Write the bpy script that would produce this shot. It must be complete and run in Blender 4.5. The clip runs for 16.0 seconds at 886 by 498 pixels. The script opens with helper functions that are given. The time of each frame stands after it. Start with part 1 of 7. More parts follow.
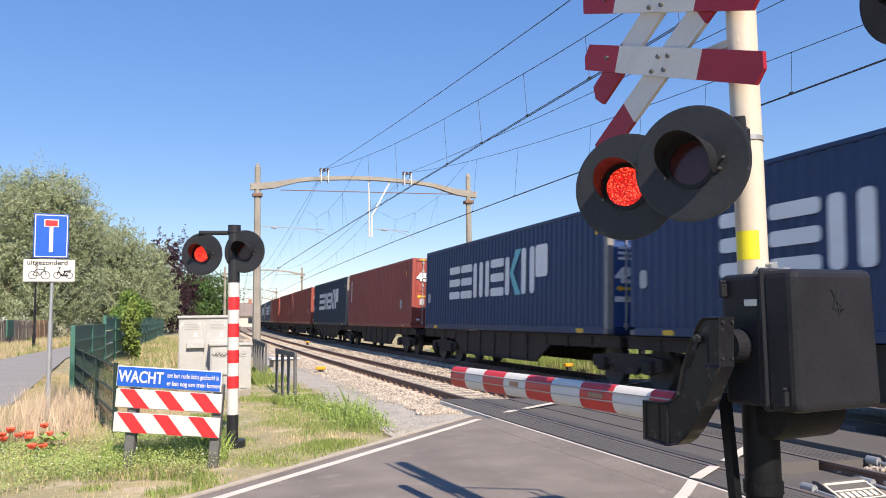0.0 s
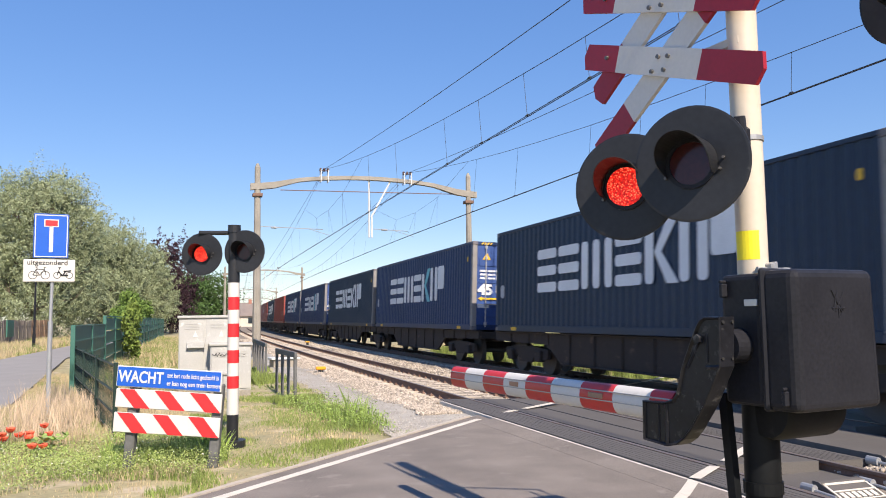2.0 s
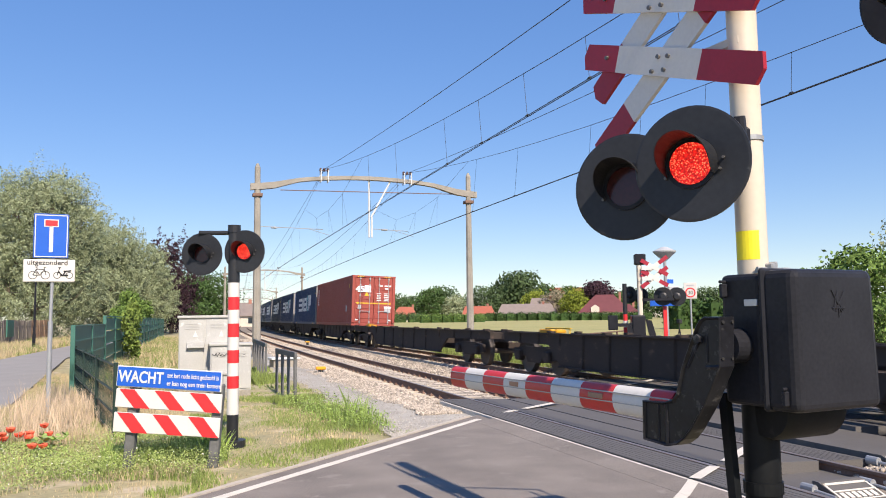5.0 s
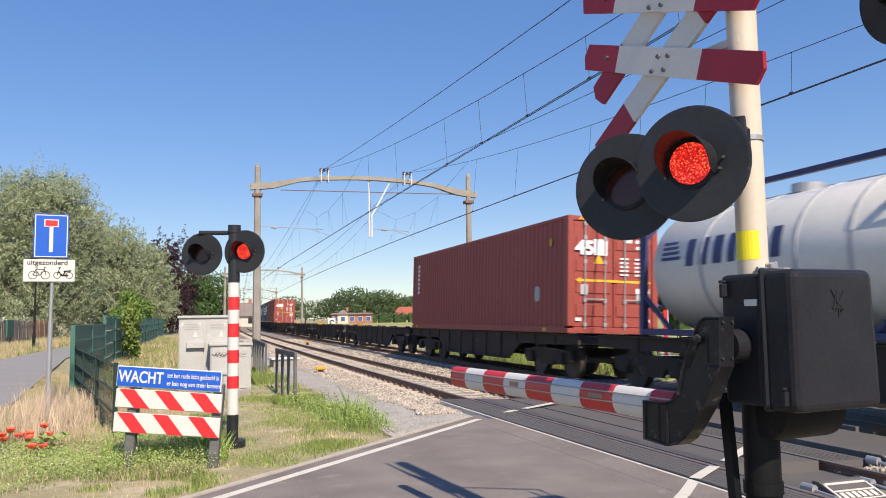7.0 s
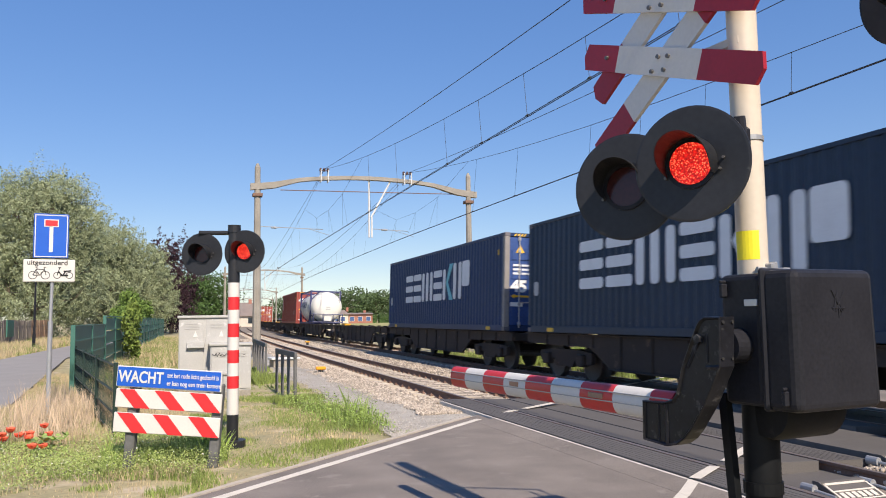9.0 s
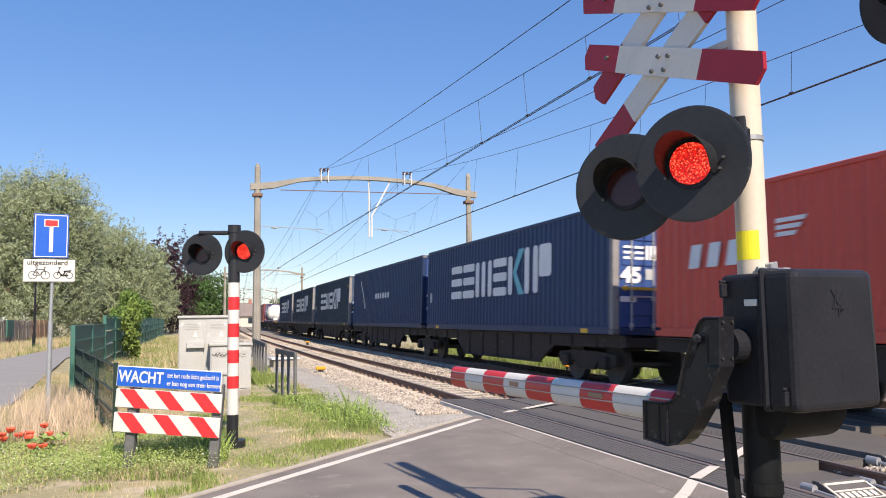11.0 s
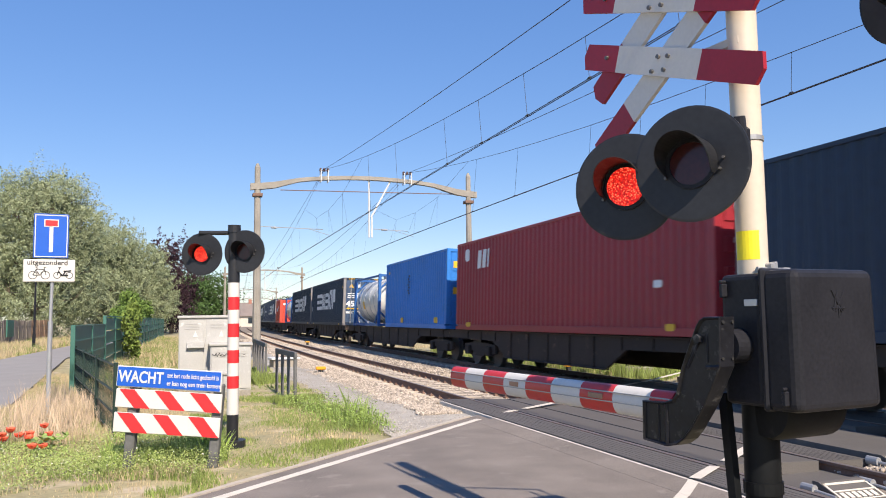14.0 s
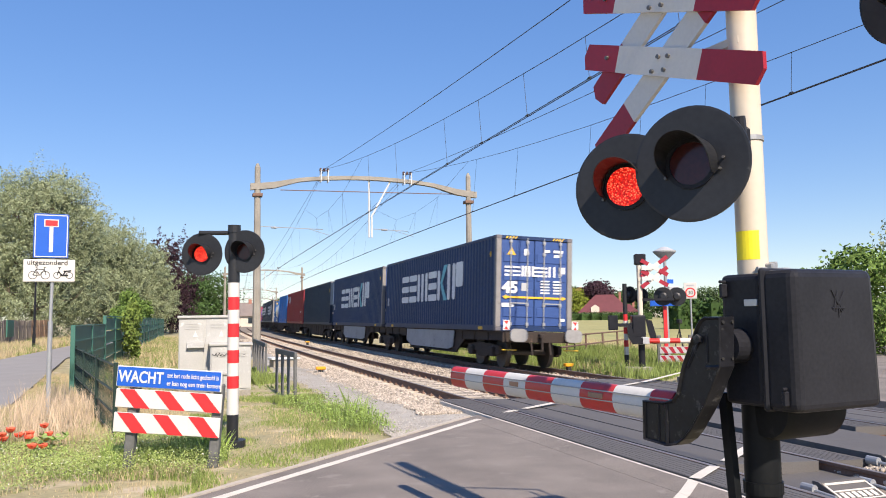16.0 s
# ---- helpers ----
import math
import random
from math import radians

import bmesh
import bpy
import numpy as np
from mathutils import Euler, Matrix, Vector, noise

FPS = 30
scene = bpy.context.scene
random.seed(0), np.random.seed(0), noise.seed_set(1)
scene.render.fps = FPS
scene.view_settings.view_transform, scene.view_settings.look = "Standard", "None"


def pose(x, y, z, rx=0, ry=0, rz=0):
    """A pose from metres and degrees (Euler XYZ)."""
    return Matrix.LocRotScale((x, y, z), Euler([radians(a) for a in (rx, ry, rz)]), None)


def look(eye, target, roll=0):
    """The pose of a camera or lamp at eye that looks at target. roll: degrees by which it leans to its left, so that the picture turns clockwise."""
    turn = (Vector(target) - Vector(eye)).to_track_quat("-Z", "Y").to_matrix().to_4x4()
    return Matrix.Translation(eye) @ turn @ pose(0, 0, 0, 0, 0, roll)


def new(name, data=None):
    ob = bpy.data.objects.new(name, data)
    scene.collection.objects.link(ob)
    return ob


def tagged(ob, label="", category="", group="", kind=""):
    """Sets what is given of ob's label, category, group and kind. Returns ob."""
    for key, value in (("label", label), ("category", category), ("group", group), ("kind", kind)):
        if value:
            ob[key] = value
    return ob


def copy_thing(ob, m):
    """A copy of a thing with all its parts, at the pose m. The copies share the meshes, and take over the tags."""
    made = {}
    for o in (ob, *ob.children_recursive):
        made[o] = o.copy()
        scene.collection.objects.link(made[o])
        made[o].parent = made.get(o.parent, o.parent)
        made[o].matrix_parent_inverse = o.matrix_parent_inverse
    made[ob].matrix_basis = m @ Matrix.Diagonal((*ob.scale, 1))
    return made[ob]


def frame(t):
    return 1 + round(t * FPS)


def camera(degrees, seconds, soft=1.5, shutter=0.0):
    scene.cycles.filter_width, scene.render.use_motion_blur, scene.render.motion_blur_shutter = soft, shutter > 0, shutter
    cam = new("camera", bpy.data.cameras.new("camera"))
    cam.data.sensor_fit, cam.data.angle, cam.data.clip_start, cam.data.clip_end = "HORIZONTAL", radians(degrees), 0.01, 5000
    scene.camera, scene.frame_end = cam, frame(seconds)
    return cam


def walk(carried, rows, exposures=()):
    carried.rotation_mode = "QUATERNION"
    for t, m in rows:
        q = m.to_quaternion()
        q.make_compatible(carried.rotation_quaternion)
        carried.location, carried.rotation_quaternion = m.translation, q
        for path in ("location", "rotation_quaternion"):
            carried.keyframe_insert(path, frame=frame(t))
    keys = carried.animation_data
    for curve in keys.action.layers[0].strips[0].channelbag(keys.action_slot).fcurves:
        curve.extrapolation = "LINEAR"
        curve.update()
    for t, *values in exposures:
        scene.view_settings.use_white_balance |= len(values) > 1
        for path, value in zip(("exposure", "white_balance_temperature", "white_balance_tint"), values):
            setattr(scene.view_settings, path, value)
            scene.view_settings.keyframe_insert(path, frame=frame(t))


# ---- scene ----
# The world's y runs along the rails at the crossing, z is the height over the rail heads.
EYE = Vector((-10.003, -12.482, 1.604))
cam = camera(59.407, 16.0, soft=1.0, shutter=0.12)
VIEW = look(EYE, EYE + Vector((3.1415, 9.4541, 0.8669)), -0.768)
walk(cam, [(0.0, VIEW), (16.0, VIEW)], exposures=[(t, e, 6800, 12) for t, e in ((0.0, 0.68), (4.2, 0.68), (6.5, 0.46), (9.0, 0.46), (11.4, 0.62), (16.0, 0.64))])

# ---- world and sun ----
SUN_AZ, SUN_EL = radians(174.6), radians(42.4)      # clockwise from +y
world = bpy.data.worlds.new("sky")
scene.world = world
world.use_nodes = True
wn = world.node_tree
sky = wn.nodes.new("ShaderNodeTexSky")
sky.sky_type, sky.sun_disc = "NISHITA", False
sky.sun_elevation, sky.sun_rotation = SUN_EL, SUN_AZ
sky.air_density, sky.dust_density, sky.ozone_density = 1.0, 0.1, 6.0
tone = wn.nodes.new("ShaderNodeHueSaturation")
tone.inputs["Saturation"].default_value = 1.56
tone.inputs["Hue"].default_value = 0.517
soften = wn.nodes.new("ShaderNodeGamma")
soften.inputs["Gamma"].default_value = 0.55
wn.links.new(sky.outputs[0], soften.inputs["Color"])
wn.links.new(soften.outputs[0], tone.inputs["Color"])
wn.links.new(tone.outputs[0], wn.nodes["Background"].inputs[0])
wn.nodes["Background"].inputs[1].default_value = 0.222
sun = new("sun", bpy.data.lights.new("sun", "SUN"))
sun.data.energy, sun.data.angle, sun.data.color = 4.55, radians(0.53), (1.0, 0.90, 0.78)
TO_SUN = Vector((math.sin(SUN_AZ) * math.cos(SUN_EL), math.cos(SUN_AZ) * math.cos(SUN_EL), math.sin(SUN_EL)))
sun.matrix_world = look((0, 0, 60), Vector((0, 0, 60)) - TO_SUN)

# ---- materials ----
def mat(name, rgb, rough=0.6, metal=0.0, vary=0.12, scale=3.0, grain=40.0, bump=0.0, spots=None, spot_at=0.62, objvary=0.0,
        emit=0.0, spec=0.5, coords="Object", stretch=(1, 1, 1)):
    """A procedural surface: base colour varied at two scales, optional stains of a second colour, fine relief."""
    m = bpy.data.materials.new(name)
    m.use_nodes = True
    t = m.node_tree
    n, l = t.nodes, t.links
    b = n["Principled BSDF"]
    b.inputs["Roughness"].default_value, b.inputs["Metallic"].default_value = rough, metal
    b.inputs["Specular IOR Level"].default_value = spec
    tc = n.new("ShaderNodeTexCoord")
    mp = n.new("ShaderNodeMapping")
    mp.inputs["Scale"].default_value = stretch
    l.new(tc.outputs[coords], mp.inputs[0])
    big, fine = n.new("ShaderNodeTexNoise"), n.new("ShaderNodeTexNoise")
    big.inputs["Scale"].default_value, fine.inputs["Scale"].default_value = scale, grain
    big.inputs["Detail"].default_value, fine.inputs["Detail"].default_value = 4, 3
    l.new(mp.outputs[0], big.inputs["Vector"])
    l.new(mp.outputs[0], fine.inputs["Vector"])
    add = n.new("ShaderNodeMath")
    add.operation = "ADD"
    l.new(big.outputs[0], add.inputs[0])
    l.new(fine.outputs[0], add.inputs[1])
    rng = n.new("ShaderNodeMapRange")
    rng.inputs["From Min"].default_value, rng.inputs["From Max"].default_value = 0.6, 1.4
    rng.inputs["To Min"].default_value, rng.inputs["To Max"].default_value = 1 - vary, 1 + vary
    l.new(add.outputs[0], rng.inputs["Value"])
    value = rng.outputs[0]
    if objvary:
        info = n.new("ShaderNodeObjectInfo")
        geo = n.new("ShaderNodeNewGeometry")
        s = n.new("ShaderNodeMath")
        s.operation = "ADD"
        l.new(info.outputs["Random"], s.inputs[0])
        l.new(geo.outputs["Random Per Island"], s.inputs[1])
        fr = n.new("ShaderNodeMath")
        fr.operation = "FRACT"
        l.new(s.outputs[0], fr.inputs[0])
        r2 = n.new("ShaderNodeMapRange")
        r2.inputs["To Min"].default_value, r2.inputs["To Max"].default_value = 1 - objvary, 1 + objvary
        l.new(fr.outputs[0], r2.inputs["Value"])
        mul = n.new("ShaderNodeMath")
        mul.operation = "MULTIPLY"
        l.new(value, mul.inputs[0])
        l.new(r2.outputs[0], mul.inputs[1])
        value = mul.outputs[0]
    hsv = n.new("ShaderNodeHueSaturation")
    hsv.inputs["Color"].default_value = (*rgb, 1)
    l.new(value, hsv.inputs["Value"])
    colour = hsv.outputs[0]
    if spots:
        st = n.new("ShaderNodeTexNoise")
        st.inputs["Scale"].default_value, st.inputs["Detail"].default_value, st.inputs["Roughness"].default_value = scale * 2.3, 6, 0.65
        l.new(mp.outputs[0], st.inputs["Vector"])
        r3 = n.new("ShaderNodeMapRange")
        r3.inputs["From Min"].default_value, r3.inputs["From Max"].default_value = spot_at, spot_at + 0.1
        l.new(st.outputs[0], r3.inputs["Value"])
        mix = n.new("ShaderNodeMix")
        mix.data_type = "RGBA"
        l.new(r3.outputs[0], mix.inputs[0])
        l.new(colour, mix.inputs[6])
        mix.inputs[7].default_value = (*spots, 1)
        colour = mix.outputs[2]
    l.new(colour, b.inputs["Base Color"])
    if emit:
        b.inputs["Emission Color"].default_value = (*rgb, 1)
        b.inputs["Emission Strength"].default_value = emit
    if bump:
        bp = n.new("ShaderNodeBump")
        bp.inputs["Strength"].default_value, bp.inputs["Distance"].default_value = 0.6, bump
        l.new(add.outputs[0], bp.inputs["Height"])
        l.new(bp.outputs[0], b.inputs["Normal"])
    return m


# ---- small tools for meshes ----
def mesh_of(bm, material, name="mesh", smooth=False):
    if smooth:
        for e in bm.edges:
            if any(len(f.verts) > 4 for f in e.link_faces) or e.calc_face_angle(0) > 0.9:
                e.smooth = False
    me = bpy.data.meshes.new(name)
    bm.to_mesh(me)
    bm.free()
    for m in (material if isinstance(material, (list, tuple)) else [material]):
        me.materials.append(m)
    if smooth:
        for p in me.polygons:
            p.use_smooth = p.loop_total <= 4
    return me


def part(name, bm, material, parent=None, label="", smooth=False, at=None):
    ob = new(name, bm if isinstance(bm, bpy.types.Mesh) else mesh_of(bm, material, name, smooth))
    if parent is not None:
        ob.parent = parent
    if at is not None:
        ob.matrix_basis = at
    if label:
        ob["label"] = label
    return ob


def thing(name, label, category, at=None, group="", kind=""):
    ob = new(name)
    ob.empty_display_size = 0.1
    if at is not None:
        ob.matrix_basis = at
    return tagged(ob, label, category, group, kind)


def box(bm, lo, hi, bevel=0.0, m=None, mi=0, seg=1):
    """Adds a box between two corners, its edges bevelled."""
    lo, hi = Vector(lo), Vector(hi)
    mm = Matrix.Translation((lo + hi) / 2) @ Matrix.Diagonal((*(hi - lo), 1))
    if m is not None:
        mm = m @ mm
    v = bmesh.ops.create_cube(bm, size=1, matrix=mm)["verts"]
    faces = list({f for x in v for f in x.link_faces})
    for f in faces:
        f.material_index = mi
    if bevel:
        edges = list({e for x in v for e in x.link_edges})
        bmesh.ops.bevel(bm, geom=edges, offset=bevel, segments=seg, affect="EDGES", profile=0.5, material=mi)
    return v


def tube(bm, a, b, r0, r1=None, n=12, caps=True, mi=0):
    """Adds a round bar from a to b."""
    a, b = Vector(a), Vector(b)
    d = b - a
    m = Matrix.Translation((a + b) / 2) @ d.to_track_quat("Z", "Y").to_matrix().to_4x4()
    v = bmesh.ops.create_cone(bm, cap_ends=caps, segments=n, radius1=r0, radius2=r0 if r1 is None else r1, depth=d.length, matrix=m)["verts"]
    for f in {f for x in v for f in x.link_faces}:
        f.material_index = mi
    return v


def poly(bm, pts, mi=0):
    f = bm.faces.new([bm.verts.new(p) for p in pts])
    f.material_index = mi
    return f


def prism(bm, outline, axis, lo, hi, mi=0):
    """Adds a solid with the given 2D outline, pushed from lo to hi along axis 0, 1 or 2."""
    def put(p, c):
        q = list(p)
        q.insert(axis, c)
        return q
    a = [bm.verts.new(put(p, lo)) for p in outline]
    b = [bm.verts.new(put(p, hi)) for p in outline]
    n = len(outline)
    fs = [bm.faces.new(a[::-1]), bm.faces.new(b)] + [bm.faces.new((a[i], a[(i + 1) % n], b[(i + 1) % n], b[i])) for i in range(n)]
    for f in fs:
        f.material_index = mi
    bmesh.ops.recalc_face_normals(bm, faces=fs)
    return fs


def one(maker, *args, **kw):
    bm = bmesh.new()
    maker(bm, *args, **kw)
    return bm


def turned(bm, profile, n=24, mi=0, m=None, loop=False):
    """Adds a solid of revolution round z from (radius, height) pairs."""
    rings = []
    for r, z in profile:
        rings.append([bm.verts.new((r * math.cos(2 * math.pi * i / n), r * math.sin(2 * math.pi * i / n), z)) for i in range(n)])
    fs = []
    for a, b in zip(rings, rings[1:] + ([rings[0]] if loop else [])):
        for i in range(n):
            fs.append(bm.faces.new((a[i], a[(i + 1) % n], b[(i + 1) % n], b[i])))
    if profile[0][0] > 1e-4 and not loop:
        fs.append(bm.faces.new(rings[0][::-1]))
    if profile[-1][0] > 1e-4 and not loop:
        fs.append(bm.faces.new(rings[-1]))
    for f in fs:
        f.material_index = mi
    if m is not None:
        bmesh.ops.transform(bm, matrix=m, verts=[v for r in rings for v in r])
    return fs


def text_mesh(words, size, material, parent, at, name="lettering", extrude=0.001, align="LEFT", wide=1.0, bold=0.0):
    """Lettering in the built-in font as a mesh, lying in the parent's plane given by at."""
    cu = bpy.data.curves.new(name, "FONT")
    cu.body, cu.size, cu.extrude, cu.align_x, cu.offset = words, size, extrude, align, bold
    tmp = bpy.data.objects.new(name, cu)
    scene.collection.objects.link(tmp)
    dg = bpy.context.evaluated_depsgraph_get()
    me = bpy.data.meshes.new_from_object(tmp.evaluated_get(dg))
    bpy.data.objects.remove(tmp)
    me.transform(Matrix.Diagonal((wide, 1, 1, 1)))
    me.materials.clear()
    me.materials.append(material)
    return part(name, me, None, parent, at=at)


# ---- the line of the track ----
RADIUS, CANT, SPACING, GAUGE = 2148.7, radians(2.254), 4.038, 1.506


def track_pose(s, off=0.0, z=0.0):
    """A place on the far track: s metres along it, off metres to its right, z over the rails, leaning with the cant."""
    th = s / RADIUS
    base = Matrix.Translation((RADIUS - RADIUS * math.cos(th), RADIUS * math.sin(th), 0)) @ Matrix.Rotation(-th, 4, "Z")
    return base @ Matrix.Rotation(CANT, 4, "Y") @ Matrix.Translation((off, 0, z))


def near_pose(s, off=0.0, z=0.0):
    """The same on the near track, which lies beside the far one."""
    th = s / RADIUS
    r = RADIUS + SPACING
    base = Matrix.Translation((RADIUS - r * math.cos(th), r * math.sin(th), 0)) @ Matrix.Rotation(-th, 4, "Z")
    return base @ Matrix.Rotation(CANT, 4, "Y") @ Matrix.Translation((off, 0, z))

M_ASPHALT = mat("asphalt", (0.20, 0.172, 0.148), 0.85, vary=0.42, scale=1.3, grain=75, bump=0.006, spots=(0.25, 0.218, 0.19), spot_at=0.58)
M_PANEL = mat("rubber_panel", (0.11, 0.102, 0.096), 0.75, vary=0.15, scale=1.2, grain=60, bump=0.003, objvary=0.03)
M_WHITE = mat("road_paint", (0.64, 0.59, 0.51), 0.7, vary=0.12, scale=5, grain=60, spots=(0.3, 0.29, 0.27), spot_at=0.72)
M_RUST = mat("rail_rust", (0.19, 0.11, 0.075), 0.75, vary=0.2, scale=6)
M_RAILTOP = mat("rail_head", (0.36, 0.30, 0.26), 0.48, 0.7, vary=0.1)
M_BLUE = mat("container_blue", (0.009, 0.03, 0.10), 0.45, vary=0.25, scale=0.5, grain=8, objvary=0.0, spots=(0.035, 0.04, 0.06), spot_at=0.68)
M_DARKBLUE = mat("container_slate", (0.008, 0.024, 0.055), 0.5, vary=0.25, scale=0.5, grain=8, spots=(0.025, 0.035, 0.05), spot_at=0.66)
M_RED = mat("container_red", (0.31, 0.062, 0.046), 0.5, vary=0.16, scale=0.5, grain=8, spots=(0.2, 0.09, 0.06), spot_at=0.7)
M_CONTWHITE = mat("container_lettering", (0.75, 0.76, 0.77), 0.5, vary=0.1, scale=2, spots=(0.5, 0.5, 0.52), spot_at=0.68)
M_WAGON = mat("wagon_steel", (0.033, 0.023, 0.018), 0.8, vary=0.25, scale=1.5, grain=20, spots=(0.11, 0.07, 0.05), spot_at=0.6)
M_GRASS = mat("ground_soil", (0.33, 0.29, 0.16), 0.95, vary=0.3, scale=0.6, grain=14, spots=(0.48, 0.40, 0.285), spot_at=0.56, coords="Object")
M_CONCRETE = mat("concrete", (0.29, 0.265, 0.225), 0.85, vary=0.3, scale=1.5, grain=30, bump=0.003, spots=(0.22, 0.2, 0.17), spot_at=0.64)

# ---- the goods train ----
CW, CH, CZ = 1.266, 2.896, 1.118          # half width, height and floor height of a container
M_CAST = mat("corner_steel", (0.16, 0.15, 0.16), 0.6, 0.2, vary=0.25, scale=5)
M_REARPOST = mat("worn_rear_post", (0.25, 0.235, 0.225), 0.6, 0.1, vary=0.2, scale=4, spots=(0.12, 0.1, 0.1), spot_at=0.6)
M_ROD = mat("galvanised_rod", (0.42, 0.42, 0.42), 0.45, 0.5, vary=0.15, scale=6)
M_YELLOW = mat("yellow_marking", (0.75, 0.45, 0.03), 0.5, vary=0.1)
M_ORANGE = mat("orange_cap", (0.80, 0.36, 0.02), 0.5, vary=0.1)
M_BLACK = mat("black_marking", (0.02, 0.02, 0.02), 0.6, vary=0.2)
M_TEAL = mat("teal_lettering", (0.16, 0.5, 0.58), 0.5, vary=0.1, scale=2)
M_GREYMARK = mat("grey_sticker", (0.42, 0.43, 0.44), 0.6, vary=0.12)
# side blue and slate, brightened: sun on the doors is put into the colour
M_LITDOORBLUE = mat("lit_door_blue", (0.03, 0.075, 0.24), 0.5, vary=0.16, scale=1.2, grain=14, spots=(0.06, 0.08, 0.16), spot_at=0.66)
M_LITDOORSLATE = mat("lit_door_slate", (0.04, 0.075, 0.14), 0.55, vary=0.2, scale=1.2, grain=14, spots=(0.2, 0.2, 0.2), spot_at=0.66)
M_CRIMSON = mat("container_crimson", (0.30, 0.02, 0.03), 0.45, vary=0.14, scale=0.6, grain=8)
M_ORANGERED = mat("container_orange_red", (0.60, 0.075, 0.045), 0.45, vary=0.12, scale=0.6, grain=8)
M_SKYBLUE = mat("container_bright_blue", (0.022, 0.19, 0.58), 0.45, vary=0.16, scale=0.6, grain=8)
M_TANK = mat("tank_white", (0.70, 0.68, 0.62), 0.35, vary=0.08, scale=1.2, grain=10, spots=(0.4, 0.38, 0.34), spot_at=0.66)
M_TANKFRAME = mat("frame_violet_blue", (0.035, 0.04, 0.12), 0.5, vary=0.2, scale=3)
M_TANKBLUE = mat("frame_blue", (0.02, 0.12, 0.36), 0.5, vary=0.2, scale=3)
M_WHEEL = mat("wheel_steel", (0.09, 0.075, 0.065), 0.6, 0.3, vary=0.2, scale=5)
M_BUFFER = mat("buffer_plate", (0.34, 0.33, 0.32), 0.5, 0.4, vary=0.2, scale=6)
M_GREYWAGON = mat("wagon_grey_panel", (0.32, 0.34, 0.36), 0.6, vary=0.2, scale=2, spots=(0.14, 0.11, 0.09), spot_at=0.6)
M_MARKRED = mat("red_sticker", (0.55, 0.05, 0.04), 0.5, vary=0.1)


def corrugated(bm, a, b, z0, z1, depth, pitch, side):
    """A corrugated steel sheet from a to b, its waves pushed back from the line by depth."""
    a, b = Vector((*a, 0)), Vector((*b, 0))
    run = (b - a).normalized()
    inward = Vector((-run.y, run.x, 0)) * side
    n = max(1, round((b - a).length / pitch))
    step = (b - a).length / n
    line = []
    for i in range(n):
        for f, d in ((0.0, 0), (0.26, 0), (0.5, 1), (0.76, 1)):
            line.append(a + run * (i + f) * step + inward * depth * d)
    line.append(b)
    lo = [bm.verts.new((p.x, p.y, z0)) for p in line]
    hi = [bm.verts.new((p.x, p.y, z1)) for p in line]
    for i in range(len(line) - 1):
        q = (lo[i], lo[i + 1], hi[i + 1], hi[i])
        bm.faces.new(q if side > 0 else q[::-1])


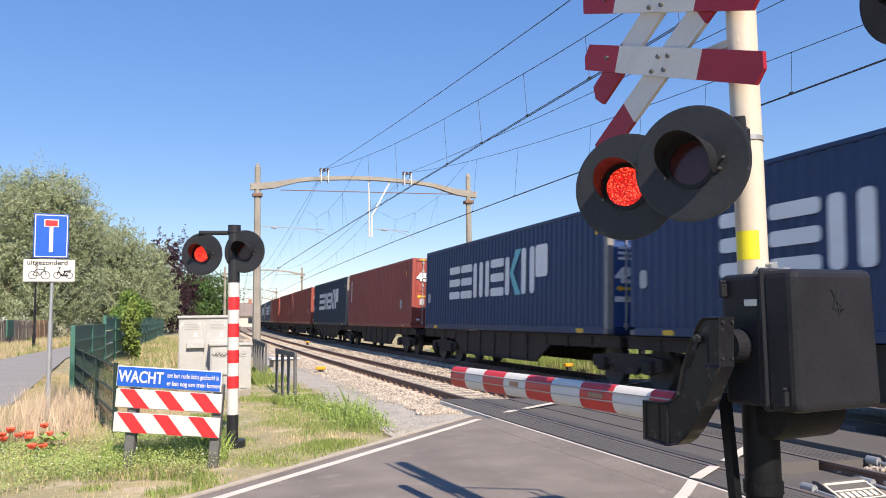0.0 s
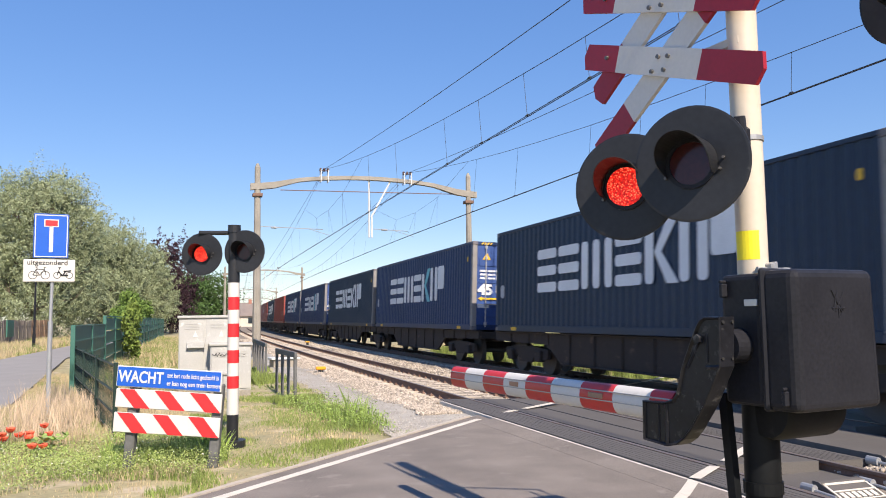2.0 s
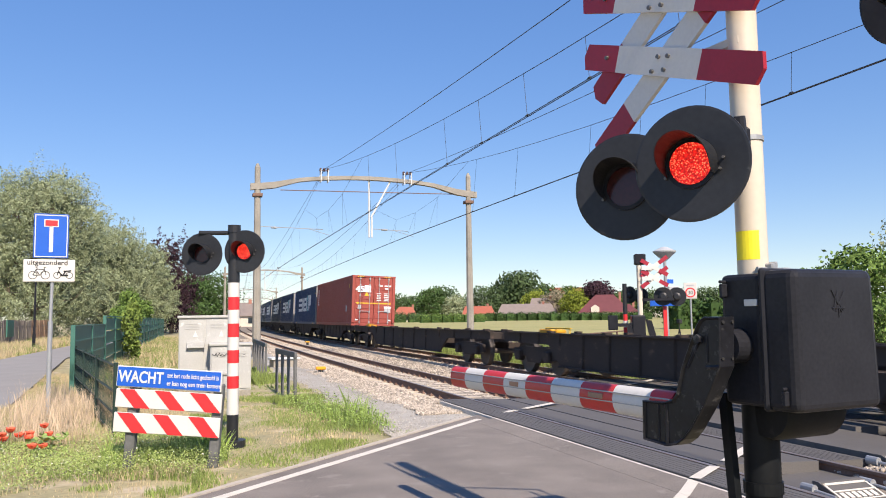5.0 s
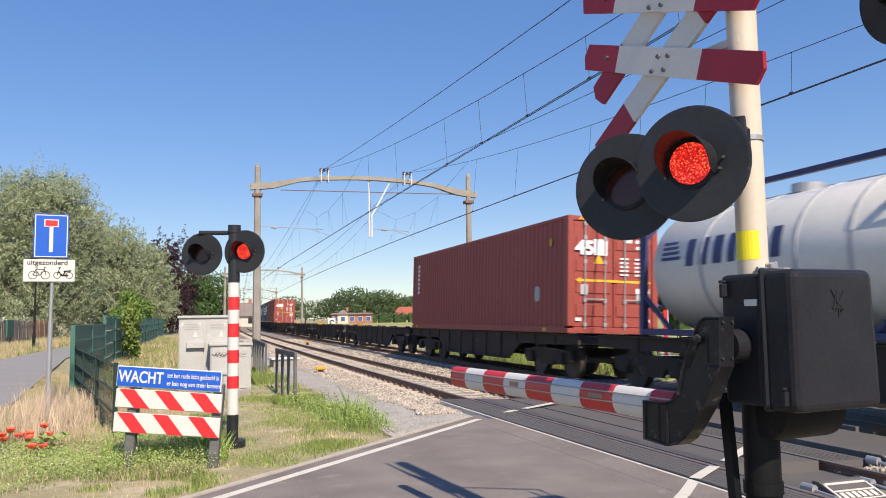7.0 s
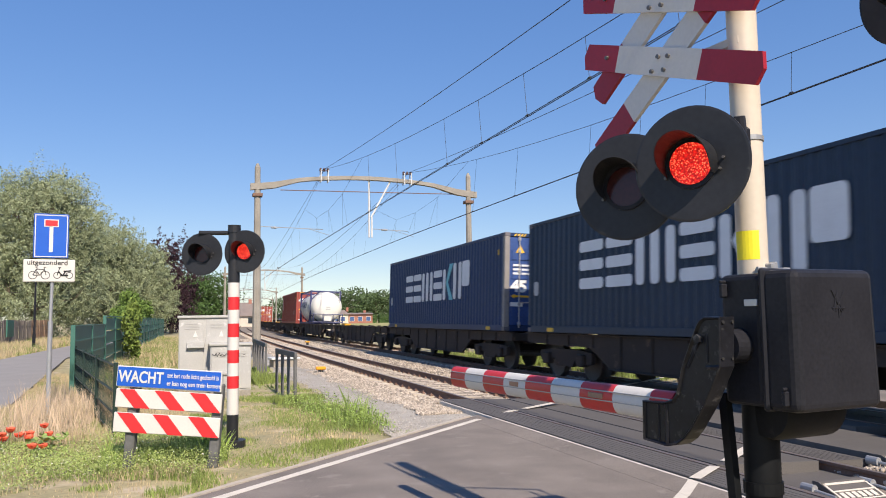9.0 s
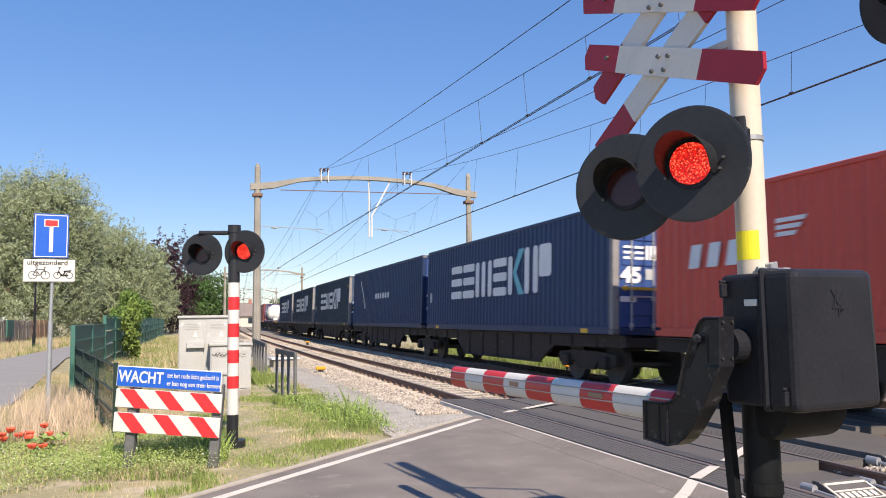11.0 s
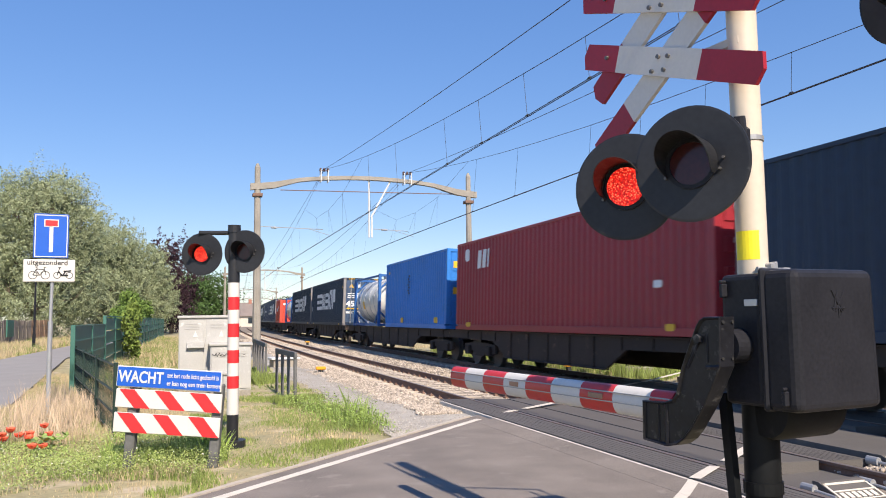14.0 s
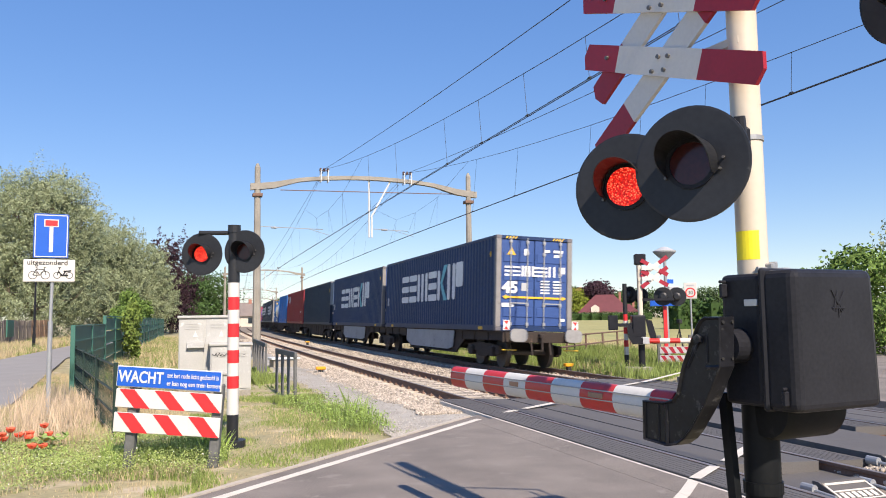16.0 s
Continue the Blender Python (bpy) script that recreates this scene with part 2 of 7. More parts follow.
def container(length, steel, door_steel, label, height=CH, doors=True, cast=None, rear=None):
    """A box container, its rear end at the origin, standing on z = 0: frame, walls, roof, doors and corner castings."""
    c = thing("container", label, "container", group="containers on the train")
    cast = cast or steel
    bm = bmesh.new()
    for x in (-1, 1):
        for y in ((length - 0.16,) if rear else (0, length - 0.16)):
            box(bm, (x * CW - (0.0 if x < 0 else 0.16), y, 0.17), (x * CW + (0.16 if x < 0 else 0), y + 0.16, height - 0.1), 0.012)
        box(bm, (x * CW - (0 if x < 0 else 0.07), 0.16, 0.0), (x * CW + (0.07 if x < 0 else 0), length - 0.16, 0.17), 0.01)
        box(bm, (x * CW - (0 if x < 0 else 0.06), 0.16, height - 0.08), (x * CW + (0.06 if x < 0 else 0), length - 0.16, height), 0.01)
    for y in (0, length - 0.12):
        box(bm, (-CW + 0.16, y, height - 0.12), (CW - 0.16, y + 0.12, height - 0.005), 0.01)
        box(bm, (-CW + 0.16, y, 0.0), (CW - 0.16, y + 0.12, 0.16), 0.01)
    part("frame", bm, steel, c)
    if rear:
        for x in (-1, 1):
            part("rear_post", one(box, (x * CW - (0.0 if x < 0 else 0.16), 0, 0.118), (x * CW + (0.16 if x < 0 else 0), 0.16, height - 0.118), 0.012), rear, c, "worn grey rear post")
    for x, sd in ((-CW + 0.012, -1), (CW - 0.012, 1)):
        bm = bmesh.new()
        corrugated(bm, (x, 0.16), (x, length - 0.16), 0.17, height - 0.08, 0.036, 0.275, sd)
        part("side_wall", bm, steel, c)
    bm = bmesh.new()
    corrugated(bm, (-CW + 0.16, length - 0.02), (CW - 0.16, length - 0.02), 0.16, height - 0.12, 0.04, 0.25, -1)
    part("front_wall", bm, steel, c)
    part("roof", one(box, (-CW + 0.06, 0.12, height - 0.045), (CW - 0.06, length - 0.12, height - 0.02)), steel, c)
    for x in (-CW - 0.004, CW - 0.174):
        for y in (-0.004, length - 0.176):
            for z in (0.0, height - 0.118):
                part("corner_casting", one(box, (x, y, z), (x + 0.178, y + 0.18, z + 0.118), 0.012), cast, c)
    if doors:
        for x0, x1 in ((-CW + 0.17, -0.012), (0.012, CW - 0.17)):
            bm = bmesh.new()
            box(bm, (x0, 0.03, 0.17), (x1, 0.075, height - 0.13), 0.008)
            d = part("door", bm, door_steel, c)
            for z in (0.42, 0.98, 1.52, 2.08):
                part("rib", one(box, (x0 + 0.06, 0.008, z), (x1 - 0.06, 0.032, z + 0.3), 0.015), door_steel, d)
            for f in (0.27, 0.78):
                x = x0 + (x1 - x0) * f
                part("lock_rod", one(tube, (x, -0.015, 0.1), (x, -0.015, height - 0.06), 0.019, n=8), M_ROD, d)
                for z in (0.16, 0.75, 1.7, 2.3, height - 0.24):
                    part("rod_guide", one(box, (x - 0.045, -0.04, z), (x + 0.045, 0.02, z + 0.1), 0.01), M_ROD, d)
                part("handle", one(box, (x - 0.28 if f > 0.5 else x, -0.05, 0.82), (x if f > 0.5 else x + 0.28, -0.035, 0.86), 0.006), M_ROD, d)
    else:
        bm = bmesh.new()
        corrugated(bm, (-CW + 0.16, 0.02), (CW - 0.16, 0.02), 0.16, height - 0.12, 0.04, 0.22, 1)
        part("rear_wall", bm, steel, c)
    return c


def side_bars(c, rects, material, name, label=""):
    """Flat painted bars on the near side, from (y0, z0, y1, z1), laid just proud of the sheet's waves."""
    for y0, z0, y1, z1 in rects:
        r = min(0.11, 0.35 * min(y1 - y0, z1 - z0))
        o = [(cy + r * math.cos(radians(a)), cz + r * math.sin(radians(a)))
             for cy, cz, a0 in ((y1 - r, z1 - r, 0), (y0 + r, z1 - r, 90), (y0 + r, z0 + r, 180), (y1 - r, z0 + r, 270)) for a in (a0, a0 + 30, a0 + 60, a0 + 90)]
        part(name, one(prism, o, 0, -CW - 0.004, -CW + 0.006), material, c, label)


def brand_on_side(c, length, teal=True):
    """The maker's mark as plain bars and blocks: low blocks, then tall bars, one of them teal."""
    f = length - 2.85                       # the mark's front end; it runs back from there
    r = []
    for k, w in ((0.0, 1.08), (3.9, 1.02)):                       # stacks of three bars
        for z in (1.03, 1.46, 1.89):
            r.append((f - k - w, z, f - k, z + 0.25))
    for z in (1.03, 1.46, 1.89):
        r.append((f - 2.26, z, f - 1.2, z + 0.25))
    for k in (2.4, 2.93, 3.46):
        r.append((f - k - 0.3, 1.03, f - k, 2.14))
    for k in (5.05, 6.2, 6.75):
        r.append((f - k - 0.3, 1.03, f - k, 2.14 if k < 6 else 2.3))
    r.append((f - 7.85, 1.45, f - 7.12, 2.3))
    side_bars(c, r, M_CONTWHITE, "mark_bar", "white painted bar")
    bm = bmesh.new()
    for s in (1, -1):
        p = [(f - 5.38, 1.66), (f - 5.62, 1.66), (f - 6.18, 1.66 + s * 0.64), (f - 5.8, 1.66 + s * 0.64)]
        prism(bm, p if s < 0 else p[::-1], 0, -CW - 0.004, -CW + 0.006)
    part("chevron", bm, M_TEAL if teal else M_CONTWHITE, c, "teal chevron of the mark" if teal else "white chevron of the mark")
    side_bars(c, [(length - 0.62, 0.95, length - 0.36, 1.32)], M_GREYMARK, "data_sticker")
    side_bars(c, [(0.45, 2.25, 0.55, 2.42), (length - 1.5, 0.02, length - 1.15, 0.12), (1.1, 0.02, 1.45, 0.12)], M_YELLOW, "yellow_label")


def rear_marks(c, kind, height=CH):
    """Writing and marks on the doors: the length figure, stickers, arrow band, hazard stripes."""
    front = lambda x, z: Matrix.Translation((x, -0.0, z)) @ Matrix.Rotation(radians(90), 4, "X")
    text_mesh("45", 0.46, M_CONTWHITE, c, front(-CW + 0.2, 1.16 if kind == "blue" else 1.95) @ Matrix.Translation((0, 0, 0.012)), "length_figure", 0.004, wide=1.1, bold=0.022)

    def flat(name, rects, m):
        for x0, z0, x1, z1 in rects:
            part(name, one(box, (x0, -0.004, z0), (x1, 0.006, z1)), m, c)
    band = 1.02 if kind == "blue" else 1.3
    bm = bmesh.new()
    prism(bm, [(-1.06, band), (-0.93, band + 0.07), (-0.93, band + 0.03), (0.93, band + 0.03), (0.93, band + 0.07), (1.06, band),
               (0.93, band - 0.07), (0.93, band - 0.03), (-0.93, band - 0.03), (-0.93, band - 0.07)], 1, -0.004, 0.006)
    part("arrow_band", bm, M_YELLOW, c, "yellow double arrow band")
    bm = bmesh.new()
    tz = 2.3 if kind == "blue" else 1.72
    tx = -0.78 if kind == "blue" else -0.42
    prism(bm, [(tx - 0.14, tz), (tx + 0.14, tz), (tx, tz + 0.24)], 1, -0.004, 0.006)
    part("warning_triangle", bm, M_YELLOW, c, "yellow warning triangle")
    if kind == "blue":
        r = []
        for x in (-1.0, -0.72, -0.08, 0.18):
            for z in (1.66, 1.78, 1.9):
                r.append((x, z, x + 0.24, z + 0.06))
        for x in (-0.44, -0.34, -0.22, -0.1, 0.46, 0.62, 0.8):
            r.append((x, 1.66, x + 0.07, 1.98))
        r.append((0.8, 1.78, 1.02, 1.98))
        flat("door_mark", r, M_CONTWHITE)
        flat("sticker", [(-0.44, 1.22, -0.22, 1.46)], M_GREYMARK)
        flat("data_line", [(0.2, z, 0.5, z + 0.045) for z in (1.15, 1.24, 1.33, 1.42, 1.51)] + [(0.62, z, 0.9, z + 0.045) for z in (1.15, 1.24, 1.33, 1.42, 1.51)]
             + [(0.3, 2.42, 0.5, 2.5), (0.62, 2.42, 0.95, 2.5), (0.64, 2.28, 0.84, 2.36), (-1.08, 0.72, -0.68, 0.84), (0.85, 0.32, 1.02, 0.4), (-0.36, 2.3, -0.22, 2.5)], M_CONTWHITE)
    else:
        flat("sticker", [(-0.56, 1.93, -0.18, 2.33), (0.62, 1.02, 1.02, 1.14), (-1.06, 0.3, -0.9, 0.38), (0.86, 0.3, 1.02, 0.38)], M_CONTWHITE)
        flat("sticker", [(-0.92, 0.95, -0.72, 1.2), (0.64, 0.78, 1.0, 1.0)], M_GREYMARK)
        flat("data_line", [(0.18, z, 0.42, z + 0.045) for z in (1.45, 1.55, 1.65, 1.75, 1.85)] + [(0.6, z, 0.9, z + 0.045) for z in (1.45, 1.55, 1.65, 1.75, 1.85)]
             + [(0.3, 2.28, 0.52, 2.36), (0.62, 2.28, 1.0, 2.36), (0.64, 2.12, 0.86, 2.2)], M_CONTWHITE)
    for x0 in (-0.98, 0.58):
        for i in range(4):
            x = x0 + i * 0.1
            part("hazard_stripe", one(prism, [(x, height - 0.1), (x + 0.05, height - 0.1), (x + 0.1, height - 0.03), (x + 0.05, height - 0.03)], 1, -0.006, 0.002), M_YELLOW, c, "yellow hazard stripe")


def tank_container(steel, label, tag, length=6.06, height=2.6, over=0.0):
    """A tank in an open frame, its rear end at the origin."""
    c = thing("tank_container", label, "tank", group="tank containers on the train")
    bm = bmesh.new()
    n, r, zc = 32, 1.16 + 0.02 * over, 1.34
    prof = [(0.0, 0.24 - over), (0.5, 0.27 - over), (0.85, 0.36 - over), (1.06, 0.52 - over), (r, 0.78 - over), (r, length - 0.45), (1.06, length - 0.25), (0.85, length - 0.12), (0.5, length - 0.05), (0.0, length - 0.02)]
    turned(bm, prof, n, m=Matrix.Translation((0, 0, zc)) @ Matrix.Rotation(radians(-90), 4, "X"))
    bmesh.ops.remove_doubles(bm, verts=bm.verts, dist=1e-4)
    bmesh.ops.recalc_face_normals(bm, faces=bm.faces)
    tank = part("tank", bm, M_TANK, c, smooth=True)
    for y in ((-0.6, 0.4, 1.35, 2.4, 3.6, 4.7) if over else (1.35, 2.4, 3.6, 4.7)):
        bm = bmesh.new()
        turned(bm, [(r - 0.02, -0.03), (r + 0.018, -0.03), (r + 0.018, 0.03), (r - 0.02, 0.03)], n, m=Matrix.Translation((0, y, zc)) @ Matrix.Rotation(radians(-90), 4, "X"))
        part("band", bm, M_GREYMARK, tank)
    for x in (-CW + 0.03, CW - 0.17):
        for y in (0, length - 0.15):
            part("corner_post", one(box, (x, y, 0), (x + 0.14, y + 0.15, height), 0.015), steel, c)
    for x in (-CW + 0.04, CW - 0.14):
        for z in (0.02, height - 0.14):
            part("rail", one(box, (x, 0.15, z), (x + 0.1, length - 0.15, z + 0.12 if z < 1 else z + 0.09), 0.01), steel, c)
    for y in (0.02, length - 0.14):
        for z in (0.02, height - 0.14):
            part("rail", one(box, (-CW + 0.17, y, z), (CW - 0.17, y + 0.11, z + 0.12), 0.01), steel, c)
    for y in (0.07, length - 0.07):
        for x in (-1, 1):
            part("brace", one(tube, (x * (CW - 0.12), y, 0.75), (x * 0.45, y, 0.1), 0.05, n=6), steel, c)
            d = 1 if y < 1 else -1
            part("brace", one(tube, (x * (CW - 0.1), y, 0.85), (x * (CW - 0.1), y + d * 0.95, 0.1), 0.05, n=6), steel, c)
            part("brace", one(tube, (x * (CW - 0.12), y, height - 0.75), (x * 0.5, y, height - 0.1), 0.045, n=6), steel, c)
    bm = bmesh.new()
    for i in range(5):
        box(bm, (0.25 + i * 0.09, 0.2, height - 0.06), (0.31 + i * 0.09, length - 0.2, height - 0.03))
    for y in np.arange(0.4, length - 0.3, 0.6):
        box(bm, (0.23, y, height - 0.085), (0.7, y + 0.04, height - 0.06))
    part("walkway", bm, M_ROD, c, "galvanised walkway")
    if over:
        for z, q in ((0.78, 0.03), (0.16, 0.05)):
            for a, b in (((-1.2, 0.0), (-1.15, -over)), ((-1.15, -over), (1.15, -over)), ((1.15, -over), (1.2, 0.0))):
                part("guard_bar", one(tube, (*a, z), (*b, z), q, n=8), steel, c)
        for x in (-1.15, -0.4, 0.4, 1.15):
            part("guard_post", one(tube, (x, -over, 0.0), (x, -over, 0.8), 0.03, n=8), steel, c)
        for z in (1.15, 1.32):
            part("data_plate", one(box, (-0.15, -over + 0.232, z), (0.2, -over + 0.245, z + 0.06), 0.004), M_GREYMARK, c)
    back = -0.02 - (over - 0.5 if over else 0.0)
    bm = bmesh.new()
    for x in (0.62, 0.92):
        tube(bm, (x, back, 0.1), (x, back, height - 0.1), 0.018, n=6)
    for i in range(8):
        tube(bm, (0.62, back, 0.25 + i * 0.28), (0.92, back, 0.25 + i * 0.28), 0.013, n=6)
    part("ladder", bm, M_ROD, c, "steel ladder")
    box_m = one(box, (-0.3, 0.1 - over, 0.25), (0.3, 0.4 - over, 0.72), 0.03)
    part("valve_box", box_m, M_TANK, c)
    part("manhole", one(tube, (0, length / 2, zc + r - 0.02), (0, length / 2, zc + r + 0.14), 0.28, n=16), M_ROD, c)
    # marks on the barrel's near flank, as patches bent to it
    def patch(y0, y1, a0, a1, m, name):
        bm = bmesh.new()
        k = 5
        prev = None
        for i in range(k + 1):
            a = radians(a0 + (a1 - a0) * i / k)
            q = [bm.verts.new((-(r + 0.006) * math.cos(a), y, zc + (r + 0.006) * math.sin(a))) for y in (y0, y1)]
            if prev:
                bm.faces.new((prev[0], prev[1], q[1], q[0]))
            prev = q
        bmesh.ops.solidify(bm, geom=bm.faces[:], thickness=0.004)
        part(name, bm, m, tank)
    if tag == "letters":
        y = length - 1.5
        for w in (0.22, 0.24, 0.24, 0.2, 0.18, 0.18, 0.22):
            patch(y - w, y, -1, 24, M_TANKFRAME, "mark_bar")
            y -= w + 0.16
        for i in range(4):
            patch(length - 1.32 + i * 0.05, length - 0.72, 6 + i * 5, 9 + i * 5, M_TANKFRAME, "mark_bar")
    else:
        patch(length - 1.25, length - 0.9, -8, 42, M_MARKRED if tag == "red" else M_TANKBLUE, "mark_panel")
        patch(length - 1.14, length - 1.0, -2, 8, M_CONTWHITE, "mark_bar")
        patch(length - 1.14, length - 1.0, 14, 24, M_CONTWHITE, "mark_bar")
        patch(length - 2.5, length - 2.05, -22, -2, M_YELLOW if tag != "red" else M_ORANGERED, "hazard_plate")
        patch(1.3, 1.62, 18, 26, M_GREYMARK, "data_sticker")
        patch(1.3, 1.62, 32, 50, M_GREYMARK, "data_sticker")
    return c


def bogie(parent, y):
    """A two-axle bogie under a wagon, centred y metres along it: side frames, bolster, wheelsets."""
    bm = bmesh.new()
    box(bm, (-1.0, y - 0.2, 0.5), (1.0, y + 0.2, 0.72), 0.02)
    b = part("bogie", bm, M_WAGON, parent)
    for x in (-1, 1):
        prof = [(y - 1.35, 0.42), (y - 1.35, 0.66), (y - 0.6, 0.72), (y + 0.6, 0.72), (y + 1.35, 0.66), (y + 1.35, 0.42), (y + 1.1, 0.38), (y + 0.55, 0.48), (y + 0.4, 0.3), (y - 0.4, 0.3), (y - 0.55, 0.48), (y - 1.1, 0.38)]
        part("side_frame", one(prism, prof, 0, x * 1.0 - 0.05, x * 1.0 + 0.05), M_WAGON, b)
        for d in (-0.9, 0.9):
            bm = bmesh.new()
            turned(bm, [(0.2, -0.06), (0.42, -0.045), (0.46, -0.06), (0.46, 0.05), (0.49, 0.055), (0.49, 0.085), (0.15, 0.05)], 24,
                   m=Matrix.Translation((x * 0.72, y + d, 0.46)) @ Matrix.Rotation(radians(-90 * x), 4, "Y"))
            part("wheel", bm, M_WHEEL, b, smooth=True)
            part("axle_box", one(box, (x * 1.06 - 0.09, y + d - 0.17, 0.33), (x * 1.06 + 0.09, y + d + 0.17, 0.62), 0.03), M_WAGON, b)
    for d in (-0.9, 0.9):
        part("axle", one(tube, (-0.7, y + d, 0.46), (0.7, y + d, 0.46), 0.08, n=10), M_WHEEL, b)


def flat_wagon(length, bogies, label, buffers=False, belly=None, empty=False):
    """An open container wagon, rear end at the origin, z = 0 on the rails."""
    w = thing("flat_wagon", label, "wagon", group="wagons of the goods train")
    top = CZ - 0.02
    for x in (-1, 1):
        a = 0.26
        d0, d1, low = (0.205, 0.25, 0.27) if empty else (0.24, 0.3, 0.34)
        prof = [(0.0, top), (0.0, top - a), (length * d0, top - a - 0.04), (length * d1, low), (length * (1 - d1), low), (length * (1 - d0), top - a - 0.04), (length, top - a), (length, top)]
        s = part("side_sill", one(prism, prof, 0, x * 1.1 - 0.03, x * 1.1 + 0.03), M_WAGON, w)
        bm = bmesh.new()
        box(bm, (x * 1.1 - 0.1, 0, top - 0.03), (x * 1.1 + 0.1, length, top + 0.004), 0.006)
        box(bm, (x * 1.1 - 0.09, length * d1, low - 0.01), (x * 1.1 + 0.09, length * (1 - d1), low + 0.02), 0.006)
        part("flange", bm, M_WAGON, s)
        for i in range(1, 12):
            y = length * i / 12
            z0 = low + 0.02 if d1 < i / 12 < 1 - d1 else top - 0.3
            part("rib", one(box, (x * 1.13 - 0.03, y, z0), (x * 1.13 + 0.05, y + 0.03, top - 0.03)), M_WAGON, s)
    bm = bmesh.new()
    box(bm, (-0.35, 0.1, top - 0.3), (0.35, length - 0.1, top - 0.08), 0.01)
    for i in range(7):
        y = 0.1 + (length - 0.5) * i / 6
        box(bm, (-1.08, y, top - 0.25), (1.08, y + 0.25, top - 0.04), 0.01)
    part("centre_beam", bm, M_WAGON, w)
    for i in range(6):
        for x in (-1.12, 1.12):
            y = 0.25 + (length - 0.7) * i / 5
            part("spigot", one(box, (x - 0.09, y, top), (x + 0.09, y + 0.2, top + (0.06 if empty else 0.018)), 0.01), M_WAGON, w)
    if empty:
        part("end_plate", one(box, (-1.05, length - 2.9, top + 0.004), (-0.6, length - 2.2, top + 0.1), 0.02), M_ORANGE, w, "orange painted plate")
        part("hand_rail", one(tube, (-1.05, length - 4.0, top + 0.13), (-1.05, length - 2.6, top + 0.13), 0.02, n=6), M_YELLOW, w, "yellow hand rail")
        for y in (length - 3.95, length - 3.2):
            part("rail_foot", one(tube, (-1.05, y, top), (-1.05, y, top + 0.13), 0.018, n=6), M_YELLOW, w)
    bm = bmesh.new()
    tube(bm, (-0.62, length * 0.42, 0.72), (-0.62, length * 0.55, 0.72), 0.19, n=14)
    box(bm, (0.3, length * 0.44, 0.5), (0.8, length * 0.5, 0.85), 0.02)
    part("brake_cylinder", bm, M_WAGON, w)
    if belly:
        part("grey_panel", one(prism, [(length * 0.31, 0.5), (length * 0.35, 0.42), (length * 0.68, 0.42), (length * 0.73, 0.62), (length * 0.73, top - 0.02), (length * 0.3, top - 0.02)], 0, -1.2, -1.17), belly, w, "grey painted side panel")
    for y in bogies:
        bogie(w, y)
    if buffers:
        part("head_stock", one(box, (-1.2, -0.12, 0.78), (1.2, 0.02, 1.1), 0.015), M_WAGON, w)
        for x in (-0.88, 0.88):
            bm = bmesh.new()
            tube(bm, (x, -0.1, 1.0), (x, -0.55, 1.0), 0.1, n=12)
            f = part("buffer", bm, M_WAGON, w)
            part("buffer_plate", one(prism, [(x + 0.27 * math.copysign(abs(math.cos(k * math.pi / 12)) ** 0.6, math.cos(k * math.pi / 12)), 1.0 + 0.19 * math.copysign(abs(math.sin(k * math.pi / 12)) ** 0.6, math.sin(k * math.pi / 12))) for k in range(24)], 1, -0.6, -0.53), M_BUFFER, f, "worn steel buffer plate")
        bm = bmesh.new()
        box(bm, (-0.07, -0.3, 0.93), (0.07, -0.1, 1.05), 0.02)
        tube(bm, (0, -0.28, 1.0), (0, -0.3, 0.55), 0.035, n=8)
        tube(bm, (0.3, -0.15, 0.8), (0.3, -0.25, 0.42), 0.03, n=8)
        tube(bm, (-0.3, -0.15, 0.8), (-0.3, -0.25, 0.42), 0.03, n=8)
        part("coupling", bm, M_WAGON, w)
        for x in (-1.12, 1.12):
            p = part("tail_plate", one(box, (x - 0.1, -0.2, 1.14), (x + 0.1, -0.19, 1.44), 0.004), M_CONTWHITE, w, "white tail board with red triangles")
            bm = bmesh.new()
            prism(bm, [(x - 0.08, 1.16), (x + 0.08, 1.16), (x, 1.285)], 1, -0.206, -0.2)
            prism(bm, [(x - 0.08, 1.42), (x, 1.295), (x + 0.08, 1.42)], 1, -0.206, -0.2)
            part("triangles", bm, M_MARKRED, p)
            part("stake", one(tube, (x, -0.18, 0.55), (x, -0.18, 1.2), 0.02, n=6), M_WAGON, w)
        for x in (-1.0, 1.0):
            part("shunter_step", one(box, (x - 0.22, -0.22, 0.55), (x + 0.22, -0.1, 0.58), 0.008), M_YELLOW, w, "yellow step")
    return w


movers = []          # things of the train, with their places along it
made = {}


def haul(key, maker, w, z):
    """Puts another thing of one kind into the train: built the first time, copied after that."""
    ob = made.get(key)
    if ob is None:
        ob = made[key] = maker()
    else:
        ob = copy_thing(ob, Matrix.Identity(4))
    movers.append((ob, w, z))
    return ob


def blue_box(teal, steel, door, word):
    def make():
        c = container(13.716, steel, door, word, cast=M_CAST, rear=M_REARPOST)
        brand_on_side(c, 13.716, teal)
        rear_marks(c, "blue")
        return c
    return make


def red_box(steel, word):
    def make():
        c = container(13.716, steel, steel, word)
        rear_marks(c, "red")
        r = [(12.75, 1.35 + i * 0.17, 12.98, 1.47 + i * 0.17) for i in range(7)]
        side_bars(c, r, M_CONTWHITE, "mark_bar", "white bar of upright lettering")
        side_bars(c, [(1.6, 0.8, 1.9, 1.2)], M_GREYMARK, "data_sticker")
        side_bars(c, [(12.9, 0.03, 13.05, 0.12), (1.2, 0.03, 1.4, 0.12), (0.9, 2.2, 1.0, 2.4)], M_YELLOW, "yellow_label")
        return c
    return make


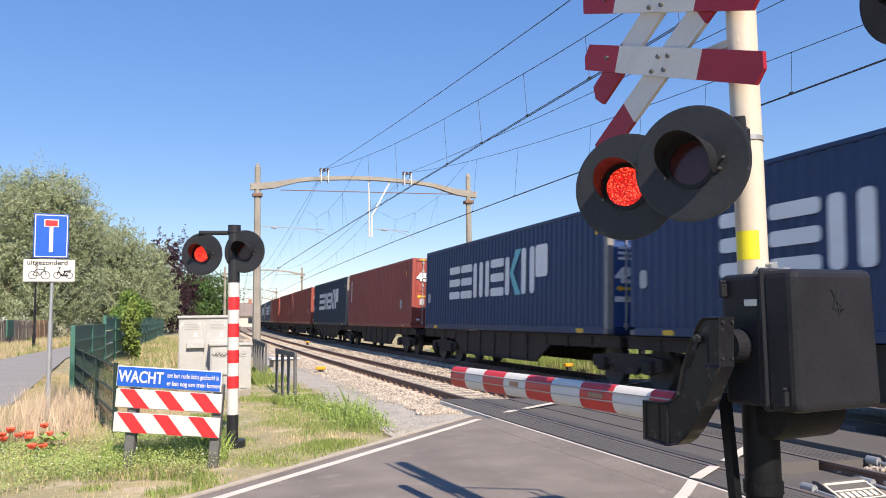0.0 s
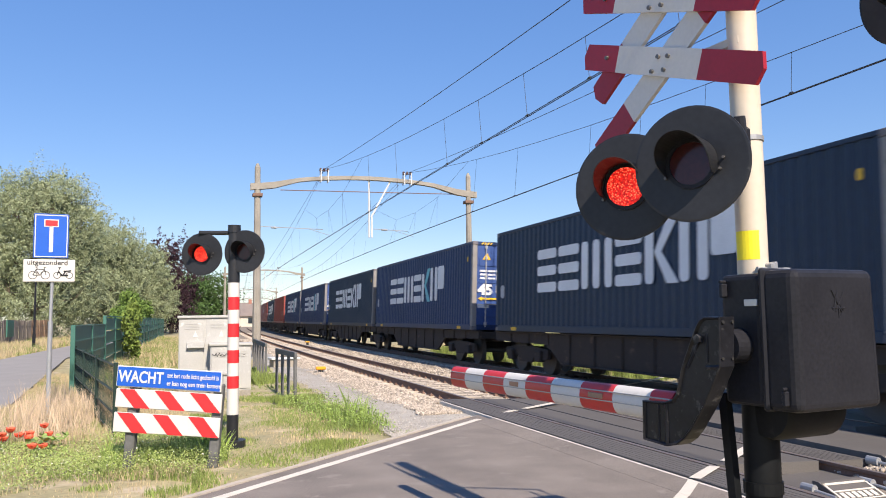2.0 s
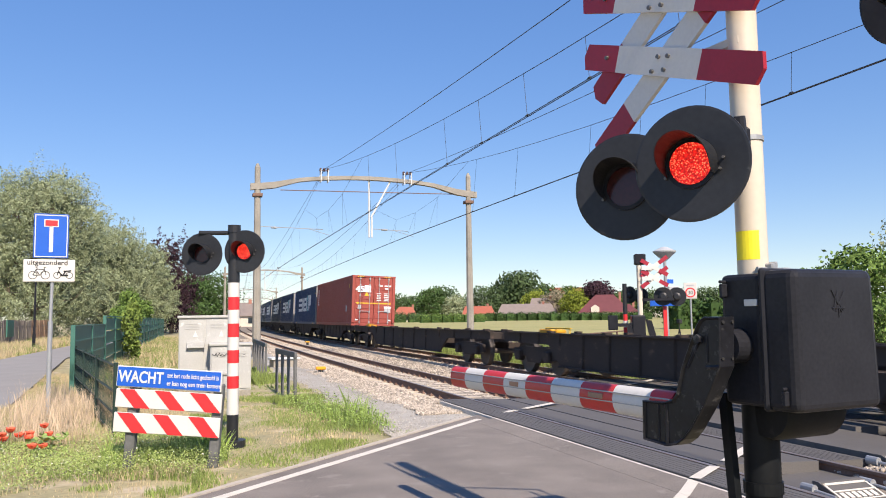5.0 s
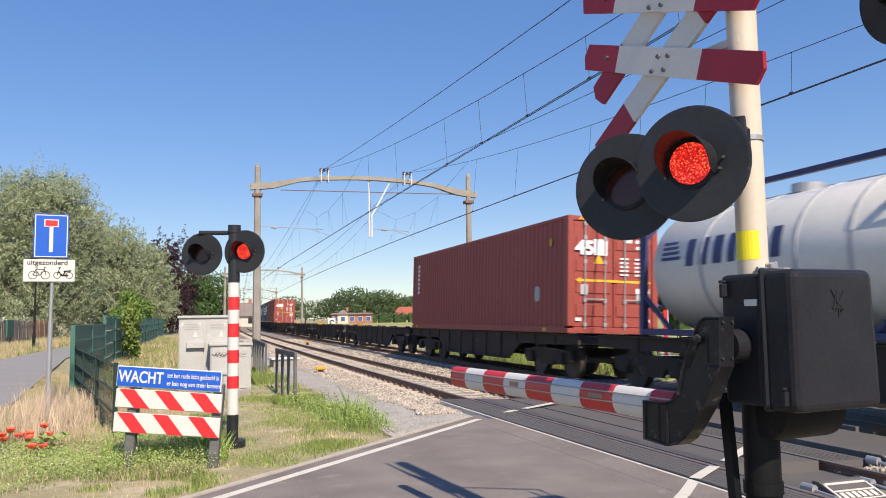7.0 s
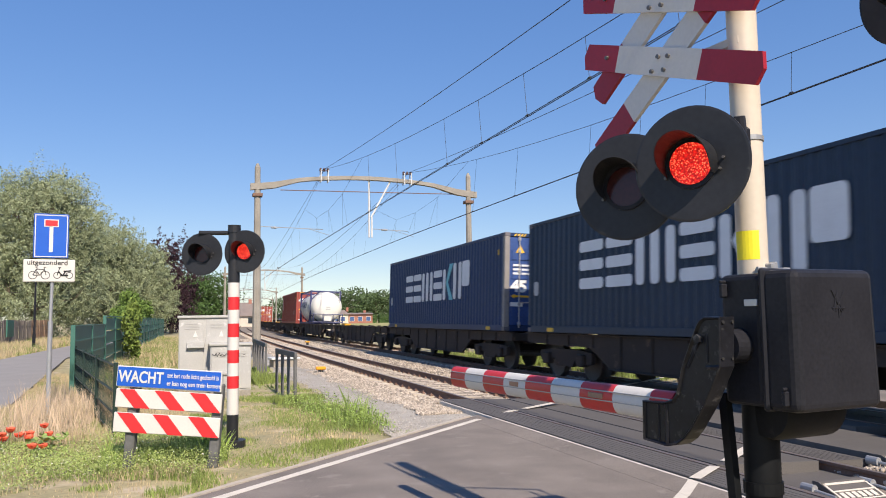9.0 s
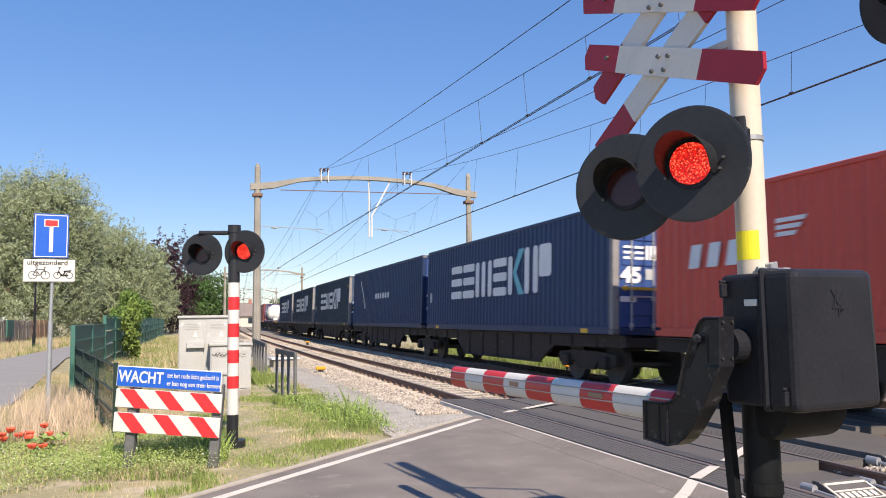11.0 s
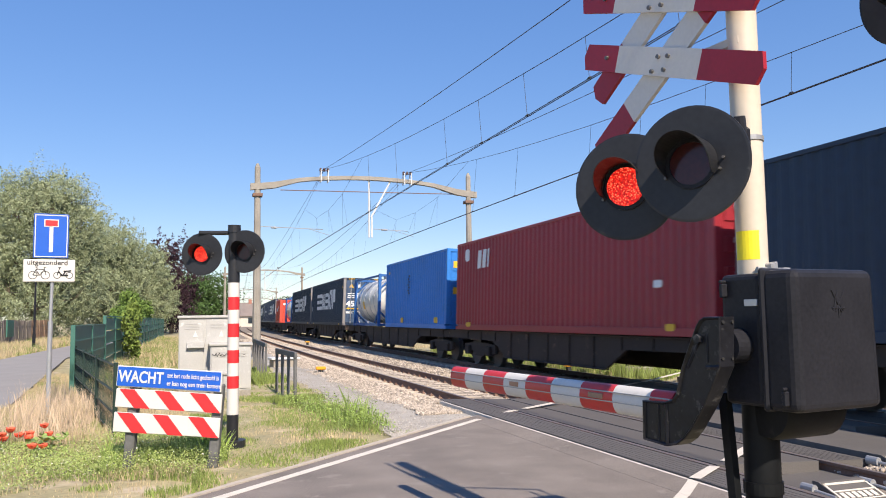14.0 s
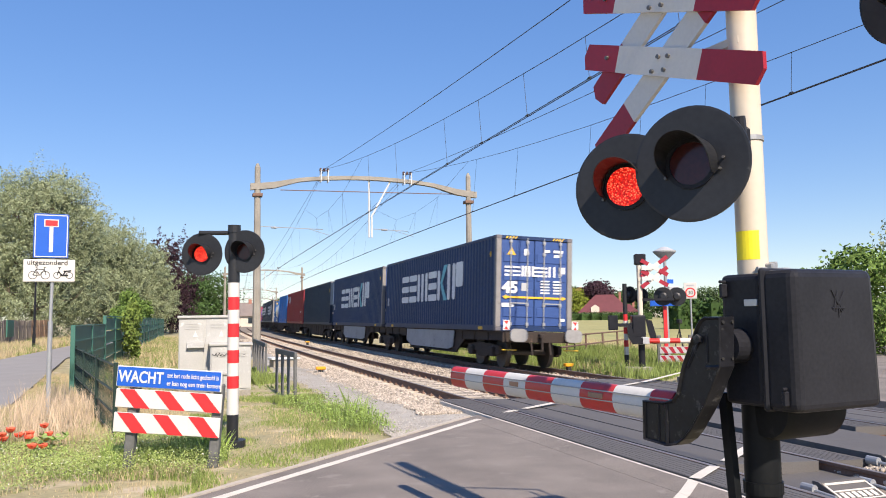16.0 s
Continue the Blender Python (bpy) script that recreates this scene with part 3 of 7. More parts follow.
def crimson_box():
    c = container(13.716, M_CRIMSON, M_CRIMSON, "crimson steel container with a small white mark")
    side_bars(c, [(12.5, 2.25, 12.9, 2.65), (1.6, 0.95, 1.9, 1.1)], M_CONTWHITE, "side_mark")
    for y, w in ((11.75, 0.36), (11.33, 0.34), (10.93, 0.15)):                # slanted blocks of a maker's mark
        part("side_mark", one(prism, [(y - w * 0.8, 1.95), (y, 1.95), (y - 0.07, 2.52), (y - w * 0.8 - 0.07, 2.52)], 0, -CW - 0.004, -CW + 0.006), M_CONTWHITE, c, "white slanted block")
    side_bars(c, [(12.3, 0.1, 12.7, 0.24), (1.2, 0.1, 1.5, 0.24)], M_YELLOW, "yellow_label")
    return c


def plain_slate_box():
    c = container(13.716, M_DARKBLUE, M_LITDOORSLATE, "plain dark slate-blue steel container", cast=M_CAST)
    rear_marks(c, "blue")
    side_bars(c, [(0.5, 2.2, 0.6, 2.4)], M_YELLOW, "yellow_label")
    return c


def small_mark_box():
    c = container(13.716, M_BLUE, M_LITDOORBLUE, "dark blue steel container with small white marks", cast=M_CAST)
    side_bars(c, [(8.0 - i * 0.5, 1.35, 8.3 - i * 0.5, 1.62) for i in range(6)] + [(10.6 + i * 0.25, 0.9 + i * 0.3, 10.75 + i * 0.25, 1.2 + i * 0.3) for i in range(5)], M_CONTWHITE, "side_mark")
    rear_marks(c, "blue")
    return c


def bright_blue_box():
    c = container(9.125, M_SKYBLUE, M_SKYBLUE, "bright blue thirty-foot container with yellow labels")
    side_bars(c, [(1.0, 0.2, 1.45, 0.42), (5.9, 0.2, 6.3, 0.42), (8.45, 2.4, 8.65, 2.52)], M_YELLOW, "yellow_label")
    side_bars(c, [(5.0 + i % 2 * 0.12, 1.4 + i * 0.12, 5.2 + i % 2 * 0.12, 1.47 + i * 0.12) for i in range(7)], M_DARKBLUE, "side_mark")
    bm = bmesh.new()
    for x, z in ((-0.8, 2.2), (0.55, 2.2), (-0.8, 1.25), (0.6, 1.2)):
        box(bm, (x - 0.22, -0.004, z), (x + 0.22, 0.006, z + 0.24))
    part("yellow_plates", bm, M_YELLOW, c, "yellow door plates")
    return c


def orange_box():
    c = container(6.06, M_ORANGERED, M_ORANGERED, "short orange-red steel container with white blocks", height=2.59, doors=False)
    bm = bmesh.new()
    for i in range(4):
        y = 4.7 - i * 0.52
        prism(bm, [(y, 1.25), (y + 0.3, 1.25), (y + 0.2, 1.68), (y - 0.1, 1.68)], 0, -CW - 0.004, -CW + 0.006)
    for i in range(3):
        prism(bm, [(2.35 - i * 0.1, 1.62 + i * 0.11), (2.75, 1.62 + i * 0.11), (2.75, 1.69 + i * 0.11), (2.3 - i * 0.1, 1.69 + i * 0.11)], 0, -CW - 0.004, -CW + 0.006)
    part("side_mark", bm, M_CONTWHITE, c, "white slanted blocks of a maker's mark")
    bm = bmesh.new()
    box(bm, (-0.95, -0.006, 2.0), (-0.35, 0.004, 2.2))
    part("rear_plate", bm, M_CONTWHITE, c, "white plate with dark bars")
    bm = bmesh.new()
    for i in range(4):
        box(bm, (-0.9 + i * 0.13, -0.009, 2.07), (-0.82 + i * 0.13, -0.006, 2.14))
    part("plate_bars", bm, M_MARKRED, c)
    return c


def build_train():
    teal = blue_box(True, M_BLUE, M_LITDOORBLUE, "dark blue corrugated steel container with white and teal mark")
    white = blue_box(False, M_DARKBLUE, M_LITDOORSLATE, "weathered slate-blue corrugated container with white mark")
    rust = red_box(M_RED, "brick-red corrugated steel container with white markings")
    boxes = [("teal", teal, 9.15), ("teal", teal, 23.85), ("slate", plain_slate_box, 39.25), ("crimson", crimson_box, 53.95), ("bright", bright_blue_box, 68.9),
             ("white", white, 89.3), ("white", white, 104.1), ("orange", orange_box, 132.2), ("teal", teal, 139.9), ("small", small_mark_box, 154.5),
             ("white", white, 169.9), ("white", white, 185.5), ("teal", teal, 201.0), ("rust", rust, 252.0), ("rust", rust, 333.95),
             ("teal", teal, 348.6), ("teal", teal, 364.5), ("white", white, 379.0), ("teal", teal, 394.9), ("white", white, 409.6),
             ("teal", teal, 425.4), ("teal", teal, 440.1), ("rust", rust, 456.0), ("white", white, 470.6), ("rust", rust, 486.4), ("rust", rust, 501.1),
             ("rust", rust, 516.9), ("teal", teal, 531.6), ("white", white, 547.4), ("teal", teal, 562.1), ("rust", rust, 577.9), ("teal", teal, 592.6)]
    for key, maker, w in boxes:
        haul(key, maker, w, CZ)
    haul("tank_a", lambda: tank_container(M_TANKFRAME, "white tank container in a violet-blue steel frame", "letters", 6.65, 2.68, 1.6), 242.25, CZ)
    haul("tank_b", lambda: tank_container(M_TANKBLUE, "white tank container in a bright blue frame", "red"), 119.3, CZ)
    haul("tank_c", lambda: tank_container(M_TANKBLUE, "cream tank container in a deep blue frame", "blue"), 79.8, CZ)
    # wagons: rear end, length, bogie centres
    word = "dark rust-brown steel container wagon on two-axle bogies"
    rear = lambda: flat_wagon(14.3, (1.9, 14.55), "dark rust-brown container wagon with grey side panel and buffers", True, M_GREYWAGON)
    haul("w_last", rear, 8.85, 0.0)
    haul("w_grey", lambda: flat_wagon(14.3, (12.3,), "dark rust-brown container wagon with grey side panel", False, M_GREYWAGON), 23.55, 0.0)
    a = lambda: flat_wagon(14.3, (1.9, 14.55), word)
    b = lambda: flat_wagon(14.3, (12.3,), word)
    for r, f in ((38.95, 53.65), (89.0, 103.8), (139.6, 154.2), (169.6, 185.2), (333.65, 348.3), (364.2, 378.7), (394.6, 409.3), (425.1, 439.8), (455.7, 470.3),
                 (486.1, 500.8), (516.6, 531.3), (547.1, 561.8), (577.6, 592.3)):
        haul("w_a", a, r, 0.0)
        haul("w_b", b, f, 0.0)
    haul("w_single", lambda: flat_wagon(14.3, (1.9, 12.3), word), 200.7, 0.0)
    long = lambda: flat_wagon(19.4, (2.2, 17.2), word)
    haul("w_long", long, 67.9, 0.0)
    haul("w_long", long, 118.9, 0.0)
    bare = lambda: flat_wagon(14.4, (1.9, 12.5), "empty dark rust-brown steel container wagon", empty=True)
    haul("w_bare", bare, 215.8, 0.0)
    haul("w_tank", lambda: flat_wagon(19.6, (1.9, 17.7), "dark rust-brown container wagon carrying one tank", empty=False), 231.0, 0.0)
    haul("w_single", None, 251.7, 0.0)
    for w in (266.7, 281.8, 296.8):
        haul("w_bare", bare, w, 0.0)
    haul("w_bare_long", lambda: flat_wagon(20.4, (2.2, 18.2), "empty long dark rust-brown steel container wagon", empty=True), 312.4, 0.0)


build_train()


def train_at(t):
    return -324.5 + (27.5 if t > 4.2 else 26.9) * (t - 4.2)

# ---- level crossing: signals, barrier, boards ----
M_MACHINE = mat("black_machine_paint", (0.020, 0.0205, 0.025), 0.4, vary=0.35, scale=3, grain=50, spots=(0.026, 0.026, 0.03), spot_at=0.66, spec=0.16)
# machine black darkened for parts under the housing; its shade is in the colour
M_SHADEDBLACK = mat("shaded_black_paint", (0.006, 0.007, 0.008), 0.55, vary=0.4, scale=4, grain=40, spots=(0.018, 0.017, 0.016), spot_at=0.64, spec=0.22)
M_ARM = mat("worn_black_casting", (0.013, 0.0135, 0.017), 0.36, vary=0.5, scale=5, grain=30, spots=(0.085, 0.083, 0.083), spot_at=0.57, spec=0.25)
M_REFLECT = mat("faded_reflector", (0.30, 0.17, 0.11), 0.35, vary=0.2, scale=9)
M_SHIELD = mat("matt_black_shield", (0.02, 0.021, 0.024), 0.42, vary=0.3, scale=2.2, grain=30, spots=(0.12, 0.12, 0.12), spot_at=0.68, spec=0.4)
M_CREAM = mat("cream_pole_paint", (0.60, 0.53, 0.43), 0.5, vary=0.06, scale=2, grain=30, spots=(0.5, 0.45, 0.37), spot_at=0.7)
M_SIGNRED = mat("sign_red", (0.33, 0.012, 0.03), 0.5, vary=0.12, scale=5, spots=(0.25, 0.03, 0.05), spot_at=0.66)
M_BOOMRED = mat("boom_red", (0.55, 0.03, 0.025), 0.35, vary=0.1, scale=6)
M_SIGNWHITE = mat("sign_white", (0.648, 0.625, 0.578), 0.45, vary=0.06, scale=4, spots=(0.5, 0.49, 0.45), spot_at=0.72)
M_SIGNBLUE = mat("sign_blue", (0.01, 0.10, 0.50), 0.4, vary=0.06, scale=4)
M_BRIGHTRED = mat("reflective_red", (0.68, 0.03, 0.035), 0.4, vary=0.08, scale=5)
M_GALV = mat("galvanised_steel", (0.36, 0.37, 0.38), 0.5, 0.4, vary=0.12, scale=8, grain=60)
M_TAG = mat("yellow_tag", (0.80, 0.72, 0.03), 0.5, vary=0.05)
M_LENS = mat("dark_red_lens", (0.05, 0.008, 0.008), 0.15, vary=0.25, scale=40)
M_BOLT = mat("bolt_steel", (0.45, 0.43, 0.40), 0.4, 0.7, vary=0.15)
M_DULLBOLT = mat("dull_bolt", (0.16, 0.15, 0.14), 0.5, 0.6, vary=0.3, scale=30)
M_GREYPOST = mat("grey_plastic_post", (0.13, 0.13, 0.125), 0.75, vary=0.2, scale=6, grain=30, spots=(0.22, 0.21, 0.2), spot_at=0.66)


def led_material():
    """Many small red diodes behind a ribbed lens: bright points on a red ground."""
    m = bpy.data.materials.new("lit_red_diodes")
    m.use_nodes = True
    n, l = m.node_tree.nodes, m.node_tree.links
    b = n["Principled BSDF"]
    b.inputs["Base Color"].default_value = (0.2, 0.01, 0.01, 1)
    tc, vo, ns = n.new("ShaderNodeTexCoord"), n.new("ShaderNodeTexVoronoi"), n.new("ShaderNodeTexNoise")
    vo.inputs["Scale"].default_value, ns.inputs["Scale"].default_value = 95, 60
    l.new(tc.outputs["Object"], vo.inputs["Vector"])
    l.new(tc.outputs["Object"], ns.inputs["Vector"])
    ramp = n.new("ShaderNodeValToRGB")
    ramp.color_ramp.elements[0].position, ramp.color_ramp.elements[0].color = 0.12, (1.0, 0.13, 0.06, 1)
    ramp.color_ramp.elements[1].position, ramp.color_ramp.elements[1].color = 0.45, (0.30, 0.004, 0.002, 1)
    l.new(vo.outputs["Distance"], ramp.inputs[0])
    l.new(ramp.outputs[0], b.inputs["Emission Color"])
    mr = n.new("ShaderNodeMapRange")
    mr.inputs["From Min"].default_value, mr.inputs["From Max"].default_value = 0.35, 0.65
    mr.inputs["To Min"].default_value, mr.inputs["To Max"].default_value = 0.75, 2.3
    l.new(ns.outputs[0], mr.inputs["Value"])
    l.new(mr.outputs[0], b.inputs["Emission Strength"])
    return m


M_LED = led_material()
blinkers = []
FLASHES = [(0.19 + k * 2 / 3, 0.57 + k * 2 / 3) for k in range(24)]


def facing(at, toward, turn=0.0):
    """A pose at a place whose z axis points level towards another place, turned by some degrees to its left, with y up."""
    d = Vector((toward[0] - at[0], toward[1] - at[1], 0)).normalized()
    d = Matrix.Rotation(radians(turn), 3, "Z") @ d
    x = Vector((0, 0, 1)).cross(d)
    return Matrix.Translation(at) @ Matrix((x, Vector((0, 0, 1)), d)).transposed().to_4x4()


def signal_head(parent, m, side=None, radius=0.285, back=False):
    """A round black shield with a hooded red lamp, facing +z; the diode board slides up to the lens when it is lit."""
    k = radius / 0.285
    bm = bmesh.new()
    turned(bm, [(0.10 * k, -0.01), (radius - 0.01, -0.012), (radius, -0.006), (radius, 0.002), (radius - 0.012, 0.004), (0.108 * k, 0.0)], 48)
    turned(bm, [(0.07 * k, -0.16), (0.115 * k, -0.14), (0.125 * k, -0.012)], 24)
    h = part("signal_head", bm, M_SHIELD, parent, "round black shield with hooded red lamp", at=m)
    n, r0 = 28, 0.128 * k
    bm = bmesh.new()
    inner, outer = [], []
    for i in range(n + 1):
        a = radians(-28 + 236 * i / n)
        ln = k * (0.04 + 0.175 * max(0.0, math.sin(radians(180 * i / n))) ** 0.6)
        for ring, r in ((inner, r0 - 0.004), (outer, r0)):
            ring.append([bm.verts.new((r * math.cos(a), r * math.sin(a), z)) for z in (0.0, ln)])
    for i in range(n):
        for ring, flip in ((inner, True), (outer, False)):
            q = (ring[i][0], ring[i + 1][0], ring[i + 1][1], ring[i][1])
            bm.faces.new(q[::-1] if flip else q)
        bm.faces.new((inner[i][1], outer[i][1], outer[i + 1][1], inner[i + 1][1]))
    part("hood", bm, M_SHIELD, h, smooth=False)
    part("lens", one(tube, (0, 0, -0.02), (0, 0, 0.002), 0.106 * k, n=32), M_LENS, h, "dark red ribbed lens")
    bm = bmesh.new()
    turned(bm, [(0.105 * k, -0.005), (0.105 * k, 0.012), (0.125 * k, 0.012), (0.125 * k, -0.005)], 32, loop=True)
    part("ring", bm, M_MACHINE, h)
    for a, d in ((-16, 0.146), (4, 0.158), (205, 0.14)):
        c, s = d * k * math.cos(radians(a)), d * k * math.sin(radians(a))
        part("bolt", one(tube, (c, s, 0.0), (c, s, 0.016), 0.0075 * k, n=6), M_DULLBOLT, h)
    if side:
        led = part("diode_board", one(tube, (0, 0, -0.003), (0, 0, 0.0), 0.103 * k, n=32), M_LED, h, "glowing red diode board")
        blinkers.append((led, side))
    return h


def plank(parent, a, b, width, x0, x1, reds):
    """A cross plank in the local y-z plane from a to b, pointed at its ends, in red and white lengths."""
    a, b = Vector(a), Vector(b)
    d = (b - a)
    u = d.normalized()
    v = Vector((-u.y, u.x)) * width / 2
    cuts = [0.0] + sorted(reds) + [1.0]
    for i, (s, e) in enumerate(zip(cuts, cuts[1:])):
        p, q = a + d * s, a + d * e
        o = [p - v, q - v, q + v, p + v]
        if s == 0.0:
            o[3:] = [p + v + u * 0.0, p - u * 0.03]
        if e == 1.0:
            o[1:3] = [q - v, q + u * 0.03, q + v]
        part("plank", one(prism, [(w.x, w.y) for w in o], 0, x0, x1), M_SIGNRED if i % 2 == 0 else M_SIGNWHITE, parent)


# the near signal pole and barrier machine
NEAR = pose(-7.226, -9.190, 0, 0, 0, 7.4)
near_signal = thing("crossing_signal", "cream signal pole with red and white crosses and flashing lamps", "signal", NEAR)
part("pole", one(tube, (0, 0, -0.3), (0, 0, 4.73), 0.0765, n=32), M_CREAM, near_signal, smooth=True)
part("band", one(tube, (0, 0, 2.49), (0, 0, 2.515), 0.083, n=24), M_GALV, near_signal)
bm = bmesh.new()
tube(bm, (-0.09, -0.05, 2.36), (-0.12, -0.06, 2.6), 0.035, n=10)
box(bm, (-0.16, -0.07, 2.44), (-0.03, 0.07, 2.56), 0.02)
box(bm, (-0.12, -0.02, 2.30), (-0.04, 0.55, 2.38), 0.01)
part("bracket", bm, M_MACHINE, near_signal)
bm = bmesh.new()
prev = None
for i in range(9):
    a = radians(150 + 100 * i / 8)
    q = [bm.verts.new((0.0775 * math.cos(a), 0.0775 * math.sin(a), z)) for z in (1.872, 2.02)]
    if prev:
        bm.faces.new((prev[0], q[0], q[1], prev[1]))
    prev = q
part("tag", bm, M_TAG, near_signal, "yellow paper tag with dark bars")
for k in (0.0, 0.385):
    cross = part("cross_holder", one(box, (-0.07, -0.04, 3.0 + k), (-0.03, 0.55, 3.05 + k), 0.006), M_CREAM, near_signal)
    plank(cross, (-0.21, 2.81 + k), (1.18, 3.30 + k), 0.165, -0.125, -0.1, (0.285, 0.78))
    plank(cross, (1.12, 2.644 + k), (-0.06, 3.42 + k), 0.165, -0.095, -0.07, (0.255, 0.774))
    for y, z in ((0.56, 3.02), (0.5, 3.09), (0.46, 3.0), (0.42, 3.07), (0.97, 3.23)):
        part("bolt", one(tube, (-0.14, y, z + k), (-0.12, y, z + k), 0.013, n=8), M_DULLBOLT, cross)
inv = NEAR.inverted()
THIRD = (-6.62, -9.70, 3.19)
for at, side in (((-7.683, -9.334, 2.327), "right"), ((-7.790, -8.918, 2.277), "left")):
    signal_head(near_signal, inv @ facing(at, EYE, -19), side)
signal_head(near_signal, inv @ facing(THIRD, EYE, -32), None)
part("cross_arm", one(tube, (0, 0, 3.48), tuple(inv @ Vector((THIRD[0] + 0.1, THIRD[1] + 0.12, 3.48))), 0.014, n=8), M_MACHINE, near_signal)
part("drop_arm", one(tube, tuple(inv @ Vector((THIRD[0] + 0.1, THIRD[1] + 0.12, 3.5))), tuple(inv @ Vector((THIRD[0] + 0.08, THIRD[1] + 0.1, 3.2))), 0.014, n=8), M_MACHINE, near_signal)

barrier = thing("barrier_machine", "black barrier machine on a dark post with striped boom lowered", "barrier", NEAR)
part("post", one(tube, (0, 0, -0.3), (0, 0, 1.2), 0.088, n=28), M_SHADEDBLACK, barrier, smooth=True)
part("collar", one(tube, (0, 0, 0.70), (0, 0, 0.76), 0.096, n=24), M_SHADEDBLACK, barrier)
bm = bmesh.new()
box(bm, (-0.178, -0.2, 1.15), (0.36, 0.06, 1.795), 0.03, seg=3)
hs = part("housing", bm, M_MACHINE, barrier)
bm = bmesh.new()
box(bm, (-0.19, -0.4, 1.14), (0.372, -0.205, 1.805), 0.04, seg=3)
box(bm, (-0.2, -0.235, 1.135), (0.38, -0.2, 1.815), 0.012)
for v in bm.verts:                                   # the cover flares a little towards its foot
    v.co.x += 0.022 * (v.co.x > 0.2) * (1.8 - v.co.z) / 0.65
cover = part("cover", bm, M_MACHINE, barrier, "black moulded cover with a worn surface")
for y, z in ((0.02, 1.73), (-0.333, 1.22)):
    bm = bmesh.new()
    box(bm, (-0.212, y - 0.014, z - 0.05), (-0.175, y + 0.014, z + 0.02), 0.006)
    tube(bm, (-0.175, y, z + 0.03), (-0.216, y, z + 0.03), 0.008, n=8)
    part("latch", bm, M_MACHINE, cover)
part("type_plate", one(box, (-0.184, -0.18, 1.635), (-0.176, -0.10, 1.668), 0.002), M_SIGNWHITE, hs, "small white type plate")
bm = bmesh.new()
for (x0, z0), (x1, z1) in (((0.06, 1.705), (0.125, 1.60)), ((0.145, 1.70), (0.085, 1.605)), ((0.06, 1.62), (0.15, 1.62)), ((0.09, 1.66), (0.135, 1.61)), ((0.107, 1.65), (0.107, 1.575)), ((0.1, 1.70), (0.07, 1.61))):
    tube(bm, (x0, -0.402, z0), (x1, -0.402, z1), 0.004, n=6)
part("raised_mark", bm, M_MACHINE, cover)
bm = bmesh.new()
for x, y, w, h in ((-0.05, -0.1, 0.05, 0.03), (0.0, -0.12, 0.03, 0.05), (0.05, -0.1, 0.02, 0.06), (0.1, -0.11, 0.05, 0.03)):
    box(bm, (x, y, 1.79), (x + w, y + 0.05, 1.80 + h), 0.006)
tube(bm, (-0.06, -0.08, 1.825), (0.16, -0.08, 1.82), 0.009, n=8)
part("top_fittings", bm, M_GALV, hs, "small steel fittings")
part("hub", one(tube, (-0.178, -0.06, 1.44), (-0.275, -0.06, 1.44), 0.085, n=24), M_MACHINE, hs)
bm = bmesh.new()
turned(bm, [(0.03, -0.2), (0.13, -0.19), (0.145, -0.14), (0.145, 0.2), (0.12, 0.24)], 28, m=Matrix.Translation((0.12, -0.1, 1.12)) @ Matrix.Rotation(radians(90), 4, "Y"))
part("drum", bm, M_SHADEDBLACK, barrier, smooth=True)
part("strut", one(prism, [(0.06, 1.2), (0.11, 1.2), (0.05, 0.45), (0.0, 0.45)], 0, -0.17, -0.13), M_SHADEDBLACK, barrier)
bm = bmesh.new()
OUT = [(-0.122, 1.585), (-0.11, 1.347), (0.004, 1.15), (0.1, 1.024), (0.15, 0.972), (0.21, 0.936), (0.287, 0.918), (0.465, 0.93), (0.46, 1.14), (0.3, 1.145), (0.231, 1.162),
       (0.198, 1.196), (0.152, 1.333), (0.076, 1.477), (0.041, 1.54), (0.015, 1.572), (-0.015, 1.586)]
fs = prism(bm, OUT, 0, -0.37, -0.272)
rim = [e for e in bm.edges if abs(e.verts[0].co.x - e.verts[1].co.x) < 1e-4]
bmesh.ops.bevel(bm, geom=rim, offset=0.006, segments=2, affect="EDGES", profile=0.5)
bm.faces.ensure_lookup_table()
face = max((f for f in bm.faces if f.normal.x < -0.99), key=lambda f: f.calc_area())
bmesh.ops.inset_region(bm, faces=[face], thickness=0.011, depth=-0.014)
arm = part("arm", bm, M_ARM, barrier, "black cast boom arm with worn edges and ribs")
for (y0, z0), (y1, z1), q in (((0.03, 1.47), (0.115, 1.335), 0.011), ((0.115, 1.335), (0.14, 1.33), 0.008), ((-0.02, 1.5), (-0.02, 1.36), 0.01), ((-0.1, 1.345), (-0.01, 1.34), 0.012),
                              ((0.285, 0.93), (0.285, 1.135), 0.014), ((0.345, 0.935), (0.345, 1.135), 0.01)):
    part("web", one(tube, (-0.352, y0, z0), (-0.352, y1, z1), q, n=8), M_ARM, arm)
part("pivot_bolt", one(tube, (-0.32, 0.03, 1.475), (-0.378, 0.03, 1.475), 0.024, n=6), M_ARM, arm)
for z in (1.385, 1.56):
    for x in (-0.352, -0.29):
        part("bolt", one(tube, (x, -0.1 - 0.0595 * (z - 1.347), z), (x, -0.116 - 0.0595 * (z - 1.347), z), 0.0085, n=8), M_BLACK, arm)
boom = part("boom_core", one(box, (-0.32, 0.3, 1.07), (-0.28, 0.75, 1.17), 0.01), M_MACHINE, barrier)
CUTS = (2.84, 2.591, 2.295, 1.985, 1.69, 1.378, 1.062, 0.742, 0.43, 0.26)
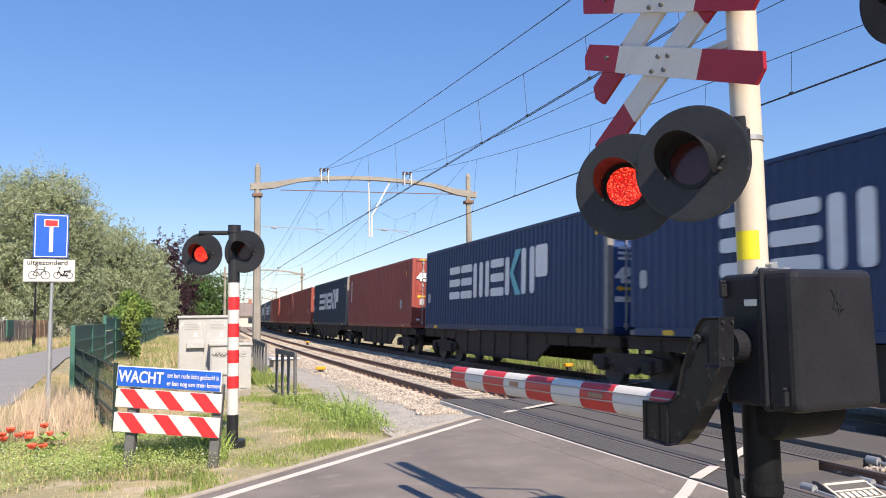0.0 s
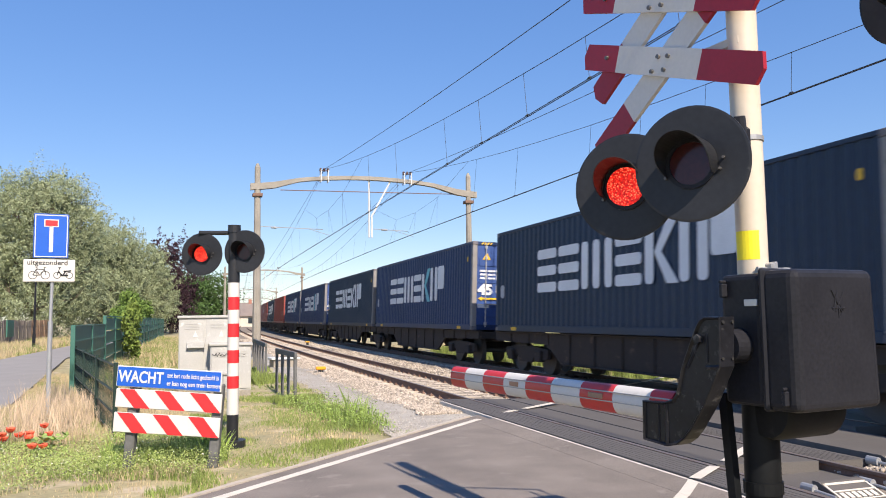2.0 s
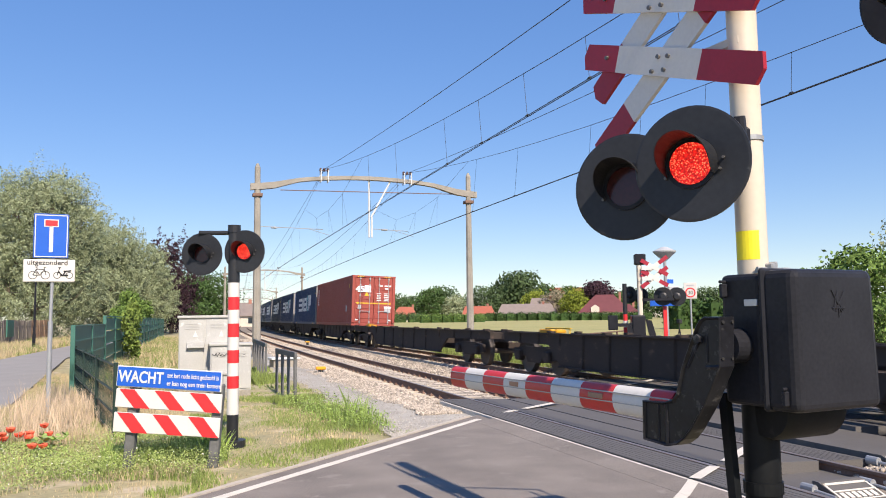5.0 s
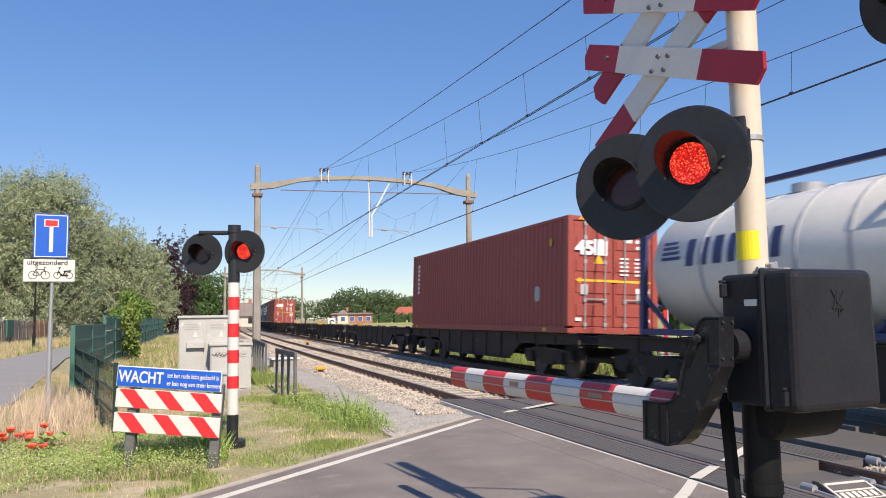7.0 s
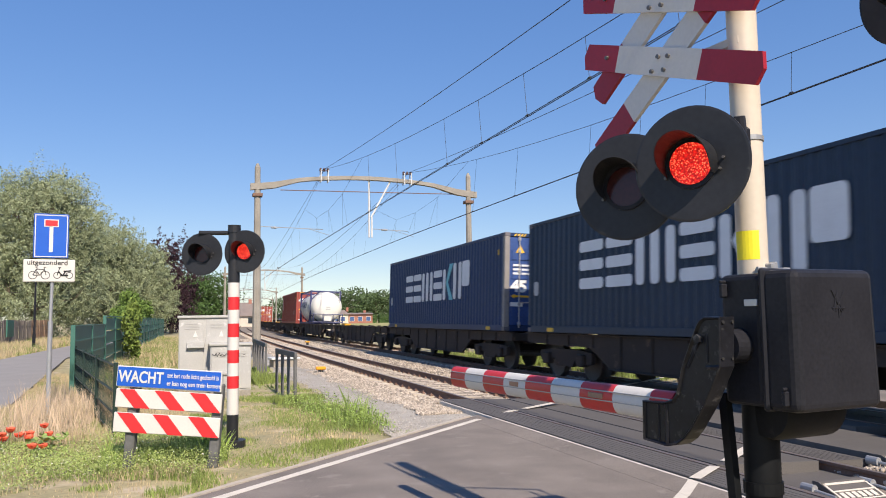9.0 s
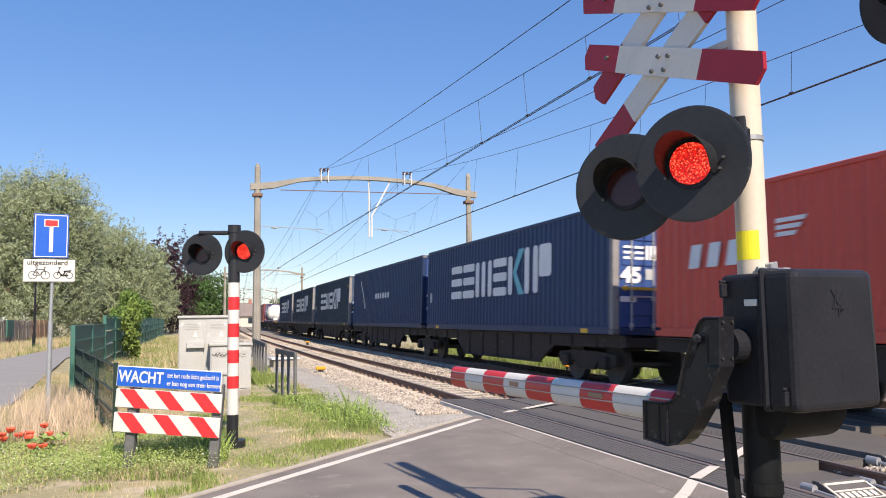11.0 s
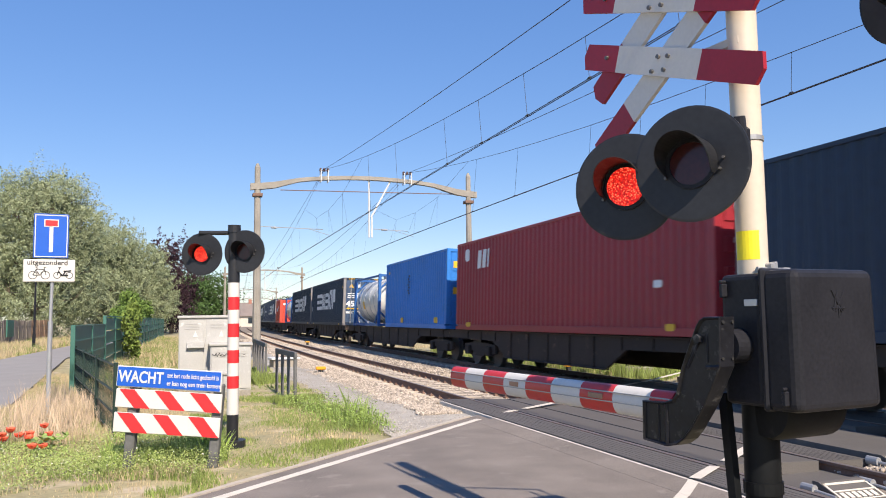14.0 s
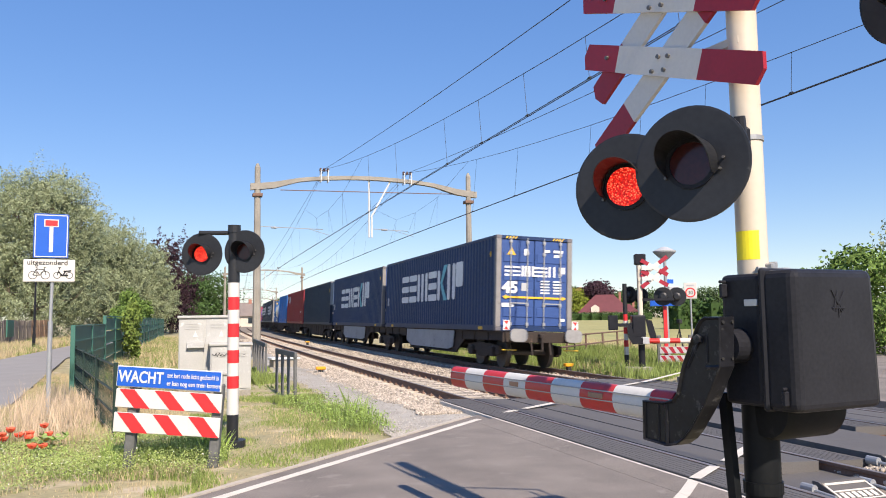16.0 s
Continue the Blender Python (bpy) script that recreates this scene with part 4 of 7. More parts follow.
for i, (e, s) in enumerate(zip(CUTS, CUTS[1:])):
    bm = bmesh.new()
    n = 16
    rings = []
    for y in (s, e):
        rings.append([bm.verts.new((-0.30 + 0.05 * math.cos(2 * math.pi * j / n), y, 1.115 + 0.083 * math.sin(2 * math.pi * j / n))) for j in range(n)])
    for j in range(n):
        bm.faces.new((rings[0][j], rings[0][(j + 1) % n], rings[1][(j + 1) % n], rings[1][j]))
    bm.faces.new(rings[0])
    bm.faces.new(rings[1][::-1])
    bmesh.ops.recalc_face_normals(bm, faces=bm.faces)
    sec = part("boom_section", bm, M_BOOMRED if i % 2 == 0 else M_SIGNWHITE, barrier, smooth=True)
    bm = bmesh.new()
    for z in (1.10, 1.155):
        box(bm, (-0.353, s, z), (-0.335, e, z + 0.006))
    part("groove_strip", bm, M_GALV, sec)
    if i in (3, 6):
        part("reflector", one(box, (-0.354, s + 0.09, 1.112), (-0.345, e - 0.09, 1.143), 0.002), M_REFLECT, sec, "brown-grey reflector strip")


# the signal on the other side of the road
def striped_signal(at, label, group=""):
    s = thing("crossing_signal", label, "signal", at, group)
    cuts = (-0.1, 0.36, 0.70, 0.86, 1.03, 1.20, 1.37, 1.55, 1.73, 1.90, 2.09, 2.83)
    for i, (a, b) in enumerate(zip(cuts, cuts[1:])):
        m = M_SHIELD if i in (0, 10) else (M_SIGNWHITE if i % 2 == 1 else M_BRIGHTRED)
        if i == 9:
            m = M_SIGNWHITE
        part("post_section", one(tube, (0, 0, a), (0, 0, b), 0.076, n=24), m, s, smooth=True)
    part("cap", one(tube, (0, 0, 2.76), (0, 0, 2.86), 0.085, n=24), M_SHIELD, s)
    part("base_plate", one(tube, (0, 0, -0.1), (0, 0, 0.03), 0.17, n=24), M_SHIELD, s)
    return s


sig = striped_signal(pose(-9.39, -1.775, 0), "red and white striped post with two hooded flashing lamps")
part("cross_arm", one(tube, (-0.45, 0.1, 2.76), (0.05, 0, 2.76), 0.03, n=10), M_SHIELD, sig)
inv2 = sig.matrix_basis.inverted()
signal_head(sig, inv2 @ facing((-9.80, -1.68, 2.475), EYE, -25), "left")
signal_head(sig, inv2 @ facing((-9.265, -1.90, 2.50), EYE, -25), "right")


# the warning board in the verge
def warning_board():
    a, b = Vector((-10.787, -2.738, 0)), Vector((-9.640, -3.119, 0))
    d = (b - a).normalized()
    m = Matrix.Translation(a) @ Matrix((d, Vector((0, 0, 1)).cross(d), Vector((0, 0, 1)))).transposed().to_4x4() @ Matrix.Rotation(radians(4.2), 4, "Y")
    w = (b - a).length
    t = thing("warning_board", "blue warning sign over two red and white striped boards", "sign", m)
    for x in (0.155 * w, 0.955 * w):
        part("post", one(box, (x - 0.055, 0.012, -0.3), (x + 0.055, 0.12, 0.95), 0.012), M_GREYPOST, t)
    p = part("blue_panel", one(box, (-0.005, -0.03, 0.864), (w * 0.99, 0.008, 1.10), 0.006), M_SIGNWHITE, t, "blue sign panel with white border")
    part("panel_face", one(box, (0.006, -0.035, 0.874), (w * 0.99 - 0.011, -0.028, 1.09)), M_SIGNBLUE, p, "blue reflective face")
    face = lambda x, z: Matrix.Translation((x, -0.037, z)) @ Matrix.Rotation(radians(90), 4, "X")
    text_mesh("WACHT", 0.185, M_SIGNWHITE, p, face(0.02, 0.922), wide=0.74, bold=0.004)
    text_mesh("tot het rode licht gedoofd is", 0.075, M_SIGNWHITE, p, face(w * 0.475, 0.998), wide=0.69, bold=0.001)
    text_mesh("er kan nog een trein komen", 0.075, M_SIGNWHITE, p, face(w * 0.475, 0.908), wide=0.72, bold=0.001)
    for z0, z1 in ((0.628, 0.842), (0.350, 0.574)):
        bd = part("striped_board", one(box, (0.0, -0.025, z0), (w * 1.005, 0.008, z1), 0.008), M_SIGNWHITE, t)
        for i in range(3):
            x = w * (0.03 + i * 0.335)
            part("red_stripe", one(prism, [(x + 0.19, z0 + 0.003), (min(x + 0.365, w), z0 + 0.003), (x + 0.175, z1 - 0.003), (x, z1 - 0.003)], 1, -0.029, -0.024), M_BRIGHTRED, bd)
    return t


warning_board()


# the dead-end sign with its under-plate
def dead_end_sign():
    # local x to the right of the viewer, -y towards the viewer, z up
    m = Matrix.Translation((-12.19, 2.32, 0)) @ Matrix.Rotation(math.atan2(EYE.y - 2.32, EYE.x + 12.19) + radians(90), 4, "Z")
    t = thing("traffic_sign", "blue dead-end sign on a galvanised post with white under-plate", "sign", m)
    part("post", one(tube, (0, 0, -0.3), (0, 0, 1.62), 0.038, n=16), M_GALV, t, smooth=True)
    part("upper_post", one(tube, (0.0, 0, 1.6), (0.02, 0, 3.4), 0.027, n=16), M_GALV, t, smooth=True)
    p = part("blue_plate", one(box, (-0.298, -0.05, 2.695), (0.245, -0.03, 3.462), 0.008), M_SIGNBLUE, t, "blue plate with white border")
    bm = bmesh.new()
    for a, b in (((-0.28, 2.713), (0.227, 2.728)), ((-0.28, 3.428), (0.227, 3.443)), ((-0.28, 2.713), (-0.265, 3.443)), ((0.212, 2.713), (0.227, 3.443))):
        box(bm, (a[0], -0.054, a[1]), (b[0], -0.049, b[1]))
    part("border", bm, M_SIGNWHITE, p)
    part("stem", one(box, (-0.057, -0.054, 2.80), (0.003, -0.049, 3.27)), M_SIGNWHITE, p)
    part("bar_edge", one(box, (-0.14, -0.054, 3.235), (0.085, -0.049, 3.365)), M_SIGNWHITE, p)
    part("bar", one(box, (-0.123, -0.057, 3.252), (0.068, -0.053, 3.348)), M_BRIGHTRED, p)
    q = part("under_plate", one(box, (-0.437, -0.05, 2.285), (0.358, -0.03, 2.672), 0.012), M_SIGNWHITE, t, "white under-plate with bicycle and moped")
    face = lambda x, z: Matrix.Translation((x, -0.052, z)) @ Matrix.Rotation(radians(90), 4, "X")
    text_mesh("uitgezonderd", 0.118, M_BLACK, q, face(-0.385, 2.578) @ Matrix.Translation((0, 0, 0.003)), wide=1.0, bold=0.0015)

    def wheels(x0, r, gap, z):
        bm = bmesh.new()
        for x in (x0, x0 + gap):
            turned(bm, [(r - 0.01, -0.002), (r, -0.002), (r, 0.002), (r - 0.01, 0.002)], 20, loop=True, m=Matrix.Translation((x, -0.052, z)) @ Matrix.Rotation(radians(90), 4, "X"))
        return bm
    bm = wheels(-0.29, 0.07, 0.19, 2.40)
    for a, b in (((-0.29, 2.40), (-0.24, 2.5)), ((-0.24, 2.5), (-0.13, 2.5)), ((-0.24, 2.48), (-0.19, 2.4)), ((-0.19, 2.4), (-0.12, 2.49)), ((-0.12, 2.52), (-0.09, 2.40)), ((-0.29, 2.4), (-0.19, 2.4)), ((-0.25, 2.53), (-0.22, 2.52)), ((-0.13, 2.53), (-0.09, 2.54))):
        tube(bm, (a[0], -0.052, a[1]), (b[0], -0.052, b[1]), 0.006, n=5)
    part("bicycle_mark", bm, M_BLACK, q)
    bm = wheels(0.08, 0.058, 0.19, 2.40)
    for a, b, r in (((0.08, 2.40), (0.12, 2.53), 0.007), ((0.13, 2.40), (0.25, 2.40), 0.014), ((0.18, 2.47), (0.3, 2.48), 0.012), ((0.1, 2.47), (0.15, 2.41), 0.009), ((0.09, 2.53), (0.14, 2.535), 0.007), ((0.17, 2.4), (0.21, 2.47), 0.012)):
        tube(bm, (a[0], -0.052, a[1]), (b[0], -0.052, b[1]), r, n=5)
    part("moped_mark", bm, M_BLACK, q)


dead_end_sign()

# ---- ground, road, tracks ----
M_BALLAST = mat("ballast_stone", (0.395, 0.34, 0.28), 0.9, vary=0.25, scale=4, grain=40, objvary=0.45)
M_BALLASTBED = mat("ballast_bed", (0.25, 0.21, 0.17), 0.95, vary=0.35, scale=9, grain=38, bump=0.03)
M_SLEEPER = mat("sleeper_concrete", (0.52, 0.45, 0.36), 0.9, vary=0.2, scale=4, grain=40, objvary=0.12)
M_GRAVEL = mat("grey_gravel", (0.36, 0.335, 0.295), 0.95, vary=0.3, scale=2, grain=55, bump=0.004, spots=(0.42, 0.385, 0.33), spot_at=0.6)
M_PEBBLE = mat("gravel_chip", (0.37, 0.345, 0.31), 0.9, vary=0.2, objvary=0.25)
M_FIELD = mat("mown_field", (0.34, 0.31, 0.12), 0.95, vary=0.2, scale=0.12, grain=2.5, spots=(0.22, 0.25, 0.08), spot_at=0.55)
M_KERB = mat("concrete_edge", (0.46, 0.40, 0.33), 0.9, vary=0.15, scale=5, grain=50)
M_SIDEPATH = mat("cycle_path", (0.27, 0.255, 0.24), 0.9, vary=0.12, scale=1.0, grain=120)


def terrain():
    """One sheet of ground to the horizon: finer near the crossing, dipping gently beside the line."""
    bm = bmesh.new()
    xs = [-1500, -600, -250, -120, -60, -40] + [x * 0.5 for x in range(-52, -10)] + [-5, -2, 0, 2.6, 3, 4, 5, 6, 8, 10, 14, 20, 30, 45, 70, 120, 250, 600, 1500]
    ys = [-1500, -500, -150, -60, -30, -18] + [y * 0.5 for y in range(-28, 60)] + [32, 36, 42, 50, 60, 75, 95, 120, 160, 220, 320, 600, 1500]
    def z(x, y):
        if x > 2.2:
            return -0.22
        if -6.2 < x <= 2.2:
            return -0.42
        return -0.05 + 0.05 * (noise.noise(Vector((x * 0.6, y * 0.6, 3.0)))) - 0.03
    grid = [[bm.verts.new((x, y, z(x, y))) for y in ys] for x in xs]
    for i in range(len(xs) - 1):
        for j in range(len(ys) - 1):
            bm.faces.new((grid[i][j], grid[i + 1][j], grid[i + 1][j + 1], grid[i][j + 1]))
    return bm


ground = tagged(part("ground", terrain(), M_GRASS, smooth=True), "flat grassy ground with dry patches beside the line", "ground", kind="structure")
U = Vector((1, 1, 0)).normalized()


def strip(bm, pts, z, thick):
    """A slab over a ground outline."""
    prism(bm, pts, 2, z - thick, z)


bm = bmesh.new()
strip(bm, [(-26.0, -21.0), (-5.45, -0.47), (-5.45, -6.6), (-16.0, -17.2)], 0.0, 0.3)
road = tagged(part("road", bm, M_ASPHALT), "grey asphalt road with white edge lines", "road", kind="structure")
bm = bmesh.new()
strip(bm, [(1.9, 4.6), (30, 28.6), (33, 25), (1.9, -1.2)], 0.0, 0.3)
strip(bm, [(1.9, -1.2), (33, 25), (60, 31), (60, 24), (1.9, -8)], -0.012, 0.2)
far_road = tagged(part("far_road", bm, M_ASPHALT), "grey asphalt road beyond the line", "road", kind="structure")
bm = bmesh.new()
for i in range(30):
    a = Vector((-5.64, -0.64, 0)) - U * (i * 0.8)
    b = a - U * 0.792
    nrm = Vector((-U.y, U.x, 0)) * (0.075 + 0.008 * math.sin(i * 2.3))
    prism(bm, [tuple(a)[:2], tuple(b)[:2], tuple(b + nrm)[:2], tuple(a + nrm)[:2]], 2, -0.2, 0.012)
tagged(part("road_edge", bm, M_KERB), "pale concrete road edge", "kerb", kind="structure")


def line(pts, width, z=0.004):
    bm = bmesh.new()
    for a, b in pts:
        a, b = Vector((*a, 0)), Vector((*b, 0))
        n = (b - a).normalized()
        n = Vector((-n.y, n.x, 0)) * width / 2
        prism(bm, [tuple(p)[:2] for p in (a - n, b - n, b + n, a + n)], 2, z - 0.003, z)
    return bm


lines = tagged(part("road_line", line([((-22.0, -17.34), (-5.62, -0.96)), ((-9.2, -9.8), (-5.46, -6.13))], 0.108), M_WHITE), "white painted road edge lines", "road marking", kind="structure")
tagged(part("road_line", line([((-5.06, -0.56), (-4.72, -0.33)), ((-4.5, -0.2), (-3.5, 0.5)), ((-0.95, 2.72), (-0.05, 3.3)), ((0.15, 3.42), (2.8, 5.6)),
                               ((-4.5, -5.4), (-3.4, -4.55)), ((-1.0, -2.6), (1.6, -0.4))], 0.12, 0.03), M_WHITE), "white painted lines over the crossing", "road marking", kind="structure")
tagged(part("road_line", line([((-5.395, -6.09), (-4.86, -5.68))], 0.11, 0.05), M_WHITE), "white painted line over the edge panels", "road marking", kind="structure")
tagged(part("road_ramp", one(prism, [(-5.78, -0.02), (-5.78, 0.002), (-5.438, 0.027), (-5.438, -0.02)], 1, -6.75, -1.15), M_ASPHALT), "asphalt ramp up to the crossing panels", "road", kind="structure")
bm = one(prism, [(-5.78, 0.0045), (-5.78, 0.0055), (-5.44, 0.0305), (-5.44, 0.0295)], 1, -0.078, 0.078)
for v in bm.verts:
    v.co.y += 0.978 * v.co.x - 0.802
tagged(part("road_line", bm, M_WHITE), "white painted line on the ramp", "road marking", kind="structure")
tagged(part("edge_strip", one(box, (-5.437, -7.6, -0.2), (-5.403, 1.6, 0.03), 0.004), M_WHITE), "narrow white edge strip along the crossing panels", "road marking", kind="structure")
bm = bmesh.new()
strip(bm, [(-12.9, 1.0), (-15.0, 26.0), (-14.0, 70), (-16.6, 70), (-17.6, 26), (-16.4, 12), (-16.8, 2), (-19, -8), (-15.5, -8)], 0.0, 0.2)
tagged(part("cycle_path", bm, M_SIDEPATH), "grey asphalt cycle path", "path", kind="structure")

PANEL_Y0, PANEL_Y1 = -7.3, 1.1


def rail_run(pz, side, s0, s1, name):
    """A rail with foot, web and polished head along the curve."""
    prof = [(-0.075, -0.16), (0.075, -0.16), (0.02, -0.135), (0.01, -0.05), (0.036, -0.035), (0.036, -0.004), (-0.036, -0.004), (-0.036, -0.035), (-0.01, -0.05), (-0.02, -0.135)]
    bm = bmesh.new()
    prev = None
    s = s0
    while s <= s1 + 1e-6:
        m = pz(s, side * GAUGE / 2, 0)
        ring = [bm.verts.new(m @ Vector((x, 0, z))) for x, z in prof]
        if prev:
            for i in range(len(prof)):
                f = bm.faces.new((prev[i], prev[(i + 1) % len(prof)], ring[(i + 1) % len(prof)], ring[i]))
        prev = ring
        s += 3.0
    bmesh.ops.recalc_face_normals(bm, faces=bm.faces)
    ob = tagged(part(name, bm, M_RUST), "rusty steel rail with a polished head", "rail", kind="structure")
    bm = bmesh.new()
    prev = None
    s = s0
    while s <= s1 + 1e-6:
        m = pz(s, side * GAUGE / 2, 0)
        ring = [bm.verts.new(m @ Vector((x, 0, z))) for x, z in ((-0.03, -0.004), (-0.026, 0.0), (0.026, 0.0), (0.03, -0.004))]
        if prev:
            for i in range(3):
                bm.faces.new((prev[i], prev[i + 1], ring[i + 1], ring[i]))
        prev = ring
        s += 3.0
    bmesh.ops.recalc_face_normals(bm, faces=bm.faces)
    part("rail_head", bm, M_RAILTOP, ob, "bright worn rail head")
    return ob


for pz in (near_pose, track_pose):
    for side in (-1, 1):
        rail_run(pz, side, -30, 300, "rail")

# ballast bed under both tracks
bm = bmesh.new()
prof = [(-3.0, -0.3), (-1.95, -0.16), (1.9 - 0.3, -0.19), (SPACING - 1.6, -0.16), (SPACING + 1.75, -0.2), (SPACING + 2.5, -0.42)]
prev = None
s = -30.0
while s < 320:
    m = near_pose(s)
    base = Matrix.Translation(m.translation) @ Matrix.Rotation(-s / RADIUS, 4, "Z")
    ring = [bm.verts.new(base @ Vector((x, 0, z))) for x, z in prof]
    if prev:
        for i in range(len(prof) - 1):
            bm.faces.new((prev[i], prev[i + 1], ring[i + 1], ring[i]))
    prev = ring
    s += 5.0
tagged(part("ballast_bed", bm, M_BALLASTBED), "grey-brown ballast bed under both tracks", "ballast", kind="structure")


def gravel():
    """A soft-edged sheet of fine gravel from the road edge along the ballast."""
    bm = bmesh.new()
    rows = []
    for i in range(61):
        y = -2.0 + 32.0 * (i / 60) ** 1.7
        left = -7.2 - 0.016 * min(y, 12) + 0.12 * noise.noise(Vector((0, y * 1.7, 4)))
        right = min(-5.4, y - 5.09) if y < 2.4 else -5.3 + 0.014 * y
        left = min(left, right - 0.02)
        rows.append([bm.verts.new((left + (right - left) * k / 6, y, -0.046 + (-0.055 if k == 0 else 0.0) - 0.11 * max(0, (k - 2) / 4) * min(1, max(0, (y - 1.5) / 2)))) for k in range(7)])
    for r0, r1 in zip(rows, rows[1:]):
        for k in range(6):
            bm.faces.new((r0[k], r0[k + 1], r1[k + 1], r1[k]))
    return bm


tagged(part("gravel_path", gravel(), M_GRAVEL, smooth=True), "narrow grey gravel path beside the ballast", "path", kind="structure")


def stones():
    """Loose ballast stones: irregular chips scattered over the bed's near side and between the rails."""
    rnd = random.Random(4)
    shapes = []
    for k in range(10):
        b = bmesh.new()
        bmesh.ops.create_icosphere(b, subdivisions=1, radius=1)
        for v in b.verts:
            v.co *= rnd.uniform(0.62, 1.12)
        shapes.append(([tuple(v.co) for v in b.verts], [tuple(v.index for v in f.verts) for f in b.faces]))
        b.free()
    V, F = [], []

    def drop(p, r):
        vs, fs = rnd.choice(shapes)
        q = Euler((rnd.uniform(0, 6.3), rnd.uniform(0, 6.3), rnd.uniform(0, 6.3))).to_matrix()
        o = len(V)
        sc = (r * rnd.uniform(0.8, 1.35), r, r * rnd.uniform(0.6, 0.9))
        for v in vs:
            w = q @ Vector((v[0] * sc[0], v[1] * sc[1], v[2] * sc[2]))
            V.append((p[0] + w.x, p[1] + w.y, p[2] + w.z))
        F.extend(tuple(i + o for i in f) for f in fs)
    n = 0
    while n < 52000:
        s = 0.2 + 55 * rnd.random() ** 1.9

        off = rnd.uniform(-2.15, SPACING + 1.0) if rnd.random() < 0.5 else rnd.uniform(-2.5, -0.8)
        if abs(abs(off) - GAUGE / 2) < 0.12:
            continue
        z = -0.205 if abs(off) < 0.7 else (-0.18 if off > -1.22 else -0.10 + 0.05 * noise.noise(Vector((s * 0.8, off, 2))) + 0.055 * max(0, 1 - max(0, s - 1) / 2.5))
        if off < -2.05 + 0.35 * noise.noise(Vector((s * 1.3, 0, 7))) - 0.25 * min(1, s / 6):
            continue
        b = near_pose(s)
        if b.translation.y - b.translation.x - off < 5.3 or (b.translation.y < 2.0 and off > -1.46):
            continue
        p = (b.translation.x + off, b.translation.y, z + rnd.uniform(-0.01, 0.02))
        drop(p, rnd.uniform(0.02, 0.042) * (1 + s * 0.006))
        n += 1
    for i in range(2600):
        x = rnd.uniform(-3.3, 1.4)
        p = (x, (-5.62 if x < -1.3 else -4.5) - 4 * rnd.random() ** 1.5, -0.12)
        drop(p, rnd.uniform(0.018, 0.036))
    me = bpy.data.meshes.new("ballast_stones")
    me.from_pydata(V, [], F)
    me.materials.append(M_BALLAST)
    return me


def pebbles():
    """Small grey chips over the gravel path."""
    rs = np.random.RandomState(14)
    n = 5000
    y = -1.9 + 20 * rs.rand(n) ** 2.2
    right = np.where(y < 2.4, np.minimum(-5.5, y - 5.15), -6.1)
    x = -7.25 + (right + 7.25) * rs.rand(n)
    ok = right > -7.2
    c = np.stack([x, y, np.full(n, -0.046)], 1)[ok]
    base = np.array([(1, 0, 0), (-1, 0, 0), (0, 1, 0), (0, -1, 0), (0, 0, 1), (0, 0, -1)], float)
    faces = np.array([(0, 2, 4), (2, 1, 4), (1, 3, 4), (3, 0, 4), (2, 0, 5), (1, 2, 5), (3, 1, 5), (0, 3, 5)])
    n = len(c)
    v = (base[None] + rs.uniform(-0.35, 0.35, (n, 6, 3))) * rs.uniform(0.006, 0.017, (n, 1, 1)) + c[:, None]
    f = faces[None] + 6 * np.arange(n)[:, None, None]
    me = bpy.data.meshes.new("pebbles")
    me.from_pydata(v.reshape(-1, 3).tolist(), [], f.reshape(-1, 3).tolist())
    me.materials.append(M_PEBBLE)
    return me


tagged(part("gravel_chips", pebbles(), None), "small grey gravel chips on the path", "gravel", kind="stuff")
tagged(part("ballast_stones", stones(), None), "loose grey-brown ballast stones", "ballast", kind="stuff")

# crossing panels: ribbed rubber slabs in rows beside and between the rails
def panel_mesh(w, l, ribs=True):
    bm = bmesh.new()
    box(bm, (-w / 2, 0.001, -0.13), (w / 2, l - 0.001, -0.009 if ribs else -0.005), 0.001)
    for i in range(int(w / 0.075) if ribs else 0):
        x = -w / 2 + 0.04 + i * 0.075
        if x < w / 2 - 0.03:
            box(bm, (x - 0.024, 0.0, -0.011), (x + 0.024, l, -0.0065))
    return mesh_of(bm, M_PANEL, "panel")


field = panel_mesh(0.56, 0.9)
gauge_half = panel_mesh(0.64, 0.9, False)
between = panel_mesh(1.16, 0.9, False)
cross_floor = tagged(part("crossing_floor", one(prism, [(-5.5, -7.35), (-5.5, 1.15), (1.6, 4.9), (1.6, -4.1), (-1.3, -4.1), (-1.4, -5.5), (-3.2, -5.5), (-3.35, -6.2), (-4.6, -6.2), (-4.7, -7.35)], 2, -0.3, -0.14), M_PANEL), "dark base under the crossing panels", "road", kind="structure")
for pz, y0, count, offs in ((near_pose, -7.3, 10, ((-1.08, field), (-0.345, gauge_half), (0.345, gauge_half), (1.1, field))),
                            (track_pose, -4.1, 10, ((-1.1, field), (-0.345, gauge_half), (0.345, gauge_half), (1.1, field)))):
    for i in range(count):
        for off, me in offs:
            y = y0 + i * 0.9
            if pz is near_pose and ((off > 1 and y < -5.55) or (abs(off) < 1 and y < -6.3)):
                continue
            part("panel", me, None, cross_floor, at=cross_floor.matrix_basis.inverted() @ pz(y, off, 0.0))
for i in range(10):
    y = -5.55 + i * 0.9
    part("panel", between, None, cross_floor, at=Matrix.Translation((-2.02, y, 0.0)))
